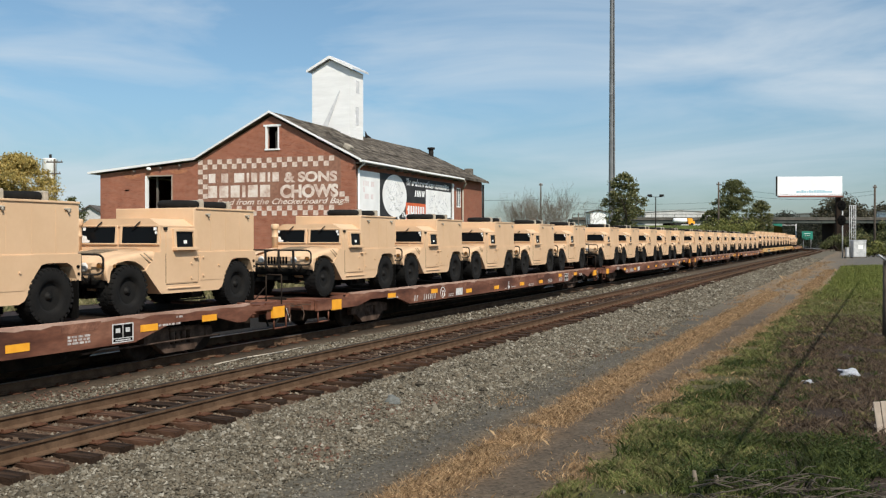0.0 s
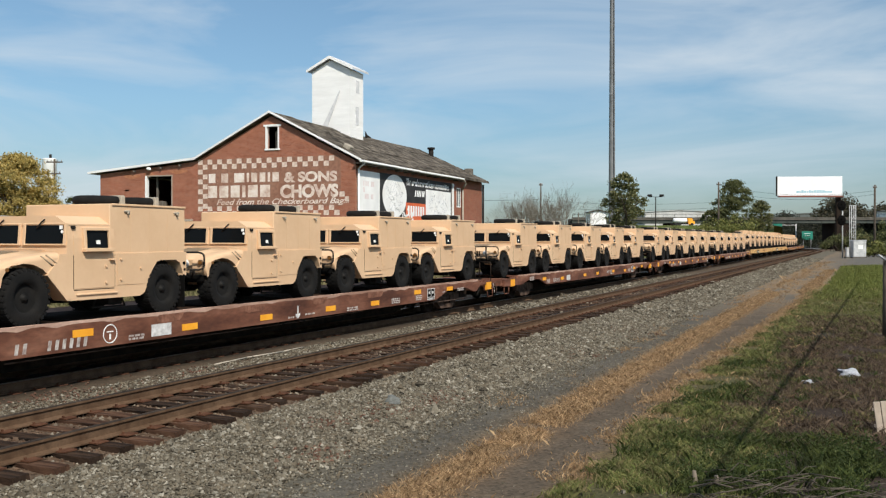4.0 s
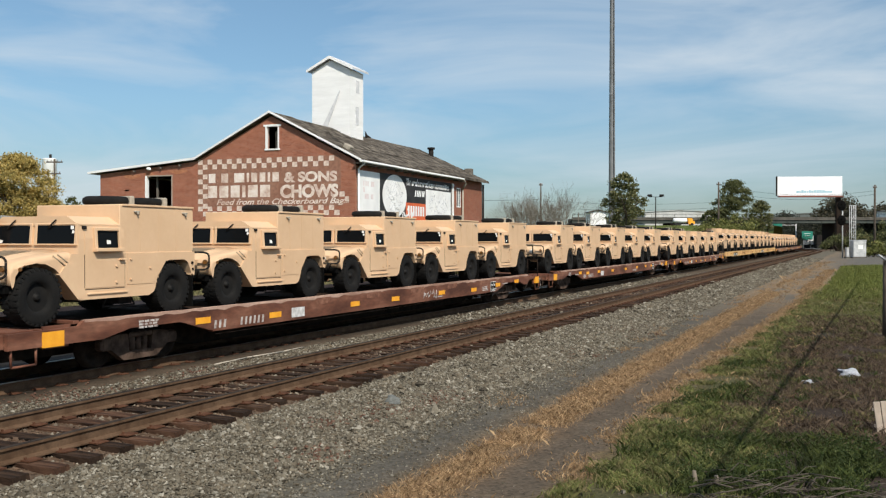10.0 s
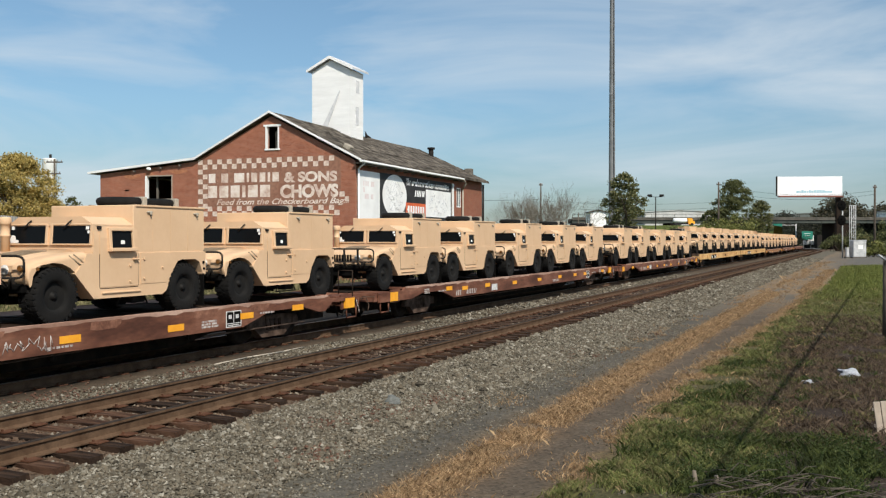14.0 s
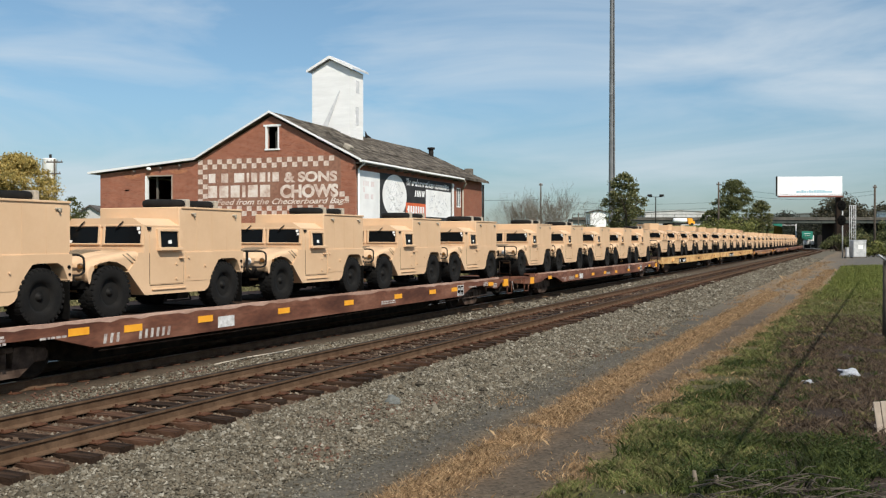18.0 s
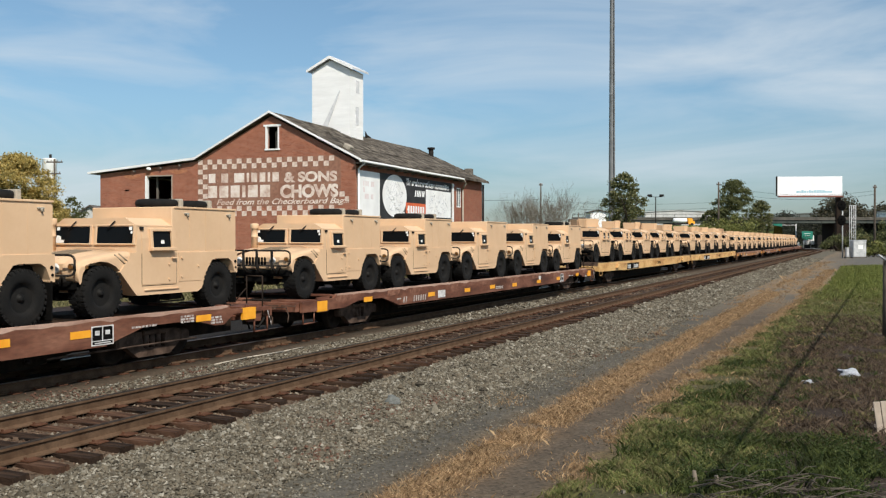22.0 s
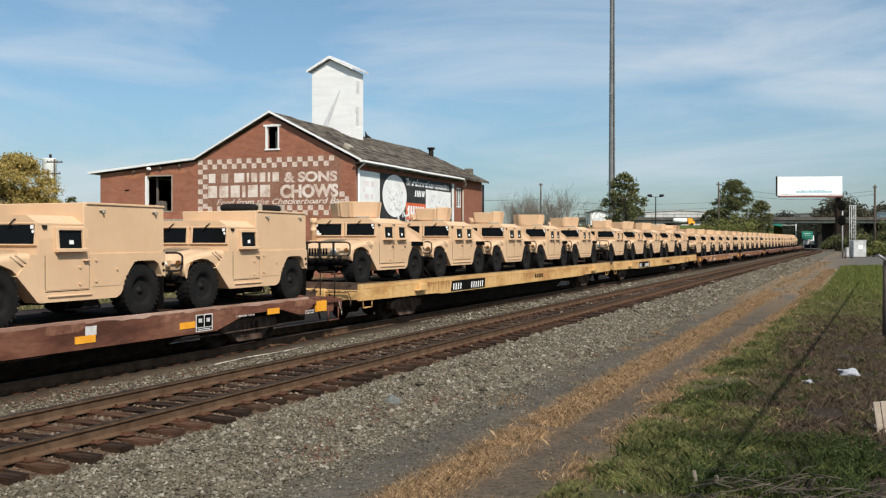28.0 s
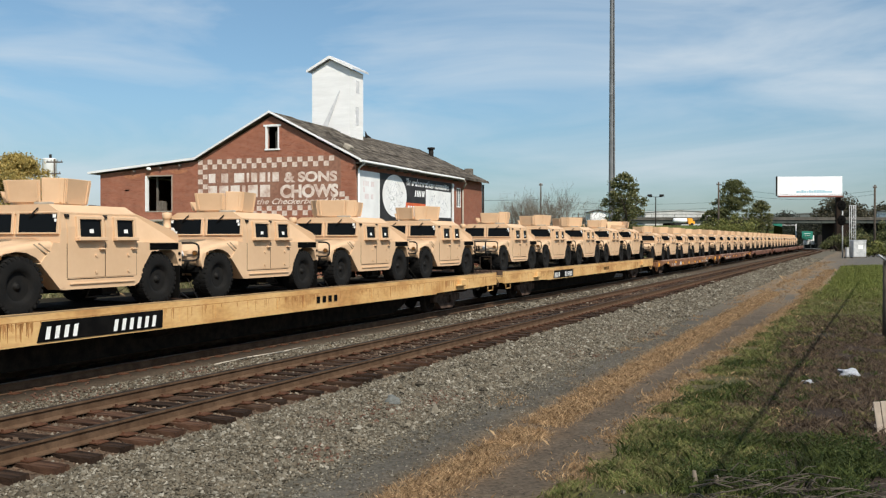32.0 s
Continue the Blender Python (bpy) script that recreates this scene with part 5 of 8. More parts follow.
BROWN = build_wagon(False, M_BROWN, M_DECK, "rust-brown flat wagon with orange reflector plates and dusty deck")
YELLOW = build_wagon(True, M_YELLOW, M_DECKY, "weathered yellow flat wagon with black name band")
BURNT = build_wagon(False, M_BURNT, M_DECK, "faded orange-brown flat wagon with dusty deck")
SHELTER, TURRET = build_truck(True), build_truck(False)
FAR_TRUCK = lite(TURRET, {"tyre_wheel", "windscreen_pane", "window_pane", "tail_hatch", "turret_ring", "brush_guard"})
FAR_WAGON = lite(BROWN, {"deck", "side_sill", "bogie", "centre_sill"})
used = set()


def placed(proto, a, z):
    ob = proto if proto not in used else copy_thing(proto, Matrix())
    used.add(proto)
    ob.matrix_basis = on_line(a, z)
    MOVING.append((ob, a, z))
    return ob


rnd = random.Random(11)
WAGONS = []
LOADS = ((2.94, 5.25), (2.92, 5.25), (2.97, 5.32), (2.75, 5.31), (2.49, 5.285), (2.53, 5.28), (2.65, 5.28))  # first truck and spacing on each wagon
UNEVEN = ((0, 0, 0, -0.08, -0.06), (-0.05, -0.18, -0.12, -0.07, -0.13), (-0.09, -0.2, -0.05, -0.18, -0.2), (0.13, -0.17, 0.14, 0.1, -0.03), (0.12, -0.01, 0.07, 0.07, 0.03))  # each truck stands a little off
for i in range(13):
    a = FRONT + PITCH * (i - 1) + (0, 0.05, -0.1, -0.08, 0.05, 0)[min(i, 5)]
    high = i in (5, 6)
    z = DECK + (HIGH if high else 0)
    wagon = placed(YELLOW if high else BURNT if i == 7 else FAR_WAGON if i > 8 else BROWN, a, z)
    WAGONS.append(wagon)
    for b in wagon.children:
        if b.name.startswith("bogie"):
            WHEELSETS.extend(c for c in b.children if c.name.startswith("wheelset"))
    for k in range(5):
        truck = placed(SHELTER if i < 5 else FAR_TRUCK if i > 7 else TURRET, a + LOADS[min(i, 6)][0] + LOADS[min(i, 6)][1] * k + (UNEVEN[i][k] if i < 5 else 0), z - 0.075)
        if (i, k) in ((4, 2), (4, 3)):  # these two carry nothing on the roof
            for c in [c for c in truck.children if c.name.startswith("spare_tyre")]:
                for d in list(c.children) + [c]:
                    bpy.data.objects.remove(d)
            truck["label"] = "desert tan army truck with bare boxy shelter roof"
        if i >= 5:
            turn = rnd.choice((0, 0, 0.5, -0.6, 2.6, 1.57, -1.57, 0.9))
            for c in truck.children:
                if c.name.startswith("turret_ring") and i <= 7:
                    c.matrix_basis = c.matrix_basis @ Matrix.Rotation(turn, 4, "Z")


# ---- markings on the brown wagons: y and top of each plate, primer patch, line of print ----
PLATES = (
    ((0.84, -0.14), (3.93, -0.14), (6.95, -0.2), (9.8, -0.28), (12.6, -0.28), (15.2, -0.28), (18.95, -0.28), (22.0, -0.21), (23.8, -0.16), (26.33, -0.15)),
    ((0.84, -0.14), (3.93, -0.14), (6.86, -0.16), (9.7, -0.29), (12.36, -0.30), (15.18, -0.29), (17.56, -0.30), (20.28, -0.13), (22.7, -0.14), (26.22, -0.14)),
    ((0.83, -0.14), (4.75, -0.20), (7.35, -0.27), (11.07, -0.25), (13.44, -0.25), (16.71, -0.24), (19.42, -0.28), (21.76, -0.21), (23.8, -0.16), (26.3, -0.14)),
    ((0.77, -0.12), (4.72, -0.13), (6.05, -0.18), (8.15, -0.17), (11.02, -0.20), (14.07, -0.20), (16.94, -0.19), (19.33, -0.18), (21.05, -0.19), (24.38, -0.15), (25.95, -0.10)),
    ((0.82, -0.14), (3.2, -0.17), (7.33, -0.25), (10.25, -0.26), (12.63, -0.26), (15.0, -0.29), (17.97, -0.28), (20.69, -0.26), (23.7, -0.18), (25.8, -0.13)),
)
PRIMED = (
    (9.1, 12.0, 14.7, 17.4, 20.1),
    (9.0, 11.78, 14.58, 17.39, 20.13, 21.85),
    (9.35, 11.97, 14.7, 17.42, 20.2, 22.1),
    (),
    (1.73, 4.6, 6.06, 9.0, 11.79, 14.71, 17.33, 20.08, 21.95, 24.85),
)
PRINT = (
    ((20.23, 20.76, -0.26, 3), (22.5, 23.18, -0.24, 1), (23.01, 23.2, -0.11, 1)),
    ((3.9, 4.6, -0.25, 1), (8.21, 8.63, -0.37, 2), (13.49, 13.72, -0.43, 1), (14.23, 14.66, -0.40, 1), (16.25, 16.87, -0.39, 2), (18.8, 19.33, -0.30, 3), (20.4, 20.83, -0.30, 3), (22.38, 22.57, -0.27, 1), (23.58, 24.13, -0.22, 2)),
    ((3.11, 3.65, -0.12, 3), (16.4, 17.0, -0.40, 1), (20.45, 20.99, -0.28, 3), (22.5, 23.1, -0.24, 1)),
    ((3.06, 3.46, -0.13, 3), (4.11, 4.68, -0.23, 1), (16.13, 17.0, -0.34, 2), (22.54, 23.26, -0.22, 1), (23.91, 24.31, -0.12, 3), (24.85, 25.25, -0.21, 3)),
    ((5.17, 5.46, -0.31, 1), (13.2, 13.99, -0.33, 2), (22.53, 23.2, -0.25, 1), (25.29, 25.7, -0.32, 2)),
)
NUMBER = ((5.6, 6.3), (5.64, 6.31), (5.34, 6.25), (5.53, 6.43), (5.59, 6.28))
DATA = (8.6, 8.82, 8.26, 8.8, 8.07)
STENCIL = (21.27, 21.22, 21.25, 21.53, 21.18)


def mark_wagon(wagon, k):
    """Reflector plates, primer, stencils and print on the sill that faces the near track."""
    rnd = random.Random(70 + k)
    sill = [c for c in wagon.children if c.name.startswith("side_sill") and c.data.vertices[0].co.x > 0][0]
    for y, z in PLATES[k]:
        end = y < 1 or y > 25.7
        bm = bmesh.new()
        box(bm, 1.404 if end else 1.452, 1.462, y, y + 0.47, z - (0.26 if end else 0.13), z)
        part("reflector_plate", bm, M_ORANGE, sill, "orange reflector plate")
    for y in PRIMED[k]:
        bm = bmesh.new()
        wd = rnd.uniform(0.68, 0.9)
        prism(bm, [(y, -0.075), (y + 0.05, -0.055), (y + wd, -0.05), (y + wd - 0.03, -0.13), (y + wd - 0.15, -0.20), (y + 0.15, -0.215), (y - 0.02, -0.19)], "x", 1.453, 1.4575)
        part("primer_patch", bm, M_PATCH, sill, "lighter rust-red primer patch")
    bm = bmesh.new()
    for y0, y1, z, rows in PRINT[k]:
        for r in range(rows):
            y = y0
            while y < y1 - 0.03:
                wd = rnd.uniform(0.04, 0.16)
                box(bm, 1.452, 1.456, y, min(y + wd, y1), z - 0.055 * r - 0.038, z - 0.055 * r)
                y += wd + 0.03
    tagged(part("small_print", bm, M_MARK, sill, "worn white lines of small print"), kind="stuff")
    # reporting mark and number as plain bars
    bm = bmesh.new()
    ya, yb = NUMBER[k]
    for y, n in ((ya, 3 if k in (2, 3) else 2), (yb, 6)):
        for q in range(n):
            prism(bm, [(y + 0.158 * q, -0.46), (y + 0.158 * q + 0.07, -0.46), (y + 0.158 * q + 0.10, -0.29), (y + 0.158 * q + 0.03, -0.29)], "x", 1.452, 1.456)
    tagged(part("reporting_mark", bm, M_MARK, sill, "worn white marking bars"), kind="stuff")
    bm = bmesh.new()
    box(bm, 1.452, 1.457, DATA[k], DATA[k] + 0.56, -0.455, -0.225)
    part("data_plate", bm, M_MARKW, sill, "faded white data plate")
    y = STENCIL[k]
    bm = bmesh.new()
    box(bm, 1.452, 1.4545, y, y + 0.54, -0.47, -0.15)
    st = part("data_stencil", bm, M_SHADE, sill, "black data stencil framed in white")
    bm = bmesh.new()
    for y0, y1, z0, z1 in ((0, 0.54, -0.485, -0.465), (0, 0.54, -0.155, -0.135), (0, 0.025, -0.465, -0.155), (0.515, 0.54, -0.465, -0.155), (0.26, 0.28, -0.40, -0.155), (0.025, 0.515, -0.41, -0.395), (0.09, 0.2, -0.30, -0.22), (0.34, 0.45, -0.30, -0.22), (0.08, 0.46, -0.45, -0.43)):
        box(bm, 1.4545, 1.458, y + y0, y + y1, z0, z1)
    tagged(part("stencil_lines", bm, M_MARKW, st, "white stencil lines"), kind="stuff")


M_MARKW = mat("faded_white_plate", [(0.45, 0.44, 0.43), (0.72, 0.71, 0.70)], 0.8, scale=7, fine=30, bump=0)
for i, wagon in enumerate(WAGONS):
    if i not in (5, 6) and i < 9:
        mark_wagon(wagon, i if i < 5 else i - 6)
# what sets single wagons apart: a ring and an arrow, a scrawl, a pale patch
bm = bmesh.new()
tube(bm, [(1.456, 7.74 + 0.165 * math.cos(q * math.pi / 12), -0.30 + 0.165 * math.sin(q * math.pi / 12)) for q in range(25)], 0.011, 4)
box(bm, 1.453, 1.457, 7.66, 7.82, -0.27, -0.25)
box(bm, 1.453, 1.457, 7.72, 7.76, -0.40, -0.30)
part("painted_ring", bm, M_PAPER, WAGONS[1], "white painted ring")
bm = bmesh.new()
prism(bm, [(13.88, -0.19), (13.92, -0.19), (13.92, -0.40), (13.99, -0.36), (13.99, -0.42), (13.92, -0.49), (13.86, -0.49), (13.80, -0.42), (13.80, -0.37), (13.87, -0.40)], "x", 1.453, 1.457)
part("painted_arrow", bm, M_MARKW, WAGONS[1], "white painted arrow")
bm = bmesh.new()
pen = random.Random(6)
last = (15.55, -0.42)
for q in range(34):
    step = (last[0] + pen.uniform(-0.06, 0.115), -0.46 + 0.28 * pen.random())
    cyl(bm, (1.457, *last), (1.457, *step), 0.007, seg=4)
    last = step
tagged(part("scrawl", bm, M_MARK, WAGONS[2], "scrawled white paint strokes"), kind="stuff")
bm = bmesh.new()
box(bm, 1.453, 1.457, 18.21, 18.47, -0.28, -0.12)
part("pale_patch", bm, M_MARKW, WAGONS[4], "pale grey-green paint patch")



def motions():
    for ob, a, z in MOVING:
        walk(ob, [(t, on_line(a - gone(t), z)) for t in range(33)])
    # lorries roll through the gap under the bridge, then stand hidden behind its pier
    for ob, depth, t0 in CAR_LANES:
        ends = [(0, -9.0)] + [(t0 - 1.5 + 0.5 * k, -6.5 + 2.3 * k) for k in range(7)] + [(32, 7.6)]
        walk(ob, [(t, road_pose(q, depth)) for t, q in ends])
    # the wheels roll: a turn of under 90 degrees from row to row
    steps = 192
    for ob in WHEELSETS:
        base = ob.matrix_basis.translation.copy()
        walk(ob, [(32 * q / steps, Matrix.Translation(base) @ Matrix.Rotation(gone(32 * q / steps) / 0.435, 4, "X")) for q in range(steps + 1)])
# ---- the brick feed mill ----
MILL = Matrix.Translation((-28.63, 50.79, -0.4)) @ Matrix.Rotation(radians(3.115), 4, "Z")


def brick_mat(name, axis, c1, c2, mortar):
    """Courses of red brick laid along x or y, soot and pale patches over them."""
    m = bpy.data.materials.new(name)
    m.use_nodes = True
    nt = m.node_tree
    L = nt.links.new
    b = nt.nodes["Principled BSDF"]
    b.inputs["Roughness"].default_value = 0.92
    b.inputs["Specular IOR Level"].default_value = 0.2
    tc = nt.nodes.new("ShaderNodeTexCoord")
    sx = nt.nodes.new("ShaderNodeSeparateXYZ")
    cx = nt.nodes.new("ShaderNodeCombineXYZ")
    L(tc.outputs["Object"], sx.inputs[0])
    L(sx.outputs[axis], cx.inputs["X"])
    L(sx.outputs["Z"], cx.inputs["Y"])
    br = nt.nodes.new("ShaderNodeTexBrick")
    br.inputs["Scale"].default_value = 1.0
    br.inputs["Brick Width"].default_value, br.inputs["Row Height"].default_value = 0.21, 0.075
    br.inputs["Mortar Size"].default_value = 0.008
    br.inputs["Color1"].default_value, br.inputs["Color2"].default_value, br.inputs["Mortar"].default_value = (*c1, 1), (*c2, 1), (*mortar, 1)
    L(cx.outputs[0], br.inputs["Vector"])
    nz = nt.nodes.new("ShaderNodeTexNoise")
    nz.inputs["Scale"].default_value, nz.inputs["Detail"].default_value, nz.inputs["Roughness"].default_value = 0.8, 7, 0.65
    L(tc.outputs["Object"], nz.inputs["Vector"])
    mx = nt.nodes.new("ShaderNodeMixRGB")
    mx.blend_type = "OVERLAY"
    mx.inputs[0].default_value = 0.42
    L(br.outputs["Color"], mx.inputs[1])
    L(nz.outputs["Fac"], mx.inputs[2])
    L(mx.outputs["Color"], b.inputs["Base Color"])
    bp = nt.nodes.new("ShaderNodeBump")
    bp.inputs["Strength"].default_value, bp.inputs["Distance"].default_value = 0.5, 0.008
    L(br.outputs["Fac"], bp.inputs["Height"])
    bp.invert = True
    L(bp.outputs["Normal"], b.inputs["Normal"])
    return m


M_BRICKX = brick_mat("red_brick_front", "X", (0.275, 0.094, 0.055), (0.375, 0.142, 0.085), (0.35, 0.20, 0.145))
# same brick darkened for the side walls: weaker light put into the colour
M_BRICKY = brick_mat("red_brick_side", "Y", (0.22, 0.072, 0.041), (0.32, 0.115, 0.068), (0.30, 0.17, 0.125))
M_PEEL = mat("peeling_white_paint", [(0.30, 0.27, 0.24), (0.62, 0.60, 0.57), (0.76, 0.75, 0.73)], 0.85, scale=2.5, fine=14, bump=0.2, fine_amount=0.6)
M_RAW = mat("raw_brick", [(0.33, 0.125, 0.06), (0.46, 0.20, 0.11)], 0.95, scale=4, fine=12, bump=0.3)
M_FADED = mat("faded_sign_paint", [(0.52, 0.36, 0.29), (0.72, 0.60, 0.52), (0.80, 0.71, 0.65)], 0.9, scale=0.9, fine=6, bump=0.05, fine_amount=0.5)
M_SIGNBG = mat("faded_sign_ground", [(0.25, 0.115, 0.075), (0.30, 0.155, 0.105)], 0.92, scale=0.7, fine=5, bump=0.05, fine_amount=0.5)
M_BOARDW = mat("white_sign_board", [(0.80, 0.80, 0.79), (0.91, 0.91, 0.90)], 0.6, scale=0.8, fine=8, bump=0.02, fine_amount=0.12)
M_BOARDK = mat("black_sign_board", [(0.018, 0.018, 0.02), (0.035, 0.034, 0.035)], 0.7, scale=1, fine=10, bump=0.02)
M_SIGNO = mat("orange_sign_board", [(0.62, 0.11, 0.035), (0.72, 0.15, 0.05)], 0.6, scale=1, fine=10, bump=0.0, fine_amount=0.15)
M_PINK = mat("faint_pink_print", [(0.76, 0.66, 0.65), (0.80, 0.72, 0.71)], 0.7, scale=2, fine=12, bump=0)
M_GREYP = mat("grey_print", [(0.52, 0.53, 0.55), (0.68, 0.68, 0.69)], 0.7, scale=2, fine=12, bump=0)
M_CLAP = mat("white_clapboard", [(0.82, 0.82, 0.81), (0.90, 0.90, 0.89)], 0.7, scale=0.8, fine=9, bump=0.05, fine_amount=0.2, stretch=(1, 1, 5))
M_SHINGLE = mat("old_shingle", [(0.040, 0.034, 0.027), (0.10, 0.084, 0.067), (0.18, 0.155, 0.126)], 0.97, spec=0.15, scale=1.6, fine=5, bump=0.3, per_object=0.12)


def words(text, size, x, z, y, material, parent, name="sign_lettering", shear=0.0, along_side=False, stretch=1.0, bold=0.0):
    """Painted words as a thin mesh standing on a wall; x is the left end as seen."""
    cu = bpy.data.curves.new(name, "FONT")
    cu.body, cu.size, cu.shear, cu.extrude, cu.offset = text, size, shear, 0.002, bold
    tmp = new(name, cu)
    bpy.context.view_layer.update()
    me = bpy.data.meshes.new_from_object(tmp.evaluated_get(bpy.context.evaluated_depsgraph_get()))
    bpy.data.objects.remove(tmp)
    bpy.data.curves.remove(cu)
    me.materials.clear()
    me.materials.append(material)
    ob = new(name, me)
    ob.parent = parent
    rot = Matrix.Rotation(math.pi / 2, 4, "X")
    if along_side:
        m = Matrix.Translation((y, x, z)) @ Matrix.Rotation(math.pi / 2, 4, "Z") @ rot
    else:
        m = Matrix.Translation((x, y, z)) @ rot
    ob.matrix_basis = m @ Matrix.Diagonal((stretch, 1, 1, 1))
    return ob


def build_mill():
    mill = new("feed_mill")
    mill.matrix_basis = MILL
    tagged(mill, "old red brick feed mill with painted sign and white tower", "building")
    T, LONG = 0.35, 24.3
    # front wall round its two openings: x < 0 runs along the front, y along the side
    bm = bmesh.new()
    dx0, dx1, dz0, dz1 = -15.72, -13.55, 4.55, 6.92
    ux0, ux1, uz0, uz1 = -6.30, -5.42, 8.42, 9.85
    pieces = [
        [(-19.5, 0), (dx0, 0), (dx0, 7.42), (-19.5, 7.12)],
        [(dx0, 0), (dx1, 0), (dx1, dz0), (dx0, dz0)],
        [(dx0, dz1), (dx1, dz1), (dx1, 7.58), (dx0, 7.42)],
        [(dx1, 0), (-11.65, 0), (-11.65, 7.78), (dx1, 7.58)],
        [(-11.65, 0), (ux0, 0), (ux0, 10.33), (-11.65, 7.78)],
        [(ux0, 0), (ux1, 0), (ux1, uz0), (ux0, uz0)],
        [(ux0, uz1), (ux1, uz1), (ux1, 10.22), (-5.95, 10.48), (ux0, 10.33)],
        [(ux1, 0), (0, 0), (0, 7.5), (ux1, 10.22)],
    ]
    for q in pieces:
        prism(bm, q, "y", 0, T)
    bmesh.ops.remove_doubles(bm, verts=bm.verts, dist=0.001)
    part("front_wall", bm, M_BRICKX, mill)
    bm = bmesh.new()
    # side wall with a narrow window near its far end
    for y0, y1, z0, z1 in ((T, 18.0, 0, 7.55), (18.0, 18.9, 0, 5.2), (18.0, 18.9, 6.75, 7.55), (18.9, LONG, 0, 7.55)):
        box(bm, -T, 0, y0, y1, z0, z1)
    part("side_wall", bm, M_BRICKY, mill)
    bm = bmesh.new()
    box(bm, -19.5, -19.5 + T, T, LONG, 0, 7.1)
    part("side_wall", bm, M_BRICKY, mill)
    bm = bmesh.new()
    prism(bm, [(-19.5 + T, 0), (-T, 0), (-T, 7.5), (-5.95, 10.4), (-11.65, 7.7), (-19.5 + T, 7.0)], "y", LONG - T, LONG)
    part("rear_wall", bm, M_BRICKX, mill)
    bm = bmesh.new()
    box(bm, -19.1, -0.36, 0.4, LONG - 0.4, 3.2, 3.3)
    part("loft_floor", bm, M_WOOD, mill)
    # corner pilaster strips
    for x0, x1 in ((-0.42, 0.03),):
        bm = bmesh.new()
        box(bm, x0, x1, -0.035, -0.003, 0, 7.4)
        part("corner_pilaster", bm, M_BRICKX, mill)
    # roof: two slopes and the lean-to, sagging along the ridge
    def slope(xa, za, xb, zb, y0, y1, name, n=12):
        bm = bmesh.new()
        rows = []
        for j in range(n + 1):
            y = y0 + (y1 - y0) * j / n
            sag = -0.10 * math.sin(math.pi * j / n) + 0.03 * math.sin(j * 2.1) - 0.22 * j / n
            rows.append([(xa + (xb - xa) * k / 6, y, za + (zb - za) * k / 6 + sag * (1 - k / 6)) for k in range(7)])
        up = [[bm.verts.new(p) for p in r] for r in rows]
        dn = [[bm.verts.new((p[0], p[1], p[2] - 0.14)) for p in r] for r in rows]
        for a, b, c, d in zip(up, up[1:], dn, dn[1:]):
            for i in range(6):
                bm.faces.new((a[i], a[i + 1], b[i + 1], b[i]))
                bm.faces.new((c[i], d[i], d[i + 1], c[i + 1]))
        for r, q in ((up[0], dn[0]), (up[-1], dn[-1])):
            for i in range(6):
                bm.faces.new((r[i], r[i + 1], q[i + 1], q[i]))
        for k in (0, 6):
            for j in range(n):
                bm.faces.new((up[j][k], up[j + 1][k], dn[j + 1][k], dn[j][k]))
        bmesh.ops.recalc_face_normals(bm, faces=bm.faces)
        return part(name, bm, M_SHINGLE, mill)
    east = slope(-5.95, 10.78, 0.5, 7.56, -0.22, LONG + 0.4, "roof_slope")
    slope(-5.95, 10.78, -11.6, 8.0, -0.22, LONG + 0.4, "roof_slope")
    slope(-11.6, 8.0, -20.3, 7.28, -0.22, LONG + 0.4, "lean_to_roof")
    # shingle courses as thin overlapping strips
    rs = random.Random(4)
    run = math.hypot(6.45, 3.22)
    for k in range(26):
        f = (k + 0.3) / 26.5
        y = -0.21
        while y < LONG + 0.2:
            ln = rs.uniform(2.0, 5.0)
            y1 = min(y + ln, LONG + 0.38)
            if rs.random() > 0.07:
                bm = bmesh.new()
                xa = -5.95 + 6.45 * f
                za = 10.78 - 3.22 * f
                jy = (y + y1) / 2 + 0.45
                sag = (-0.10 * math.sin(math.pi * jy / (LONG + 0.85)) - 0.22 * jy / (LONG + 0.85)) * (1 - f)
                m = Matrix.Translation((xa, 0, za + sag + 0.012 + rs.uniform(0, 0.01))) @ Matrix.Rotation(math.atan2(3.22, 6.45) - 0.03, 4, "Y")
                box(bm, 0, 0.27, y + 0.01, y1, 0, 0.018, m=m)
                part("shingle_course", bm, M_SHINGLE, east)
            y = y1
    # white verge boards along the gable, gutter along the eave
    def board(p, q, w, name="verge_board"):
        bm = bmesh.new()
        (xa, za), (xb, zb) = p, q
        prism(bm, [(xa, za), (xb, zb), (xb, zb - w), (xa, za - w)], "y", -0.30, -0.22)
        part(name, bm, M_WHITE, mill, "white painted verge board")
    board((0.5, 7.58), (-5.95, 10.82), 0.13)
    board((-5.95, 10.82), (-11.6, 8.03), 0.13)
    board((-11.6, 8.03), (-20.35, 7.30), 0.15)
    bm = bmesh.new()
    for y0, y1, dz in ((-0.45, 5, 0), (5, 9, -0.015), (9, 13.2, -0.03), (13.2, 18.1, -0.02)):
        prism(bm, [(0.50, 7.50 + dz), (0.64, 7.50 + dz), (0.66, 7.40 + dz), (0.60, 7.35 + dz), (0.50, 7.38 + dz)], "y", y0, y1)
    part("gutter", bm, M_WHITE, mill, "white sagging gutter")
    bm = bmesh.new()
    box(bm, 0.04, 0.5, -0.3, 19, 7.30, 7.34)
    for i in range(14):
        box(bm, 0.02, 0.5, 0.4 + 1.4 * i, 0.5 + 1.4 * i, 7.2, 7.30)
    part("eave_soffit", bm, M_WOOD, mill)
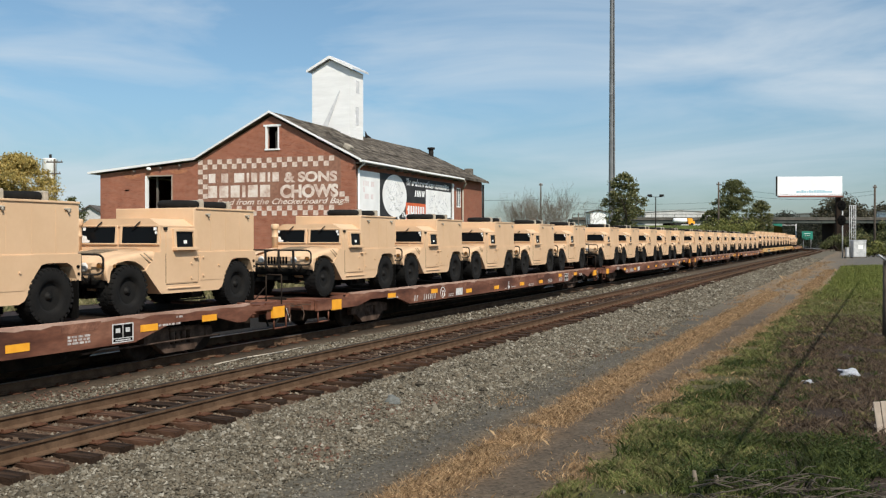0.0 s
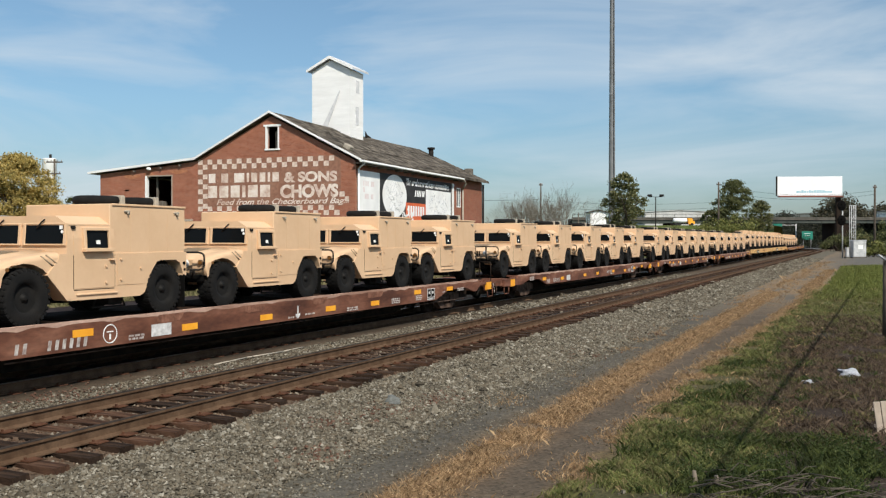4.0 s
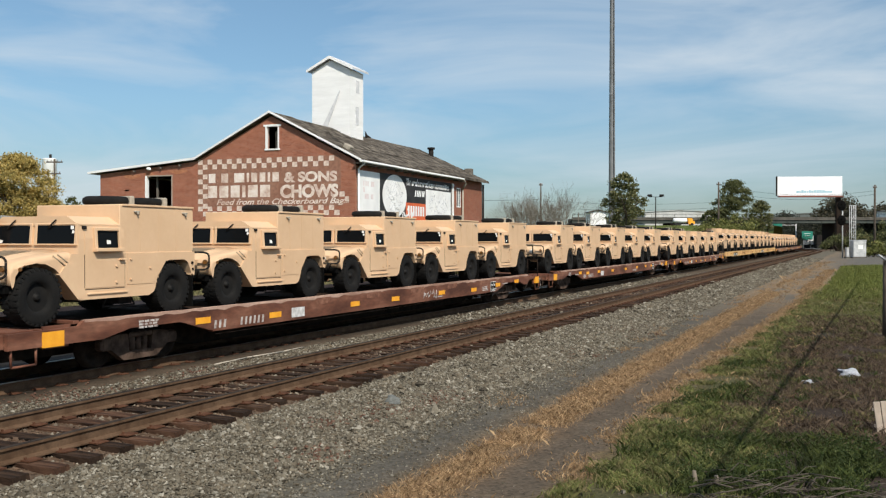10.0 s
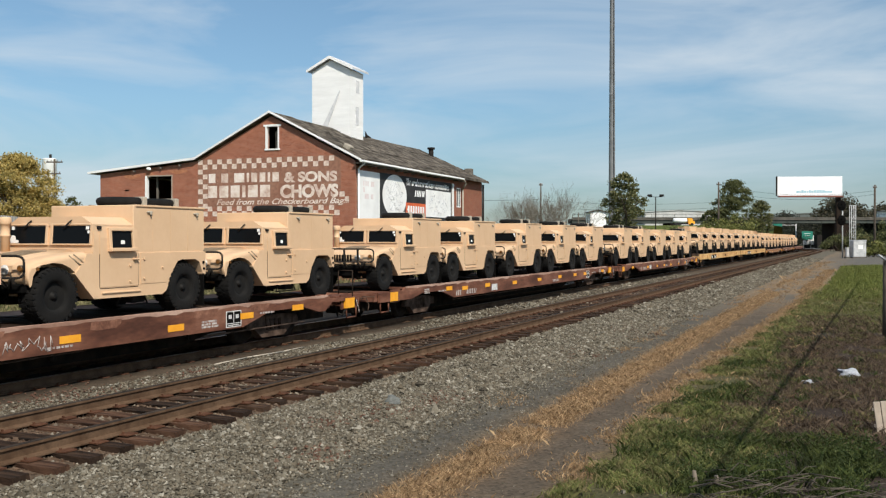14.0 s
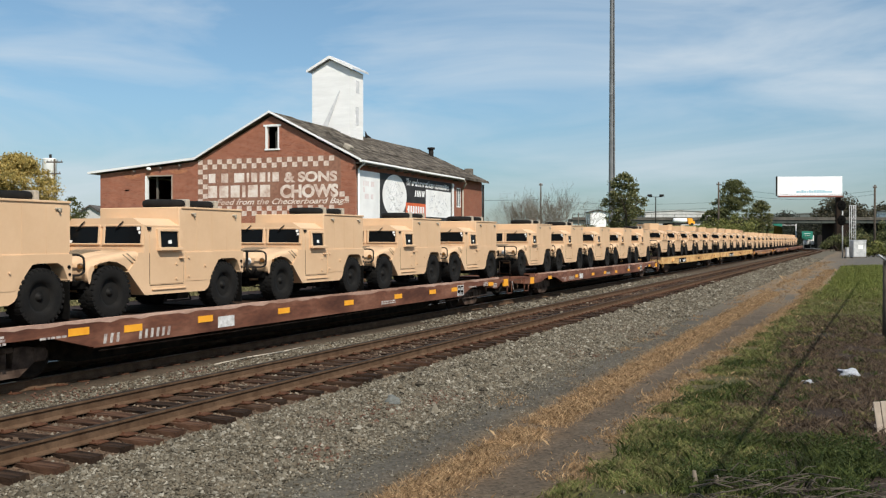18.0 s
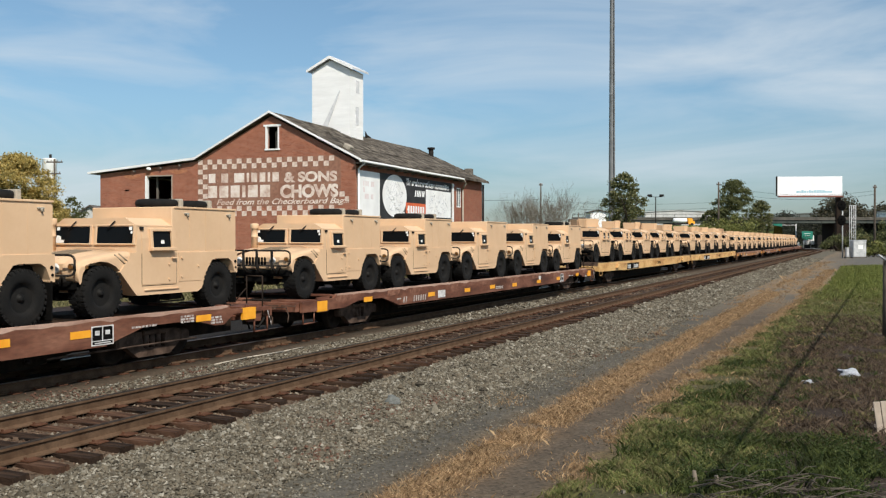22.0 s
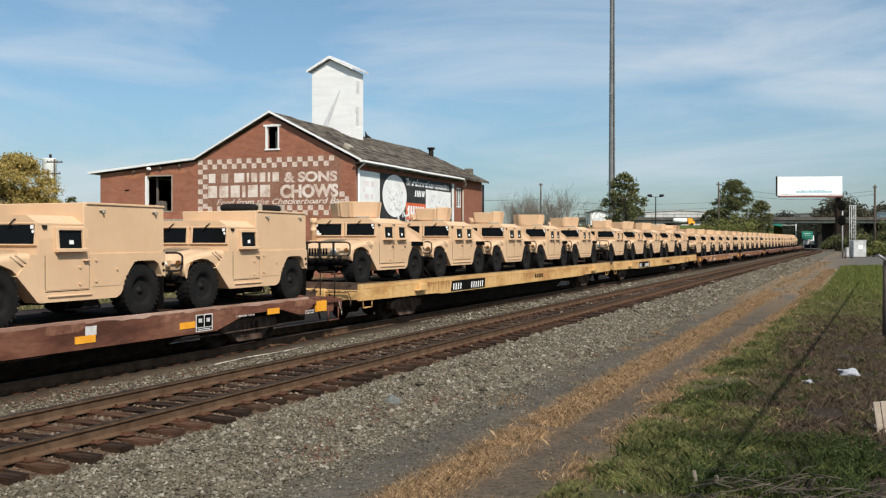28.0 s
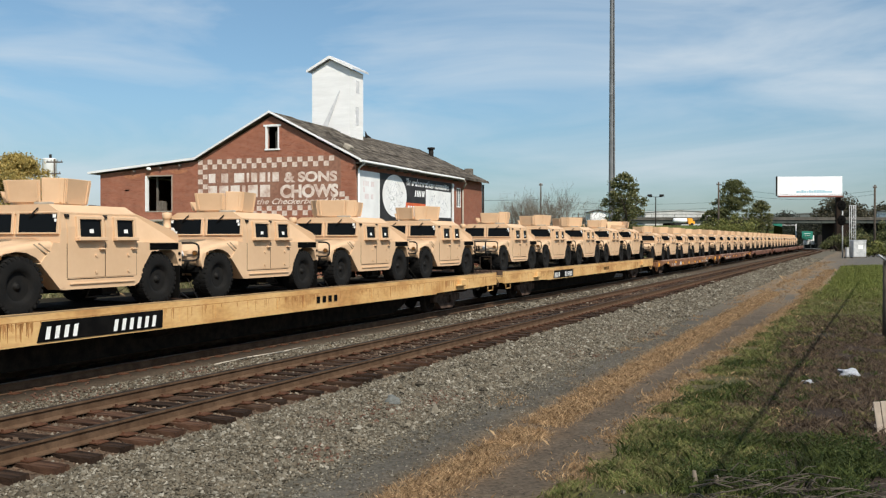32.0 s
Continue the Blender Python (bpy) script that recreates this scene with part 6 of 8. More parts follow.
    def pipe(pts, r, material, label):
        bm = bmesh.new()
        tube(bm, pts, r, 8)
        part("downpipe", bm, material, mill, label)
    pipe([(0.56, 0.2, 7.38), (0.12, 0.2, 7.0), (0.12, 0.2, 0.2)], 0.06, M_WHITE, "white downpipe")
    pipe([(0.56, 18.1, 7.4), (0.5, 18.8, 7.1), (0.14, 19.1, 6.7), (0.14, 19.1, 0.2)], 0.07, M_STRAP, "grey bent downpipe")
    pipe([(0.14, LONG - 0.1, 7.3), (0.14, LONG - 0.1, 0.2)], 0.09, M_DARK, "dark downpipe")
    bm = bmesh.new()
    box(bm, 0.02, 0.12, 16.85, 17.1, 0.2, 7.0)
    part("sign_post", bm, M_WHITE, mill, "white wooden post")
    # openings: reveals, frames, a dim interior
    bm = bmesh.new()
    for x0, x1, z0, z1 in ((dx0 - 0.02, dx0 + 0.13, dz0, dz1),):
        box(bm, x0, x1, -0.03, 0.2, z0, z1, 0.008)
    lw = part("loading_door_frame", bm, M_WHITE, mill, "peeling white frame of an open loading door")
    bm = bmesh.new()
    for x0, x1, z0, z1 in ((dx1 - 0.06, dx1 + 0.02, dz0, dz1), (dx0, dx1, dz1 - 0.05, dz1 + 0.02), (dx0, dx1, dz0 - 0.07, dz0)):
        box(bm, x0, x1, -0.02, 0.2, z0, z1, 0.008)
    part("loading_door_lintel", bm, M_STRAP, mill)
    bm = bmesh.new()
    box(bm, dx0 + 0.5, dx0 + 0.62, 0.5, 0.62, dz0, dz1)
    box(bm, dx0 + 0.2, dx0 + 0.8, 0.8, 1.3, dz0 - 0.1, dz0 + 0.7, 0.03)
    part("loft_clutter", bm, M_WOOD, mill)
    bm = bmesh.new()
    for x0, x1, z0, z1 in ((ux0 - 0.06, ux0 + 0.05, uz0, uz1), (ux1 - 0.04, ux1 + 0.05, uz0, uz1), (ux0 - 0.2, ux1 + 0.2, uz1 - 0.02, uz1 + 0.11), (ux0 - 0.12, ux1 + 0.12, uz0 - 0.1, uz0)):
        box(bm, x0, x1, -0.06, 0.15, z0, z1, 0.008)
    part("gable_window_frame", bm, M_WHITE, mill, "weathered white window frame with no glass")
    bm = bmesh.new()
    box(bm, -5.75, -5.62, 0.2, 0.26, uz0, uz1 - 0.3)
    part("broken_shutter", bm, M_WOOD, mill)
    bm = bmesh.new()
    for y0, y1, z0, z1 in ((18.0, 18.05, 5.2, 6.75), (18.85, 18.9, 5.2, 6.75), (18.05, 18.85, 6.65, 6.75), (18.05, 18.85, 5.2, 5.27), (18.43, 18.47, 5.27, 6.65)):
        box(bm, -0.1, 0.015, y0, y1, z0, z1, 0.006)
    sw = part("side_window_frame", bm, M_WHITE, mill)
    bm = bmesh.new()
    box(bm, -0.08, -0.05, 18.05, 18.85, 5.27, 6.65)
    part("window_pane", bm, M_GLASS, sw)
    # white lump hanging under the lean-to eave
    bm = bmesh.new()
    bmesh.ops.create_icosphere(bm, subdivisions=2, radius=0.15)
    for v in bm.verts:
        v.co = Vector((v.co.x * 1.3, v.co.y * 0.6, v.co.z * 0.8)) * (1 + 0.25 * noise.noise(v.co * 6))
    part("floodlight", bm, M_WHITE, mill, "white lump hanging under the eave", at=Matrix.Translation((-15.3, -0.2, 7.38)))
    # a peeling white loading hatch under a grey ledge, low on the front
    bm = bmesh.new()
    box(bm, -17.2, -11.9, -0.34, -0.004, 3.84, 3.98, 0.01)
    for x in (-16.8, -14.6, -12.3):
        prism(bm, [(-0.30, 3.84), (-0.004, 3.84), (-0.004, 3.5)], "x", x - 0.05, x + 0.05)
    part("dock_ledge", bm, M_STRAP, mill, "weathered grey ledge over the loading hatch")
    bm = bmesh.new()
    rs = random.Random(52)
    for q in range(8):
        x = -14.68 + 0.295 * q
        box(bm, x, x + 0.285, -0.05 - 0.012 * rs.random(), -0.004, 0.9 + 0.1 * rs.random(), 3.82)
    hatch = part("loading_hatch", bm, M_PEEL, mill, "peeling white plank hatch")
    bm = bmesh.new()
    box(bm, -14.1, -12.9, -0.075, -0.064, 2.35, 3.25, 0.005)
    part("hatch_panel", bm, M_GREYP, hatch, "grey sheet panel")
    # a broken vent hole, raw brick where plaster fell below the lean-to eave, a rotten eave plank
    bm = bmesh.new()
    prism(bm, [(-17.45, 6.02), (-17.05, 6.04), (-17.08, 5.93), (-17.42, 5.91)], "y", -0.006, -0.002)
    part("vent_hole", bm, M_SHADE, mill, "small dark vent hole in the brick")
    rs = random.Random(14)
    for x0, x1 in ((-17.6, -16.2), (-15.9, -15.1), (-13.9, -12.4)):
        bm = bmesh.new()
        z = 7.02 + 0.075 * (x0 + 17) * 0.9
        prism(bm, [(x0, z), (x1, z + 0.06), (x1 + 0.1, z - 0.12), ((x0 + x1) / 2, z - 0.26), (x0 + 0.2, z - 0.12)], "y", -0.007, -0.003)
        part("raw_brick_patch", bm, M_RAW, mill, "raw orange brick patch under the eave")
    for x in (-16.6, -14.4, -12.9):
        bm = bmesh.new()
        box(bm, x, x + 0.09, -0.20, 0.0, 7.16 + 0.08 * (x + 17), 7.28 + 0.08 * (x + 17))
        part("rafter_end", bm, M_WOOD, mill)
    # faded wall sign: ground, checks, words
    bm = bmesh.new()
    box(bm, -11.5, -1.0, -0.006, -0.002, 4.75, 7.86)
    ground = part("sign_ground", bm, M_SIGNBG, mill, "faded brown sign ground painted on brick")
    rs = random.Random(9)
    sq = 0.372
    cbm = bmesh.new()
    box(cbm, 0.006, sq - 0.006, -0.0035, 0, 0.005, 0.315)
    check_mesh = mesh_of("check", cbm, M_FADED)

    def check(x, z, fade=0.0):
        if rs.random() > fade:
            part("painted_check", check_mesh, None, ground, at=Matrix.Translation((x, -0.0065, z + rs.uniform(-0.01, 0.01))))
    cols = 28
    for c in range(cols):
        x = -11.5 + c * sq
        for r, z in ((0, 7.545), (1, 7.225)):
            if (c + r) % 2 == 0:
                check(x, z, 0.0 if c < 26 else 0.5)
        for r, z in ((0, 4.48), (1, 4.16)):
            if (c + r) % 2 == 0:
                check(x, z, 0.02 if c < 25 else 0.4)
    for r in range(8):
        z = 6.905 - r * 0.32
        check(-11.5 + (0 if r % 2 == 0 else sq), z)
        if r > 4:
            check(-1.1 + (0 if r % 2 else sq), z, 0.3)
    # name and brand words as plain blocks, the common words lettered
    def blocks(x0, x1, z0, z1, widths, label):
        total = sum(abs(w) for w in widths)
        x = x0
        for w in widths:
            wd = (x1 - x0) * abs(w) / total
            if w > 0:
                bm = bmesh.new()
                box(bm, x + 0.09, x + wd - 0.09, -0.012, -0.0065, z0, z1 - (0.45 if w == 0.2 else 0))
                part("sign_block", bm, M_FADED, ground, label)
            x += wd
    blocks(-10.75, -5.3, 6.33, 6.93, (0.8, 0.2, -0.12, 0.8, 0.2, -0.12, 1.1, 0.4, 0.7, 0.7, 0.4, 0.75), "plain cream blocks of a painted word")
    words("& SONS", 0.84, -5.0, 6.30, -0.0085, M_FADED, mill, stretch=1.30, bold=0.035)
    blocks(-10.8, -5.95, 5.36, 6.14, (0.9, 0.9, 0.9, 0.45, 0.95, 0.95), "plain cream blocks of a painted word")
    words("CHOWS", 1.06, -5.3, 5.33, -0.0085, M_FADED, mill, stretch=1.03, bold=0.05)
    words("Feed from the Checkerboard Bag...", 0.50, -10.1, 4.90, -0.0085, M_FADED, mill, shear=0.35, stretch=1.36, bold=0.008)
    # hoardings on the side wall
    def panel(name, y0, y1, z0, z1, material, label, x=0.05):
        bm = bmesh.new()
        box(bm, 0.02 if x < 0.06 else 0.06, x, y0, y1, z0, z1)
        return part(name, bm, material, mill, label)
    panel("white_hoarding", 0.42, 3.45, 3.4, 6.95, M_BOARDW, "white hoarding with faint pink print")
    panel("black_hoarding", 3.47, 16.75, 3.4, 7.0, M_BOARDK, "black advertising hoarding")
    bm = bmesh.new()
    for y, z, w in ((1.0, 6.0, 0.16), (1.3, 6.0, 0.16), (1.6, 6.0, 0.16), (2.1, 6.0, 0.5), (1.2, 5.2, 0.6), (2.1, 5.2, 0.35), (1.0, 5.6, 0.2)):
        box(bm, 0.052, 0.056, y, y + w, z, z + 0.32)
    part("faint_print", bm, M_PINK, mill, "faint pink bars")
    bm = bmesh.new()
    lathe(bm, [(0.052, 1.0), (0.06, 1.0)], 40, "x")
    for v in bm.verts:
        v.co = Vector((v.co.x, 5.85 + v.co.y * 2.0, 5.57 + v.co.z * 1.42))
    part("round_panel", bm, M_BOARDW, mill, "white oval panel on the hoarding")
    pen = random.Random(21)

    def scribble(x, cy, cz, ry, rz, n):
        bm = bmesh.new()
        for i in range(n):
            a, r = pen.uniform(0, 6.28), pen.random() ** 0.6
            y, z = cy + ry * r * math.cos(a), cz + rz * r * math.sin(a)
            dy, dz = pen.uniform(-0.25, 0.25), pen.uniform(-0.2, 0.2)
            cyl(bm, (x, y - dy, z - dz), (x, y + dy, z + dz), 0.018, seg=4)
        return bm
    bm = scribble(0.058, 5.85, 5.5, 1.45, 1.0, 75)
    part("round_panel_print", bm, M_GREYP, mill, "faint grey plain shapes")
    panel("white_panel", 11.35, 16.5, 4.3, 6.28, M_BOARDW, "white panel on the hoarding", 0.07)
    bm = scribble(0.068, 13.9, 5.3, 2.1, 0.8, 90)
    part("white_panel_print", bm, M_GREYP, mill, "faint grey plain shapes")
    panel("orange_panel", 7.7, 11.3, 4.0, 5.2, M_SIGNO, "orange panel with white bars", 0.08)
    bm = bmesh.new()
    for i in range(7):
        box(bm, 0.082, 0.086, 8.0 + 0.45 * i, 8.3 + 0.45 * i, 4.3, 5.0)
    part("orange_panel_bars", bm, M_BOARDW, mill, "white bars")
    bm = bmesh.new()
    rs2 = random.Random(8)
    for i in range(46):
        y, z = rs2.uniform(6.0, 9.0), 3.45 + 1.3 * rs2.random() ** 1.6
        box(bm, 0.088, 0.091, y, y + rs2.uniform(0.1, 0.3), z, z + rs2.uniform(0.08, 0.3))
    part("splashed_paint", bm, M_BOARDW, mill, "ragged white paint marks")
    words("The area's newest home communities", 0.66, 7.75, 6.42, 0.054, M_BOARDW, mill, shear=0.15, along_side=True, stretch=0.82, bold=0.02)
    bm = bmesh.new()
    for y in (9.3, 9.65, 9.95, 10.25, 10.6, 10.85):
        prism(bm, [(y, 5.68), (y + 0.2, 5.68), (y + 0.32, 6.12), (y + 0.12, 6.12)], "x", 0.052, 0.056)
    part("script_bars", bm, M_BOARDW, mill, "white bars")
    # roof tower
    bm = bmesh.new()
    cx, w, y0, d = -5.95, 1.52, 8.1, 2.15
    prism(bm, [(cx - w, 9.6), (cx + w, 8.9), (cx + w, 14.72), (cx, 15.5), (cx - w, 14.72)], "y", y0, y0 + d)
    tower = part("roof_tower", bm, M_CLAP, mill, "white clapboard roof tower")
    mesh_board = bmesh.new()
    box(mesh_board, 0, 2 * w + 0.02, -0.010, 0, 0, 0.015)
    fb = mesh_of("clapboard", mesh_board, M_CLAP)
    z = 9.9
    while z < 14.3:
        part("clapboard", fb, None, tower, at=Matrix.Translation((cx - w - 0.01, y0, z)) @ Matrix.Rotation(0.0, 4, "X"))
        z += 0.2
    sb = bmesh.new()
    box(sb, 0, 0.010, 0, d, 0, 0.015)
    sb = mesh_of("clapboard", sb, M_CLAP)
    z = 9.3
    while z < 14.3:
        part("clapboard", sb, None, tower, at=Matrix.Translation((cx + w, y0, z)))
        z += 0.2
    for s in (-1, 1):
        bm = bmesh.new()
        prism(bm, [(cx, 15.78), (cx + s * (w + 0.32), 14.86), (cx + s * (w + 0.32), 14.72), (cx, 15.62)], "y", y0 - 0.25, y0 + d + 0.25)
        part("tower_roof", bm, M_GREYP, tower, "pale grey tower roof")
        bm = bmesh.new()
        prism(bm, [(cx, 15.76), (cx + s * (w + 0.32), 14.84), (cx + s * (w + 0.32), 14.66), (cx, 15.56)], "y", y0 - 0.30, y0 - 0.252)
        part("tower_verge", bm, M_WHITE, tower)
    for z0, z1, y in ((13.2, 14.1, y0 + 1.2), (10.9, 12.2, y0 + 1.1)):
        bm = bmesh.new()
        box(bm, cx + w, cx + w + 0.03, y - 0.25, y + 0.25, z0, z1)
        box(bm, cx + w + 0.03, cx + w + 0.05, y - 0.03, y + 0.03, z0, z1)
        part("louvre", bm, M_GREYP, tower, "grey louvred vent")
    # a loose plank leans across the tower's front
    bm = bmesh.new()
    m = Matrix.Translation((cx - 0.5, y0 - 0.1, 10.6)) @ Matrix.Rotation(0.43, 4, "Y")
    prism(bm, [(-0.2, 0.0), (0.2, 0.0), (0.07, 2.9), (0.0, 2.95)], "y", 0, 0.06)
    for v in bm.verts:
        v.co = m @ v.co
    part("leaning_plank", bm, M_GREYP, tower, "loose grey plank")
    # chimneys and flue, broken sheet on the roof
    bm = bmesh.new()
    cyl(bm, (-4.4, 23.6, 9.6), (-4.4, 23.6, 10.42), 0.22, seg=10)
    cyl(bm, (-4.4, 23.6, 10.42), (-4.4, 23.6, 10.58), 0.33, seg=10)
    part("flue", bm, M_DARK, mill)
    bm = bmesh.new()
    box(bm, -1.2, -0.6, 23.2, 23.8, 7.6, 8.65, 0.02)
    part("chimney", bm, M_WOOD, mill)
    bm = bmesh.new()
    box(bm, -0.25, 0.25, -0.3, 0.3, 0, 0.3, 0.05)
    part("roof_rubble", bm, M_STRAP, mill, "pale rubble on the roof", at=Matrix.Translation((-0.9, 0.7, 8.28)) @ Matrix.Rotation(0.5, 4, "Y"))
    bm = bmesh.new()
    prism(bm, [(0, 0), (0.5, 0.0), (0.15, 0.25), (0.0, 0.5)], "y", 0, 0.04)
    part("lifted_sheet", bm, M_DARK, mill, at=Matrix.Translation((-4.4, 10.5, 10.1)))
    return mill


build_mill()
# ---- trees and distance ----
M_BARK = mat("bark", [(0.05, 0.04, 0.03), (0.11, 0.09, 0.07)], 0.95, scale=4, fine=30, bump=0.5, stretch=(3, 3, 0.6))
M_TWIG = mat("bare_twigs", [(0.13, 0.105, 0.08), (0.20, 0.165, 0.13)], 0.95, scale=4, fine=30, bump=0)
L_GREEN = leaf_mat("autumn_green_leaves", [(0.07, 0.083, 0.035), (0.15, 0.157, 0.064), (0.25, 0.235, 0.11)])
L_DARK = leaf_mat("dark_leaves", [(0.062, 0.076, 0.031), (0.122, 0.134, 0.052), (0.20, 0.195, 0.082)])
L_YELLOW = leaf_mat("yellowing_leaves", [(0.24, 0.205, 0.065), (0.46, 0.35, 0.11), (0.66, 0.50, 0.19)])
L_LIGHT = leaf_mat("light_shrub_leaves", [(0.11, 0.13, 0.04), (0.20, 0.212, 0.062), (0.31, 0.29, 0.10)])
L_HILL = leaf_mat("autumn_hillside_leaves", [(0.048, 0.049, 0.030), (0.082, 0.076, 0.046), (0.125, 0.107, 0.066)])
L_MID = leaf_mat("hillside_leaves", [(0.034, 0.040, 0.030), (0.055, 0.060, 0.044), (0.085, 0.082, 0.058)])
# darker leaf copy: shade under the bridge put into its colour
L_UNDER = leaf_mat("shaded_wood_leaves", [(0.02, 0.026, 0.018), (0.04, 0.048, 0.03), (0.065, 0.07, 0.045)])
# greyed and paled: distance haze put into the leaf colour
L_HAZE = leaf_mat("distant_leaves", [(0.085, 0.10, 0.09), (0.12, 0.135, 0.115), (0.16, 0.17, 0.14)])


def leaf_cloud(clumps, per, size, seed):
    """Leaves as small turned quads, gathered round clump centres (x, y, z, radius)."""
    rng = np.random.default_rng(seed)
    out = []
    for cx, cy, cz, r in clumps:
        n = int(per * 0.8 * r ** 1.6)
        d = rng.normal(0, 1, (n, 3))
        d /= np.linalg.norm(d, axis=1)[:, None]
        p = np.array([cx, cy, cz]) + d * (r * np.minimum(np.abs(rng.normal(0, 0.8, n)), 1.35))[:, None] * np.array([1.1, 1.1, 0.75])
        a = rng.normal(0, 1, (n, 3))
        a /= np.linalg.norm(a, axis=1)[:, None]
        b = np.cross(a, rng.normal(0, 1, (n, 3)))
        b /= np.linalg.norm(b, axis=1)[:, None]
        s = (size * rng.uniform(0.5, 1.3, n))[:, None]
        out.append(np.stack([p - a * s, p - b * s * 0.6, p + a * s, p + b * s * 0.6], 1).reshape(-1, 3))
    return np.concatenate(out)


def leaf_mesh(name, clumps, per, size, seed, material):
    v = leaf_cloud(clumps, per, size, seed)
    me = bpy.data.meshes.new(name)
    me.from_pydata(v.tolist(), [], [(i, i + 1, i + 2, i + 3) for i in range(0, len(v), 4)])
    me.materials.append(material)
    return me


def limbs(bm, p, d, length, r, depth, rnd, tips, spread=0.55):
    """A tapering limb that forks."""
    q = p + d * length
    cyl(bm, p, q, r, r * 0.65, seg=6 if r > 0.05 else 4, caps=False)
    if depth == 0:
        tips.append(q)
        return
    for k in range(rnd.choice((2, 3))):
        e = (d + Vector((rnd.uniform(-1, 1), rnd.uniform(-1, 1), rnd.uniform(-0.35, 0.6))) * spread).normalized()
        limbs(bm, q - d * length * 0.1 * k, e, length * rnd.uniform(0.6, 0.82), r * 0.62, depth - 1, rnd, tips, spread)


def tree(x, y, height, spread, seed, leaves, label, low=0.3, per=260, size=0.16, clump=0.26, z=-0.4):
    size, per = size * 0.85, per * 1.25
    t = tagged(new("tree"), label, "tree")
    t.matrix_basis = Matrix.Translation((x, y, z))
    rnd = random.Random(seed)
    bm = bmesh.new()
    tips = []
    limbs(bm, Vector((0, 0, 0)), Vector((0.03, 0.02, 1)).normalized(), height * low, 0.022 * height, 3, rnd, tips, 0.6)
    part("trunk", bm, M_BARK, t)
    cl = []
    mid = height * (1 + low) / 2
    half = height * (1 - low) / 2
    for i in range(170):
        a, h = rnd.uniform(0, 6.283), rnd.uniform(-1, 1)
        w = math.sqrt(max(0.05, 1 - abs(h) ** 2.2)) * (1 - 0.18 * h)
        rr = rnd.random() ** 0.5 * w
        r = spread * clump * 0.47 * rnd.uniform(0.5, 1.5)
        cl.append((spread * 0.88 * rr * math.cos(a), spread * 0.88 * rr * math.sin(a), mid + h * (half - r * 0.8), r))
    part("crown", leaf_mesh("crown", cl, per, size, seed, leaves), None, t)
    return t


def bare_tree(x, y, height, spread, seed, label):
    t = tagged(new("bare_tree"), label, "tree")
    t.matrix_basis = Matrix.Translation((x, y, -0.4))
    rnd = random.Random(seed)
    for k in range(10):
        bm = bmesh.new()
        tips = []
        d = Vector((rnd.uniform(-0.6, 0.6), rnd.uniform(-0.4, 0.4), 1)).normalized()
        limbs(bm, Vector((rnd.uniform(-0.6, 0.6) * spread, rnd.uniform(-0.4, 0.4) * spread, 0)), d, height * 0.235, 0.055, 6, rnd, tips, 0.36)
        part("stem", bm, M_TWIG, t)
    return t


def shrub(x, y, height, width, seed, leaves, label, per=300, size=0.14, z=-0.4):
    rnd = random.Random(seed)
    t = tagged(new("shrub"), label, "shrub")
    t.matrix_basis = Matrix.Translation((x, y, z))
    bm = bmesh.new()
    for k in range(5):
        cyl(bm, (rnd.uniform(-0.3, 0.3) * width, rnd.uniform(-0.2, 0.2) * width, 0), (rnd.uniform(-0.4, 0.4) * width, rnd.uniform(-0.3, 0.3) * width, height * 0.7), 0.06, 0.02, seg=5)
    part("stems", bm, M_BARK, t)
    cl = []
    for i in range(46):
        px, py = rnd.uniform(-0.5, 0.5) * width, rnd.uniform(-0.35, 0.35) * width
        top = height * (1 - (2 * px / width) ** 2 * 0.6) * rnd.uniform(0.6, 0.92)
        cl.append((px, py, max(0.3, top * rnd.uniform(0.4, 1.0)), height * 0.15 * rnd.uniform(0.7, 1.3)))
    part("foliage", leaf_mesh("foliage", cl, per, size, seed, leaves), None, t)
    return t


tree(-69.7, 62.0, 10.5, 3.7, 41, L_YELLOW, "broad tree with yellowing autumn leaves behind a shed", 0.28, 800, 0.115, 0.30)
tree(-67.0, 63.2, 6.4, 2.2, 42, L_YELLOW, "small tree with yellow-green autumn leaves", 0.3, 800, 0.105, 0.34)
tree(-72.9, 71.6, 7.0, 1.75, 43, L_DARK, "dark ragged evergreen tree beside the mill", 0.2, 300, 0.12, 0.26)
tree(-29.2, 123.8, 11.6, 3.0, 44, L_GREEN, "green tree with thinning crown beside a tall mast", 0.32, 300, 0.17, 0.30)
tree(-22.3, 181.7, 13.9, 4.2, 45, L_DARK, "dark green tree with ragged top", 0.22, 420, 0.17, 0.30)
tree(-26.2, 180.0, 8.2, 2.4, 46, L_DARK, "dark small tree at the field edge", 0.2, 420, 0.17, 0.34)
tree(-17.8, 183.8, 10.0, 2.6, 47, L_GREEN, "thin green tree beside the bridge", 0.25, 340, 0.17, 0.30)
bare_tree(-42.0, 123.6, 13.0, 5.5, 51, "bare grey shrub-like tree with many twigs")
bare_tree(-40.2, 124.6, 11.5, 4.6, 53, "bare grey shrub-like tree with many twigs")
bare_tree(-44.2, 125.6, 10.5, 3.8, 54, "bare grey shrub-like tree with many twigs")
bare_tree(-38.2, 125.4, 12.0, 4.0, 52, "bare grey shrub-like tree with many twigs")
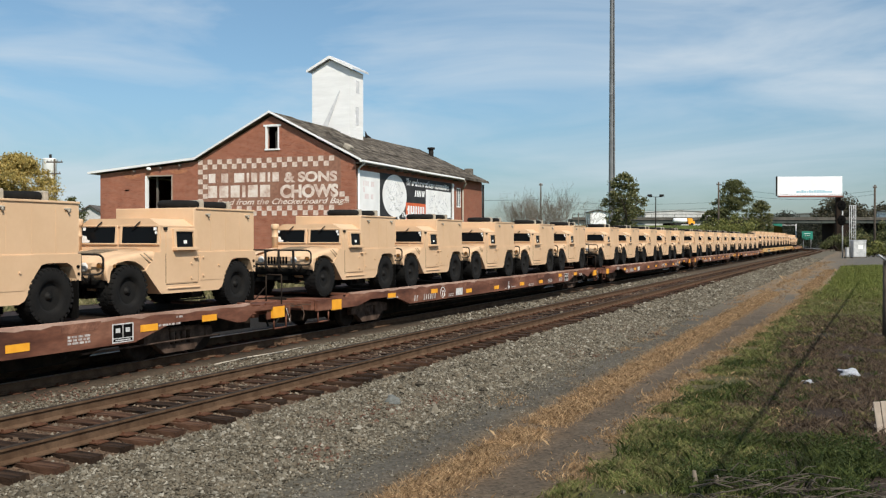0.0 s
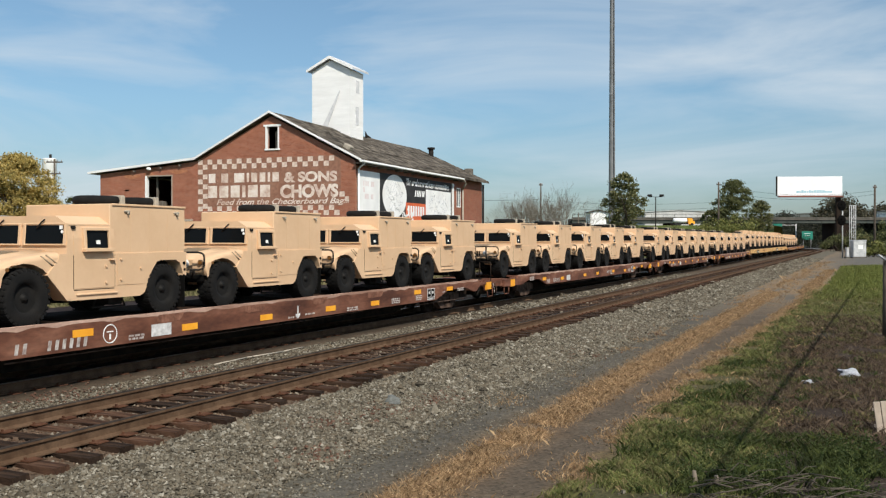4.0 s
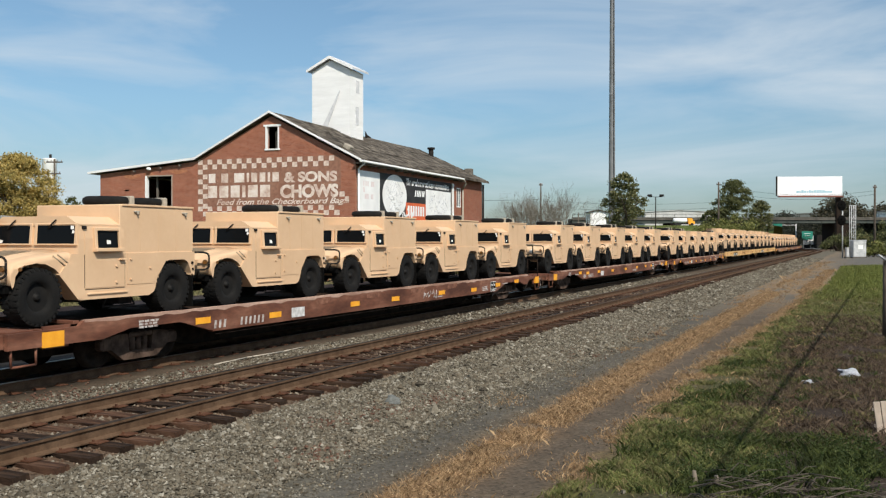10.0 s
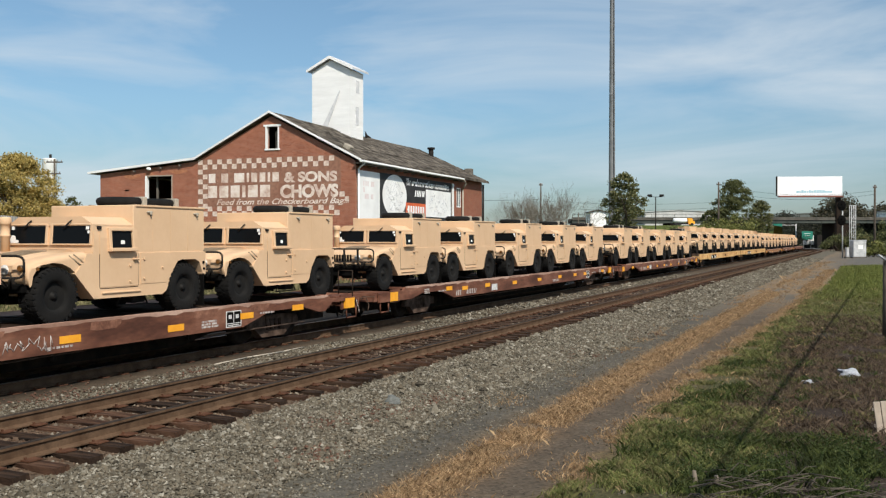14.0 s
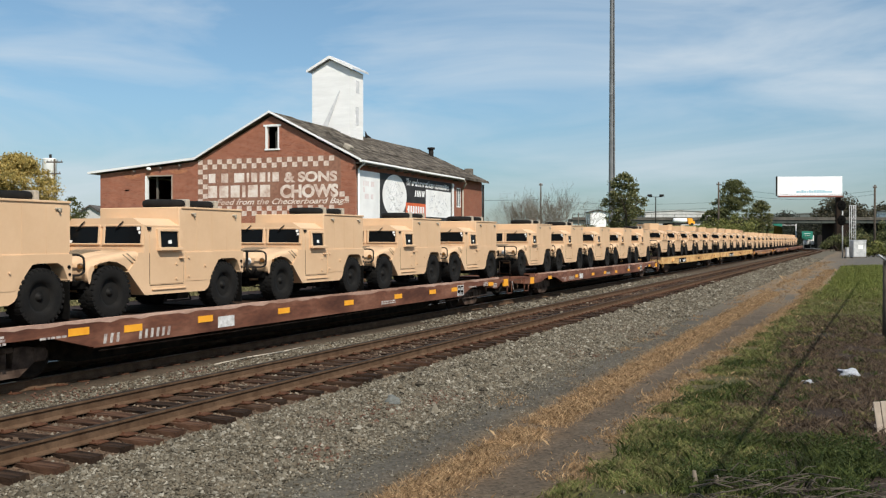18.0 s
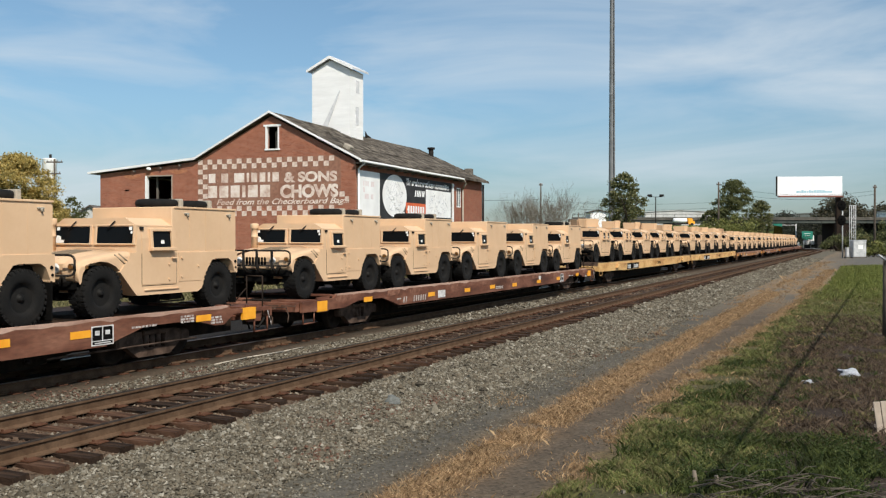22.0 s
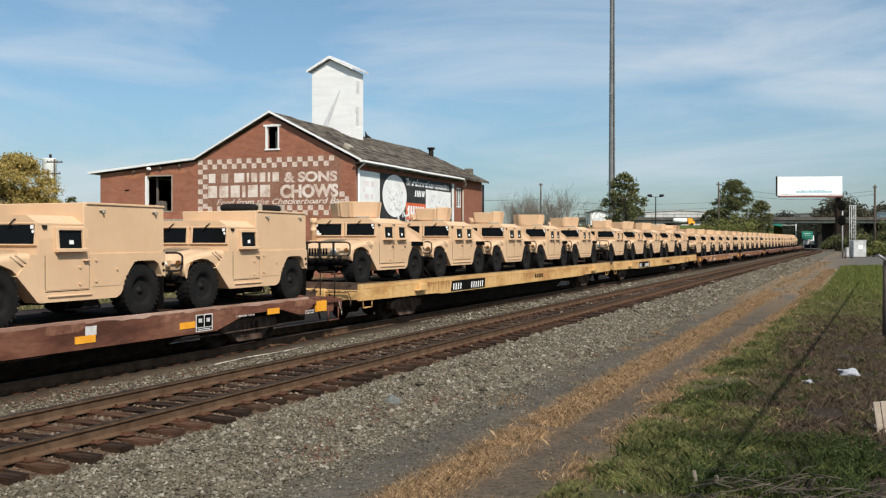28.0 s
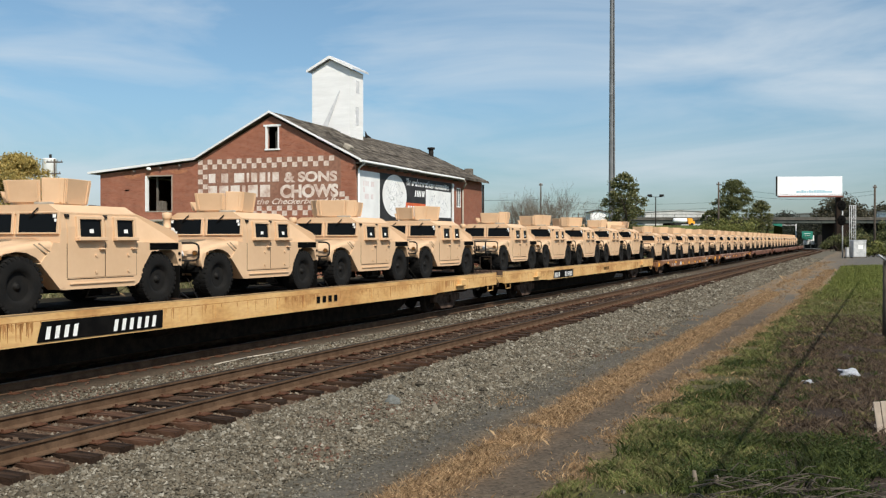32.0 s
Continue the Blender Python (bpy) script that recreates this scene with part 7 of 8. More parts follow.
for i, (x, y, h, w, lv) in enumerate(((-21.5, 172.5, 8.0, 9.5, L_LIGHT), (-25.5, 171.0, 6.6, 6, L_LIGHT), (-31.0, 168, 5.2, 6, L_DARK), (-35.0, 150, 5.0, 6, L_DARK), (-31.5, 140.5, 5.4, 4.5, L_DARK), (-39.5, 160.5, 5.6, 5.0, L_GREEN), (-37.4, 168.5, 6.0, 4.0, L_DARK), (-41.0, 147.0, 6.2, 4.0, L_DARK))):
    shrub(x, y, h, w, 60 + i, lv, "dense green shrub at the edge of the railway", 260, 0.17)
for i, (x, y, h, w, lv) in enumerate(((3.2, 168, 5.8, 6.0, L_DARK), (0.6, 171, 4.2, 5.0, L_GREEN), (6.0, 172, 7.0, 7.0, L_DARK), (-5.2, 224, 4.4, 7.0, L_DARK), (-2.0, 226, 5.6, 6.0, L_DARK), (1.6, 150, 2.6, 3.4, L_LIGHT), (3.6, 156, 3.2, 4.0, L_GREEN), (9.5, 185, 8, 8, L_DARK))):
    shrub(x, y, h, w, 80 + i, lv, "green shrub behind the signal cabinets", 240, 0.18)


def far_wood(name, x0, y0, x1, y1, height, n, seed, label, z=0.0, leaves=None, size=0.38, per=60):
    rnd = random.Random(seed)
    cl = []
    for i in range(n):
        k = (i + rnd.random()) / n
        h = height * rnd.uniform(0.65, 1.1)
        for j in range(4):
            cl.append((x0 + (x1 - x0) * k + rnd.uniform(-2, 2), y0 + (y1 - y0) * k + rnd.uniform(-6, 6), z + h * (0.15 + 0.22 * j), h * 0.2 * rnd.uniform(0.8, 1.2)))
    ob = new(name, leaf_mesh(name, cl, per, size, seed, leaves or L_HAZE))
    tagged(ob, label, "woods", kind="stuff")


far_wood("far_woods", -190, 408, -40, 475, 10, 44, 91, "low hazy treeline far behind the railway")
far_wood("far_woods", -34, 423, -4, 437, 13.5, 22, 92, "hazy trees behind the road bridge", leaves=L_MID, size=0.42, per=110)
far_wood("far_woods", -12, 322, 60, 352, 15.5, 60, 93, "wooded hillside beyond the bridge", leaves=L_HILL, size=0.40, per=150)
far_wood("far_woods", -24, 298, 16, 312, 6.6, 26, 94, "dark trees under the bridge", leaves=L_UNDER, size=0.24, per=140)

# a low hill on the far side, in the haze-paled leaf colour
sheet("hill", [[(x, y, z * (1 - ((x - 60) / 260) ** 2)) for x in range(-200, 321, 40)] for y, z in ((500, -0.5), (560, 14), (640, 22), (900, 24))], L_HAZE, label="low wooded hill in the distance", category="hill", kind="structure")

# ---- mast, poles, wires ----
M_MAST = mat("weathered_mast_steel", [(0.15, 0.155, 0.16), (0.22, 0.225, 0.23)], 0.65, scale=0.5, fine=8, bump=0.02, fine_amount=0.15)


def build_mast():
    t = tagged(new("mast"), "tall grey steel monopole mast rising above the trees", "mast")
    bm = bmesh.new()
    z = -0.4
    for k in range(6):
        cyl(bm, (-40.5, 162.7, z), (-40.5, 162.7, z + 9.4), 0.62 - 0.045 * k, 0.58 - 0.045 * k, seg=16, caps=False)
        z += 9.3
    part("shaft", bm, M_MAST, t)
    bm = bmesh.new()
    for k in range(1, 6):
        cyl(bm, (-40.5, 162.7, -0.5 + 9.3 * k), (-40.5, 162.7, -0.2 + 9.3 * k), 0.62 - 0.045 * k, seg=16)
    part("collar", bm, M_MAST, t)
    bm = bmesh.new()
    cyl(bm, (-40.0, 162.2, 0), (-40.1, 162.3, 55), 0.05, seg=5)
    part("cable_run", bm, M_DARK, t)


build_mast()


def pole(x, y, top, arms, label, r=0.14, z=-0.4):
    t = tagged(new("utility_pole"), label, "utility pole")
    bm = bmesh.new()
    cyl(bm, (x, y, z), (x, y, top), r, r * 0.7, seg=8)
    part("shaft", bm, M_BARK, t)
    for dz, w in arms:
        bm = bmesh.new()
        box(bm, -w, w, -0.06, 0.06, -0.07, 0.07, m=Matrix.Translation((x, y, top - dz)) @ Matrix.Rotation(radians(24), 4, "Z"))
        arm = part("crossarm", bm, M_BARK, t)
        bm = bmesh.new()
        for s in (-0.85, -0.4, 0.4, 0.85):
            q = Matrix.Translation((x, y, top - dz)) @ Matrix.Rotation(radians(24), 4, "Z") @ Vector((s * w, 0, 0.07))
            cyl(bm, q, q + Vector((0, 0, 0.2)), 0.05, seg=6)
        part("insulators", bm, M_STEEL, arm)
    return t


pole(-86.3, 82.0, 11.6, ((0.35, 0.95), (1.7, 0.7)), "wooden utility pole with two crossarms")
pole(-44.0, 133.8, 10.6, ((0.3, 0.25),), "slim wooden utility pole")
pole(-24.2, 175.5, 12.6, ((0.5, 0.4),), "wooden utility pole beside dark trees", 0.2)
pole(1.3, 165.0, 10.9, ((0.4, 0.3),), "wooden utility pole behind the signal", 0.2)
pole(-34.6, 121.0, 5.8, (), "short slim pole behind the railway", 0.1)


def wire(a, b, sag, r=0.018):
    bm = bmesh.new()
    pts = [Vector(a).lerp(Vector(b), i / 10) - Vector((0, 0, sag * 4 * (i / 10) * (1 - i / 10))) for i in range(11)]
    tube(bm, pts, r, 4)
    tagged(new("overhead_wire", mesh_of("overhead_wire", bm, M_DARK)), "thin dark overhead wire between poles", "wire")


wire((-44, 133.8, 8.0), (-24.2, 175.5, 9.0), 0.5)
wire((-44, 133.8, 7.0), (-24.2, 175.5, 8.0), 0.5)
wire((-24.2, 175.5, 12.0), (1.3, 165.0, 10.0), 1.2)
wire((-24.2, 175.5, 11.0), (1.3, 165.0, 9.4), 1.2)
wire((-66, 100, 9.0), (-44, 133.8, 8.2), 0.8)

# a cable on poles behind the camera, whose shadow crosses the grass
CX, CZ = 0.74 / 1.0 * 7.0, 6.7
bm = bmesh.new()
tube(bm, [Vector((-2.0 + CX + 0.028 * (y + 4.7), y - 4.7, CZ - 0.4 * math.sin(math.pi * (y + 30) / 92))) for y in range(-30, 64, 6)], 0.034, 6)
tagged(new("overhead_cable", mesh_of("overhead_cable", bm, M_DARK)), "thick black overhead cable along the railway", "cable")
pole(-2.0 + CX + 0.028 * -25.3, -34.7, 7.2, (), "wooden pole carrying a thick cable", 0.16)
pole(-2.0 + CX + 0.028 * 64.7, 55.3, 6.8, (), "wooden pole carrying a thick cable", 0.16)


def lamp_post():
    t = tagged(new("street_lamp"), "slim twin-headed street lamp", "street lamp")
    bm = bmesh.new()
    cyl(bm, (-38.6, 191, -0.4), (-38.6, 191, 10.8), 0.14, 0.1, seg=8)
    cyl(bm, (-39.8, 190.5, 10.8), (-37.4, 191.5, 10.8), 0.06, seg=6)
    part("shaft", bm, M_DARK, t)
    for s in (-1, 1):
        bm = bmesh.new()
        box(bm, -0.45, 0.45, -0.3, 0.3, -0.15, 0.3, 0.08, m=Matrix.Translation((-38.6 + s * 1.1, 191 + s * 0.5, 11.0)))
        part("lamp_head", bm, M_DARK, t)


lamp_post()

# ---- billboard, bridge, signal ----
M_BILL = mat("billboard_sheet", [(0.80, 0.81, 0.82), (0.88, 0.88, 0.88)], 0.6, scale=0.5, fine=4, bump=0, fine_amount=0.05)
M_BLUEP = mat("pale_blue_print", [(0.28, 0.50, 0.60), (0.36, 0.58, 0.68)], 0.7, scale=2, fine=12, bump=0)
M_REDP = mat("red_trim", [(0.16, 0.06, 0.045), (0.22, 0.085, 0.06)], 0.7, scale=2, fine=12, bump=0)
M_CONC = mat("bridge_concrete", [(0.072, 0.066, 0.056), (0.12, 0.11, 0.094)], 0.9, scale=0.4, fine=5, bump=0.1)
M_GIRDER = mat("dark_green_girder", [(0.035, 0.045, 0.04), (0.06, 0.07, 0.06)], 0.7, scale=0.4, fine=5, bump=0.05)
M_SILVER = mat("silver_paint", [(0.42, 0.43, 0.43), (0.58, 0.58, 0.57)], 0.5, metal=0.2, scale=2, fine=20, bump=0.03)
M_SIGNG = mat("green_road_sign", [(0.015, 0.17, 0.12), (0.02, 0.22, 0.16)], 0.5, scale=2, fine=12, bump=0)
FACE = Matrix.Rotation(radians(24.115), 4, "Z")  # square to the view


def build_billboard():
    t = tagged(new("billboard"), "white billboard with pale blue print on one steel post", "billboard")
    t.matrix_basis = Matrix.Translation((-11.85, 233.7, 0)) @ Matrix.Rotation(radians(20), 4, "Z")
    bm = bmesh.new()
    box(bm, -7.3, 7.3, -0.1, 0.2, 12.35, 16.75, 0.03)
    part("panel", bm, M_BILL, t)
    bm = bmesh.new()
    for x0, x1 in ((-7.3, 7.3),):
        box(bm, x0, x1, -1.0, -0.12, 11.95, 12.1)
        box(bm, x0 + 0.4, x1, -0.14, 0.2, 12.1, 12.34)
    part("catwalk", bm, M_REDP, t, "dull red catwalk under the panel")
    bm = bmesh.new()
    box(bm, -7.55, -7.31, -0.12, 0.4, 12.3, 16.8)
    part("edge_trim", bm, M_DARK, t)
    bm = bmesh.new()
    box(bm, 6.1, 7.1, 0.1, 1.1, -0.6, 12.4, 0.05)
    part("post", bm, M_RUST, t, "dark brown steel post")
    bm = bmesh.new()
    box(bm, -7.0, 7.0, 0.22, 0.7, 12.0, 12.6)
    part("back_beam", bm, M_DARK, t)
    rs = random.Random(2)
    x = -3.0
    while x < 4.6:
        bm = bmesh.new()
        w = rs.uniform(0.28, 0.55)
        box(bm, x, x + w, -0.115, -0.102, 13.0, 13.0 + rs.choice((0.42, 0.42, 0.6)))
        part("print_bar", bm, M_BLUEP, t)
        x += w + 0.12


build_billboard()


def build_bridge():
    t = tagged(new("road_bridge"), "dark steel girder road bridge on concrete piers", "bridge", kind="")
    t.matrix_basis = Matrix.Translation((-16.2, 266.7, 0)) @ FACE
    bm = bmesh.new()
    box(bm, -60, 60, -0.4, 9, 7.35, 7.75)
    part("deck", bm, M_CONC, t)
    for y in (-0.1, 4, 8.6):
        bm = bmesh.new()
        box(bm, -60, 60, y, y + 0.3, 6.55, 7.35)
        for i in range(40):
            box(bm, -60 + 3 * i, -59.9 + 3 * i, y - 0.15, y, 6.6, 7.3)
        part("girder", bm, M_GIRDER, t)
    bm = bmesh.new()
    box(bm, -60, 60, -0.45, -0.2, 7.75, 8.1)
    part("parapet", bm, M_CONC, t)
    bm = bmesh.new()
    for i in range(41):
        box(bm, -60 + 3 * i, -59.92 + 3 * i, -0.4, -0.3, 8.1, 8.9)
    box(bm, -60, 60, -0.4, -0.32, 8.85, 8.95)
    part("railing", bm, M_DARK, t)
    # pier and abutment near-black: shade under the bridge put into their colour
    for x0, x1 in ((9.6, 13.8), (-34, -31)):
        bm = bmesh.new()
        box(bm, x0, x1, 0.2, 8.6, -0.8, 6.55, 0.1)
        part("pier", bm, M_RUST, t, "bridge pier with shade put into its dark colour")
    bm = bmesh.new()
    box(bm, 30, 60, -2, 10, -0.8, 6.55)
    part("abutment", bm, M_RUST, t)


build_bridge()
# embankment beside the bridge's right-hand end
sheet("embankment", [[(x, y, z) for x, z in ((2, -0.6), (8, 2.5), (14, 5.5), (22, 7.3), (90, 7.6))] for y in (262, 300, 330)], M_TURF, label="grassy bridge embankment", category="embankment", kind="structure")


def build_gantry():
    t = tagged(new("sign_gantry"), "overhead road sign gantry with green sign", "road sign")
    t.matrix_basis = Matrix.Translation((-22.7, 277, 0)) @ FACE
    bm = bmesh.new()
    for x in (-5.5, 5.5):
        cyl(bm, (x, 0, -0.5), (x, 0, 7.4), 0.16, seg=8)
    for z in (6.2, 7.3):
        cyl(bm, (-5.5, 0, z), (5.5, 0, z), 0.1, seg=6)
    for i in range(10):
        cyl(bm, (-5.5 + 1.1 * i, 0, 6.2 if i % 2 else 7.3), (-4.4 + 1.1 * i, 0, 7.3 if i % 2 else 6.2), 0.05, seg=5)
    part("truss", bm, M_SILVER, t)
    bm = bmesh.new()
    box(bm, -0.9, 1.6, -0.25, -0.18, 5.6, 7.0, 0.03)
    part("sign_panel", bm, M_SIGNG, t, "green road sign panel")
    t = tagged(new("road_sign"), "green direction sign on two posts beside the road", "road sign")
    t.matrix_basis = Matrix.Translation((-15.6, 295.5, 0)) @ FACE
    bm = bmesh.new()
    box(bm, -1.6, 1.6, -0.08, 0, 2.2, 4.6, 0.04)
    part("sign_panel", bm, M_SIGNG, t)
    for x in (-1.1, 1.1):
        bm = bmesh.new()
        cyl(bm, (x, 0.06, -0.5), (x, 0.06, 4.4), 0.08, seg=6)
        part("post", bm, M_SILVER, t)
    bm = bmesh.new()
    for z, w in ((3.9, 0.9), (3.3, 0.7)):
        box(bm, -w, w, -0.09, -0.082, z, z + 0.1)
    part("sign_bars", bm, M_PAPER, t, "white bars")


build_gantry()


def build_signal():
    t = tagged(new("railway_signal"), "railway signal with two black target heads on a grey mast", "railway signal")
    t.matrix_basis = Matrix.Translation((-3.1, 145.4, 0)) @ FACE
    bm = bmesh.new()
    cyl(bm, (0.1, 0, -0.5), (0.1, 0, 7.4), 0.09, seg=10)
    part("mast", bm, M_SILVER, t)
    for z in (7.05, 4.95):
        bm = bmesh.new()
        lathe(bm, [(-0.14, 0.4), (-0.10, 0.62), (-0.04, 0.64), (0.0, 0.5)], 24, "y")
        for v in bm.verts:
            v.co.z *= 1.15
            v.co.y -= 0.25
        h = part("signal_head", bm, M_SHADE, t, "black oval signal target", at=Matrix.Translation((-0.15, 0, z)))
        for dx, dz in ((0, 0.25), (-0.2, -0.15), (0.2, -0.15)):
            bm = bmesh.new()
            cyl(bm, (dx, -0.55, dz), (dx, -0.38, dz), 0.11, seg=10)
            part("hood", bm, M_SHADE, h)
        bm = bmesh.new()
        box(bm, -0.3, 0.3, -0.2, 0.25, -0.35, 0.35, 0.05)
        part("lamp_case", bm, M_DARK, h)
    # caged ladder tower
    c = tagged(new("ladder_tower"), "grey lattice ladder tower beside the signal", "ladder")
    c.matrix_basis = Matrix.Translation((-1.7, 146.0, 0)) @ FACE
    for x in (-0.31, 0.31):
        for y in (-0.3, 0.3):
            bm = bmesh.new()
            cyl(bm, (x, y, -0.5), (x, y, 7.1), 0.05, seg=6)
            part("upright", bm, M_SILVER, c)
    k = 0
    z = 0.3
    while z < 7.1:
        bm = bmesh.new()
        cyl(bm, (-0.31, -0.3, z), (0.31, -0.3, z), 0.035, seg=5)
        part("rung", bm, M_SILVER, c)
        if k % 3 == 0:
            bm = bmesh.new()
            cyl(bm, (-0.31, 0.3, z), (0.31, 0.3, min(z + 1.3, 7.1)), 0.03, seg=5)
            part("brace", bm, M_SILVER, c)
        z += 0.45
        k += 1
    for x0, x1, y0, y1, h, nm in ((-0.85, -0.45, -0.8, -0.4, 1.3, "small silver junction box beside the signal"), (-0.05, 1.75, -1.2, 0.0, 2.35, "wide silver relay cabinet with white notice")):
        cab = tagged(new("relay_cabinet"), nm, "cabinet")
        cab.matrix_basis = Matrix.Translation((-2.0, 145.0, -0.3)) @ FACE
        bm = bmesh.new()
        box(bm, x0, x1, y0, y1, 0.1, h, 0.03)
        part("body", bm, M_SILVER, cab)
        bm = bmesh.new()
        prism(bm, [(x0 - 0.05, h), (x1 + 0.05, h), (x1 - 0.05, h + 0.12), (x0 + 0.05, h + 0.12)], "y", y0 - 0.06, y1 + 0.06)
        part("lid", bm, M_SILVER, cab)
        bm = bmesh.new()
        box(bm, x0 - 0.1, x1 + 0.1, y0 - 0.1, y1 + 0.1, -0.2, 0.1)
        part("plinth", bm, M_CONC, cab)
        bm = bmesh.new()
        box(bm, x0 + 0.06, x1 - 0.06, y0 - 0.03, y0, 0.2, h - 0.1, 0.01)
        part("door", bm, M_SILVER, cab)
        if x1 > 1:
            bm = bmesh.new()
            box(bm, 0.6, 1.25, y0 - 0.045, y0 - 0.032, 1.2, 1.75)
            part("notice", bm, M_PAPER, cab, "white notice plate")


build_signal()

# ---- buildings in the distance ----
M_SIDING = mat("pale_siding", [(0.42, 0.42, 0.41), (0.55, 0.55, 0.54)], 0.8, scale=0.5, fine=6, bump=0.05)
M_CORR = mat("grey_corrugated_iron", [(0.24, 0.235, 0.225), (0.34, 0.33, 0.315)], 0.6, metal=0.3, scale=0.6, fine=8, bump=0.1, stretch=(2, 2, 0.3))
M_TANW = mat("tan_boards", [(0.40, 0.32, 0.25), (0.50, 0.42, 0.34)], 0.85, scale=1, fine=10, bump=0.1)
M_DOORB = mat("brown_door", [(0.08, 0.05, 0.04), (0.12, 0.08, 0.06)], 0.8, scale=1, fine=10, bump=0.1)
M_ASPH = mat("worn_asphalt", [(0.13, 0.13, 0.125), (0.20, 0.195, 0.185)], 0.95, scale=0.6, fine=15, bump=0.2)


def house(name, x, y, w, d, h, roof, label, wall, windows=True, turn=24.115, z=-0.4, category="building", roofing=None):
    t = tagged(new(name), label, category)
    t.matrix_basis = Matrix.Translation((x, y, z)) @ Matrix.Rotation(radians(turn), 4, "Z")
    bm = bmesh.new()
    prism(bm, [(-w / 2, 0), (w / 2, 0), (w / 2, h), (0, h + roof), (-w / 2, h)], "y", 0, d)
    part("wall", bm, wall, t)
    for s in (-1, 1):
        bm = bmesh.new()
        prism(bm, [(0, h + roof + 0.02), (0, h + roof + 0.2), (s * (w / 2 + 0.35), h - 0.1), (s * (w / 2 + 0.35), h - 0.28)], "y", -0.35, d + 0.35)
        part("roof", bm, roofing or M_ROOF, t)
    if windows:
        n = max(1, int(w / 2.4))
        for i in range(n):
            bm = bmesh.new()
            xc = -w / 2 + w * (i + 0.5) / n
            box(bm, xc - 0.5, xc + 0.5, -0.06, -0.005, h * 0.42, h * 0.42 + 1.4, 0.01)
            f = part("window_frame", bm, M_WHITE, t)
            bm = bmesh.new()
            box(bm, xc - 0.4, xc + 0.4, -0.075, -0.062, h * 0.42 + 0.1, h * 0.42 + 1.3)
            part("pane", bm, M_GLASS, f)
    return t


house("grey_house", -83.0, 84.2, 6.5, 9, 4.6, 1.9, "grey sided house with dark pitched roof", M_SIDING, category="house")
house("white_house", -92, 78.0, 7, 8, 4.2, 1.6, "white house behind the trees", M_WHITE, category="house")
house("small_shed", -63.2, 58.3, 1.5, 2, 2.9, 0.45, "small tan shed with brown door", M_TANW, windows=False, category="shed", roofing=M_TANW)
bm = bmesh.new()
box(bm, -0.5, 0.5, -0.08, -0.01, 0, 2.3)
part("shed_door", bm, M_DOORB, bpy.data.objects["small_shed"], "brown plank door", at=Matrix.Translation((0.15, 0, 0)))


def metal_shed():
    t = tagged(new("metal_shed"), "grey corrugated iron shed with sloping roof", "shed")
    t.matrix_basis = Matrix.Translation((-60.6, 55.4, -0.4)) @ FACE
    bm = bmesh.new()
    n = 70
    pts = []
    for i in range(n + 1):
        x = -7.0 * i / n
        pts.append((x, 0.05 * (i % 2)))
    top = [bm.verts.new((x, y, 4.35 - 0.09 * x)) for x, y in pts]
    bot = [bm.verts.new((x, y, 0)) for x, y in pts]
    for i in range(n):
        bm.faces.new((bot[i], bot[i + 1], top[i + 1], top[i]))
    part("front_sheeting", bm, M_CORR, t)
    bm = bmesh.new()
    prism(bm, [(0, 0), (0, 4.33), (-7, 4.95), (-7, 0)], "y", 0.07, 1.2)
    part("frame", bm, M_CORR, t)


metal_shed()


def storage_tank():
    t = tagged(new("storage_tank"), "white upright storage tank", "tank")
    bm = bmesh.new()
    lathe(bm, [(-0.4, 0.75), (2.3, 0.75), (2.55, 0.4), (2.6, 0.0)], 18, "z", centre=(-73.6, 70.0, 0))
    part("shell", bm, M_WHITE, t)
    t = tagged(new("silo"), "tall narrow white silo with small vent on top", "silo")
    bm = bmesh.new()
    lathe(bm, [(-0.4, 1.08), (14.9, 1.08), (15.0, 1.12), (15.1, 0.95)], 20, "z", centre=(-118.4, 111.5, 0))
    part("shell", bm, M_WHITE, t)
    bm = bmesh.new()
    cyl(bm, (-118.2, 111.5, 15.1), (-118.2, 111.5, 15.75), 0.2, seg=8)
    part("vent", bm, M_DARK, t)


storage_tank()
sheet("pavement", [[(-75, 50.6 - 8 + k, -0.315), (-52, 61.2 - 8 + k, -0.315)] for k in (0, 7)], M_ASPH, label="pale worn asphalt yard behind the mill", category="pavement", kind="structure")
house("white_store", -51.8, 196.2, 3.4, 6, 8.6, 0.2, "plain white store building", M_WHITE, windows=False)
t = house("warehouse", -63, 356, 26, 20, 13.0, 0.4, "long pale grey warehouse in the distance", M_SIDING, windows=False, roofing=M_SIDING)


house("white_depot", 13.5, 300, 16, 8, 1.9, 0.25, "low white depot building on the wooded hillside", M_WHITE, windows=False, z=8.6)
sheet("terrace", [[(0, y, 7.5 if y < 310 else 8.6), (14, y, 8.6), (60, y, 9.5)] for y in (296, 312, 330)], M_TURF, label="grassy terrace on the hillside", category="embankment", kind="structure")


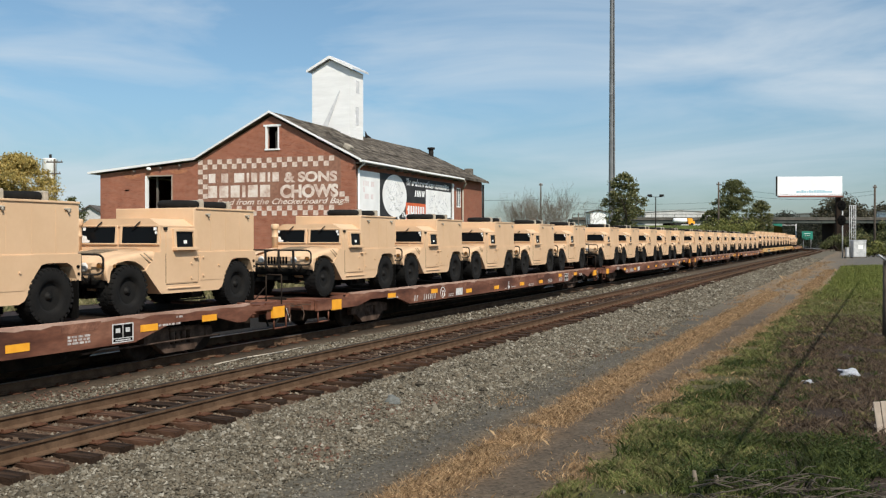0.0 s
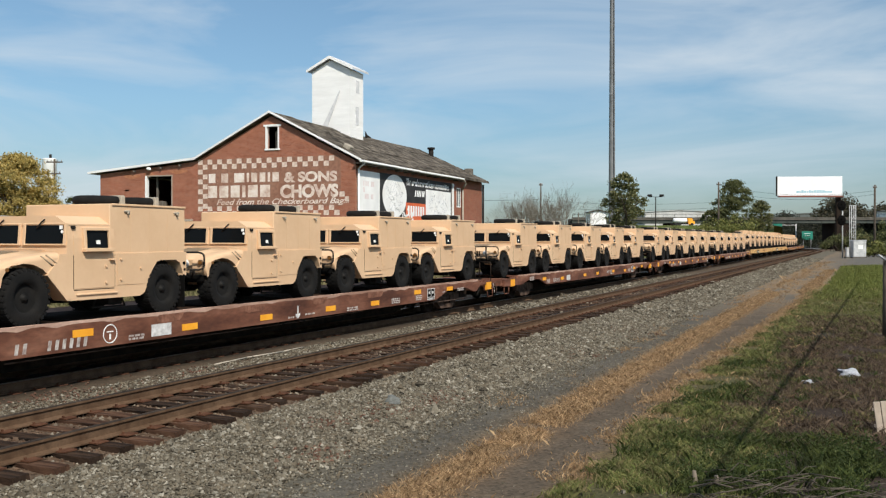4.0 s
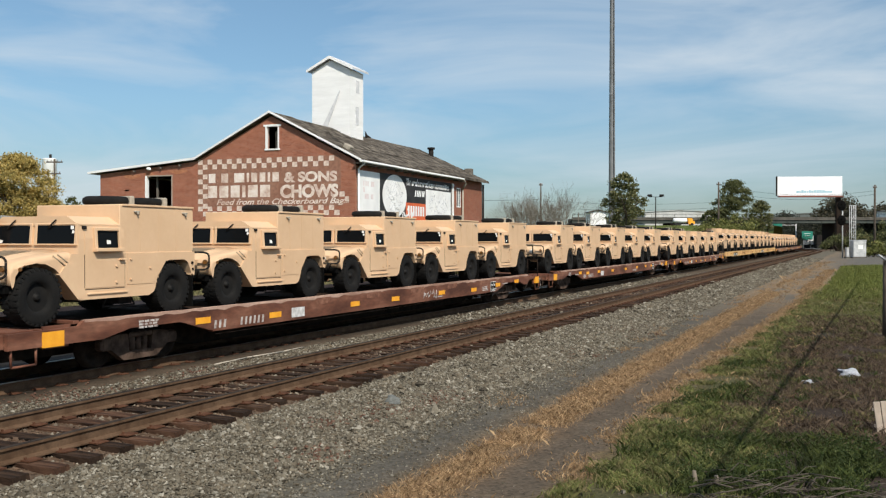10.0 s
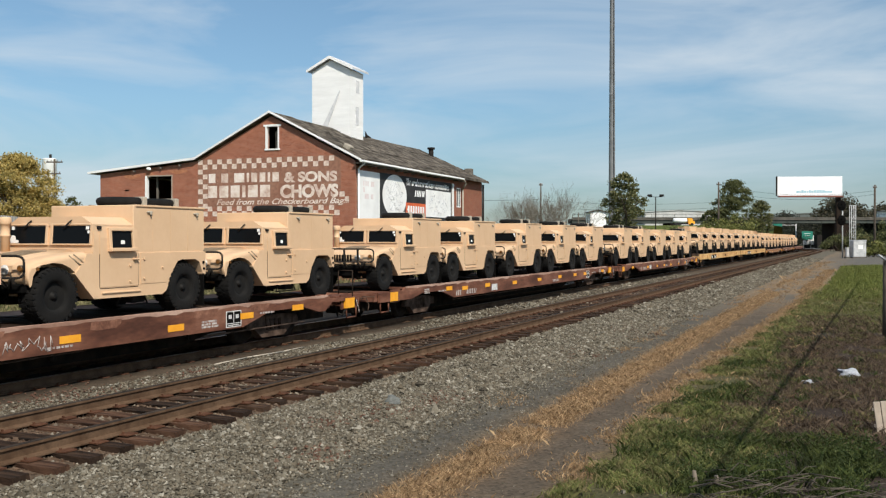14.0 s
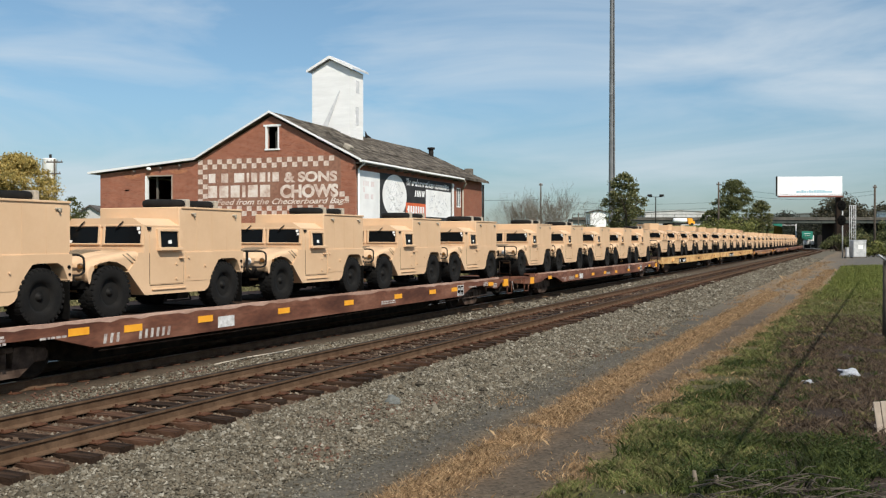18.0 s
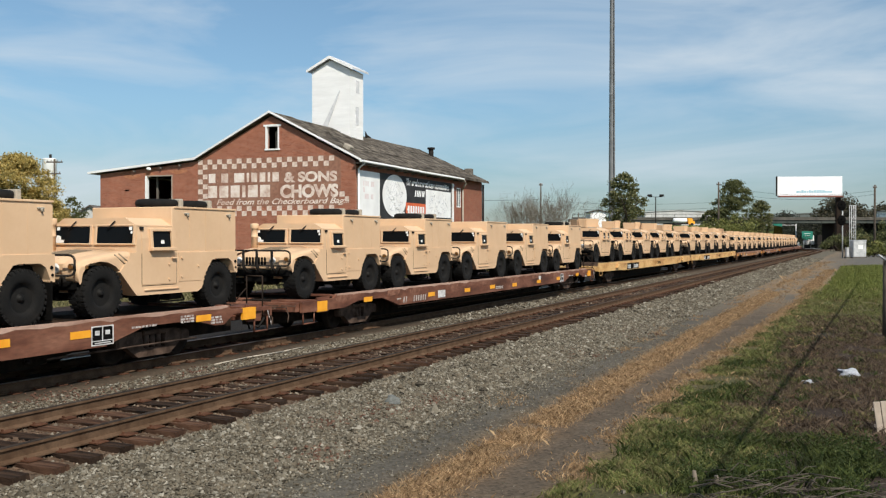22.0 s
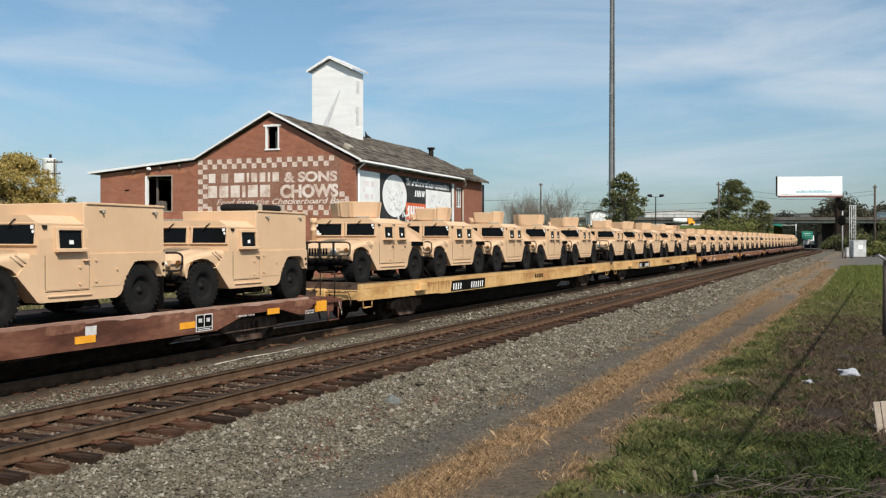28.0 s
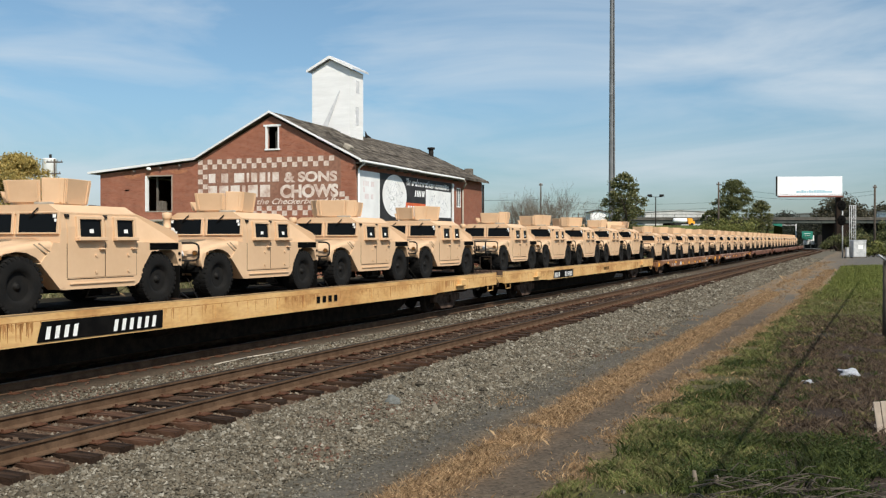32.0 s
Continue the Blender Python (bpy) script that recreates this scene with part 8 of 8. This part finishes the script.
def parked_tanker():
    t = tagged(new("tank_truck"), "white tank truck with orange cab on the far road", "truck")
    t.matrix_basis = Matrix.Translation((-40.5, 233.9, 5.6)) @ FACE @ Matrix.Diagonal((0.75, 0.75, 0.62, 1))
    bm = bmesh.new()
    lathe(bm, [(-3.4, 0.5), (-3.2, 0.95), (0.9, 0.95), (1.1, 0.5)], 16, "x", centre=(0, 0, 2.0))
    part("tank", bm, M_WHITE, t)
    bm = bmesh.new()
    prism(bm, [(1.3, 0.5), (3.4, 0.5), (3.4, 1.7), (2.8, 1.9), (2.5, 2.9), (1.3, 2.9)], "y", -1.1, 1.1)
    part("cab", bm, M_ORANGE, t, "orange cab")
    for x in (-2.6, -1.6, 2.5):
        bm = bmesh.new()
        cyl(bm, (x, -1.15, 0.5), (x, 1.15, 0.5), 0.5, seg=14)
        part("axle_wheels", bm, M_BLACK, t)
    bm = bmesh.new()
    box(bm, -3.3, 3.2, -0.4, 0.4, 0.6, 1.1)
    part("chassis", bm, M_DARK, t)
    sheet("road_bank", [[(-110, 190 + k, z), (-30, 226 + k, z), (-20, 231 + k, z)] for k, z in ((0, -0.5), (8, 5.6), (30, 5.6), (40, -0.5))], M_TURF, label="grassy road embankment", category="embankment", kind="structure")


parked_tanker()

# ---- road trucks that pass under the bridge ----
M_REDT = mat("red_truck_paint", [(0.42, 0.03, 0.03), (0.5, 0.05, 0.045)], 0.4, scale=1, fine=10, bump=0)


def road_truck(paint, box_paint, length, label):
    t = tagged(new("road_truck"), label, "truck")
    bm = bmesh.new()
    prism(bm, [(-1.6, 0.6), (1.1, 0.6), (1.1, 1.7), (0.1, 1.9), (-0.2, 3.1), (-1.6, 3.1)], "y", -1.15, 1.15)
    cab = part("cab", bm, paint, t)
    bm = bmesh.new()
    box(bm, -1.0, -0.2, -1.17, 1.17, 2.0, 2.8)
    part("cab_window", bm, M_GLASS, cab)
    bm = bmesh.new()
    box(bm, -2.0 - length, -1.9, -1.25, 1.25, 1.1, 3.9, 0.05)
    part("cargo_box", bm, box_paint, t)
    for x in (0.3, -2.6, -1.4 - length):
        bm = bmesh.new()
        cyl(bm, (x, -1.2, 0.5), (x, 1.2, 0.5), 0.5, seg=14)
        part("axle_wheels", bm, M_BLACK, t)
    bm = bmesh.new()
    box(bm, -2 - length, 0.9, -0.4, 0.4, 0.6, 1.1)
    part("chassis", bm, M_DARK, t)
    return t


RED_TRUCK = road_truck(M_REDT, M_DARK, 3.0, "red lorry on the road under the bridge")
WHITE_TRUCK = road_truck(M_WHITE, M_BOARDW, 6.0, "white box lorry on the road under the bridge")
LATE_TRUCK = road_truck(M_WHITE, M_STRAP, 4.0, "white lorry with grey box on the road")
CAR_LANES = ((RED_TRUCK, 275.0, 5.6), (WHITE_TRUCK, 279.0, 7.7), (LATE_TRUCK, 283.0, 22.9))
sheet("road", [[(-90, 246 + k, -0.395), (30, 299.7 + k, -0.395)] for k in (0, 18)], M_ASPH, label="grey asphalt road under the bridge", category="road", kind="structure")


def road_pose(shift, depth):
    """shift metres to the right of the line of sight through the gap, at that depth."""
    fx, fy, rx, ry = -0.4086, 0.9127, 0.9127, 0.4086
    s = 0.3854 * depth + shift
    return Matrix.Translation((fx * depth + rx * s, fy * depth + ry * s, -0.39)) @ FACE


# ---- litter and small things by the track ----
def lump(name, x, y, r, material, label, category, squash=0.6, seed=1, rough=0.5):
    bm = bmesh.new()
    bmesh.ops.create_icosphere(bm, subdivisions=3, radius=r)
    for v in bm.verts:
        v.co = Vector((v.co.x * 1.3, v.co.y, v.co.z * squash)) * (1 + rough * noise.noise(v.co * (2.2 / r) * 0.6 + Vector((seed, 0, 0))))
    ob = new(name, mesh_of(name, bm, material))
    ob.matrix_basis = Matrix.Translation((x, y, ground_z(x) + r * squash * 0.6))
    return tagged(ob, label, category)


M_BAG = mat("bluish_white_plastic", [(0.24, 0.255, 0.28), (0.42, 0.44, 0.48)], 0.6, scale=9, fine=40, bump=0.5)
M_BOULDER = mat("grey_boulder", [(0.085, 0.09, 0.085), (0.16, 0.165, 0.155)], 0.95, scale=7, fine=40, bump=0.4)
lump("plastic_bag", -0.27, 19.3, 0.15, M_BAG, "crumpled bluish-white plastic bag in the weeds", "litter", 0.6, 3, 0.7)
lump("plastic_bag", -0.93, 18.2, 0.07, M_BAG, "small torn white plastic bag", "litter", 0.5, 7, 0.9)
lump("stone", -6.75, 13.15, 0.10, M_BOULDER, "pale grey boulder lying on the ballast", "stone", 0.9, 9, 0.6)
for x, y, r in ((-8.1, 56.5, 0.13), (-10.9, 57.5, 0.12), (-11.6, 50.5, 0.12), (-7.0, 15.8, 0.06), (-6.9, 10.2, 0.06), (-7.4, 9.1, 0.055), (-5.9, 18.5, 0.06)):
    lump("white_stone", x, y, r * 0.55, M_STRAP, "small white stone on the ballast", "stone", 0.8, x, 0.4)
bm = bmesh.new()
tube(bm, [(-12.0, 15.5, -0.28), (-12.0, 16.6, -0.26), (-11.95, 17.9, -0.27), (-12.0, 18.8, -0.27)], 0.016, 6)
tagged(new("pale_rod", mesh_of("pale_rod", bm, M_STRAP)), "pale plastic rod lying between the tracks", "litter")


def board_and_post():
    t = tagged(new("lattice_board"), "weathered pale lattice board standing in the weeds", "fence")
    t.matrix_basis = Matrix.Translation((0.14, 13.7, -0.34)) @ Matrix.Rotation(radians(14), 4, "Z") @ Matrix.Rotation(radians(-8), 4, "Y")
    for i in range(7):
        bm = bmesh.new()
        box(bm, 0.02 + 0.09 * i, 0.10 + 0.09 * i, 0, 0.02, 0, 0.44, 0.003)
        part("slat", bm, M_TANW, t)
    bm = bmesh.new()
    box(bm, 0.0, 0.66, 0.02, 0.04, 0.1, 0.14)
    box(bm, 0.0, 0.66, 0.02, 0.04, 0.32, 0.36)
    part("batten", bm, M_TANW, t)
    t = tagged(new("fence_post"), "dark weathered wooden fence post", "fence post")
    bm = bmesh.new()
    cyl(bm, (0.49, 27.0, -0.35), (0.49, 27.0, 1.7), 0.085, 0.08, seg=9)
    part("shaft", bm, M_BARK, t)
    bm = bmesh.new()
    cyl(bm, (0.49, 27.0, 1.7), (0.3, 26.9, 1.85), 0.03, seg=6)
    part("wire_stub", bm, M_STEEL, t)


board_and_post()
# broad-leaved weeds among the grass, low and clumped
rnd = random.Random(19)
L_WEED = leaf_mat("weed_leaves", [(0.022, 0.036, 0.009), (0.050, 0.075, 0.019), (0.095, 0.112, 0.034)])
for name, n, x0, x1, y0, y1, r, label in (("weeds", 120, -1.75, 0.9, 10.2, 12.9, 0.13, "low broad-leaved green weeds"), ("weeds", 70, -2.8, -1.6, 9.6, 17.0, 0.08, "low broad-leaved green weeds at the turf edge"), ("weeds", 70, -2.2, 0.8, 13.5, 26.0, 0.11, "scattered low weeds among dead stalks")):
    spots = []
    for i in range(n):
        x, y = rnd.uniform(x0, x1), rnd.uniform(y0, y1)
        if noise.noise(Vector((x * 1.3, y * 0.7, 4.0))) > -0.12:
            spots.append((x, y, ground_z(x) + 0.03, r * rnd.uniform(0.6, 1.5)))
    tagged(new(name, leaf_mesh(name, spots, 9000, 0.017, 33, L_WEED)), label, "weeds", kind="stuff")
rs = random.Random(77)
bm = bmesh.new()
for i in range(170):
    x, y = rs.uniform(-1.7, 1.0), rs.uniform(8.6, 10.6)
    a, ln = rs.gauss(0.2, 0.6), rs.uniform(0.15, 0.75)
    p = Vector((x, y, ground_z(x) + rs.uniform(0.01, 0.1)))
    q = p + Vector((math.cos(a) * ln, math.sin(a) * ln, rs.uniform(-0.05, 0.12)))
    m2 = p.lerp(q, 0.5) + Vector((0, rs.uniform(-0.08, 0.08), rs.uniform(-0.02, 0.08)))
    tube(bm, [p, m2, q], rs.uniform(0.003, 0.009), 5)
tagged(new("dead_branches", mesh_of("dead_branches", bm, M_BARK)), "tangle of dead branches and twigs", "branches", kind="stuff")
for x, y, h in ((-1.62, 10.2, 0.16), (-1.40, 10.25, 0.12)):
    bm = bmesh.new()
    cyl(bm, (x, y, -0.45), (x - 0.03, y, -0.36 + h), 0.035, 0.02, seg=7)
    tagged(new("stump", mesh_of("stump", bm, M_TWIG)), "broken pale sapling stump in the weeds", "stump")
motions()
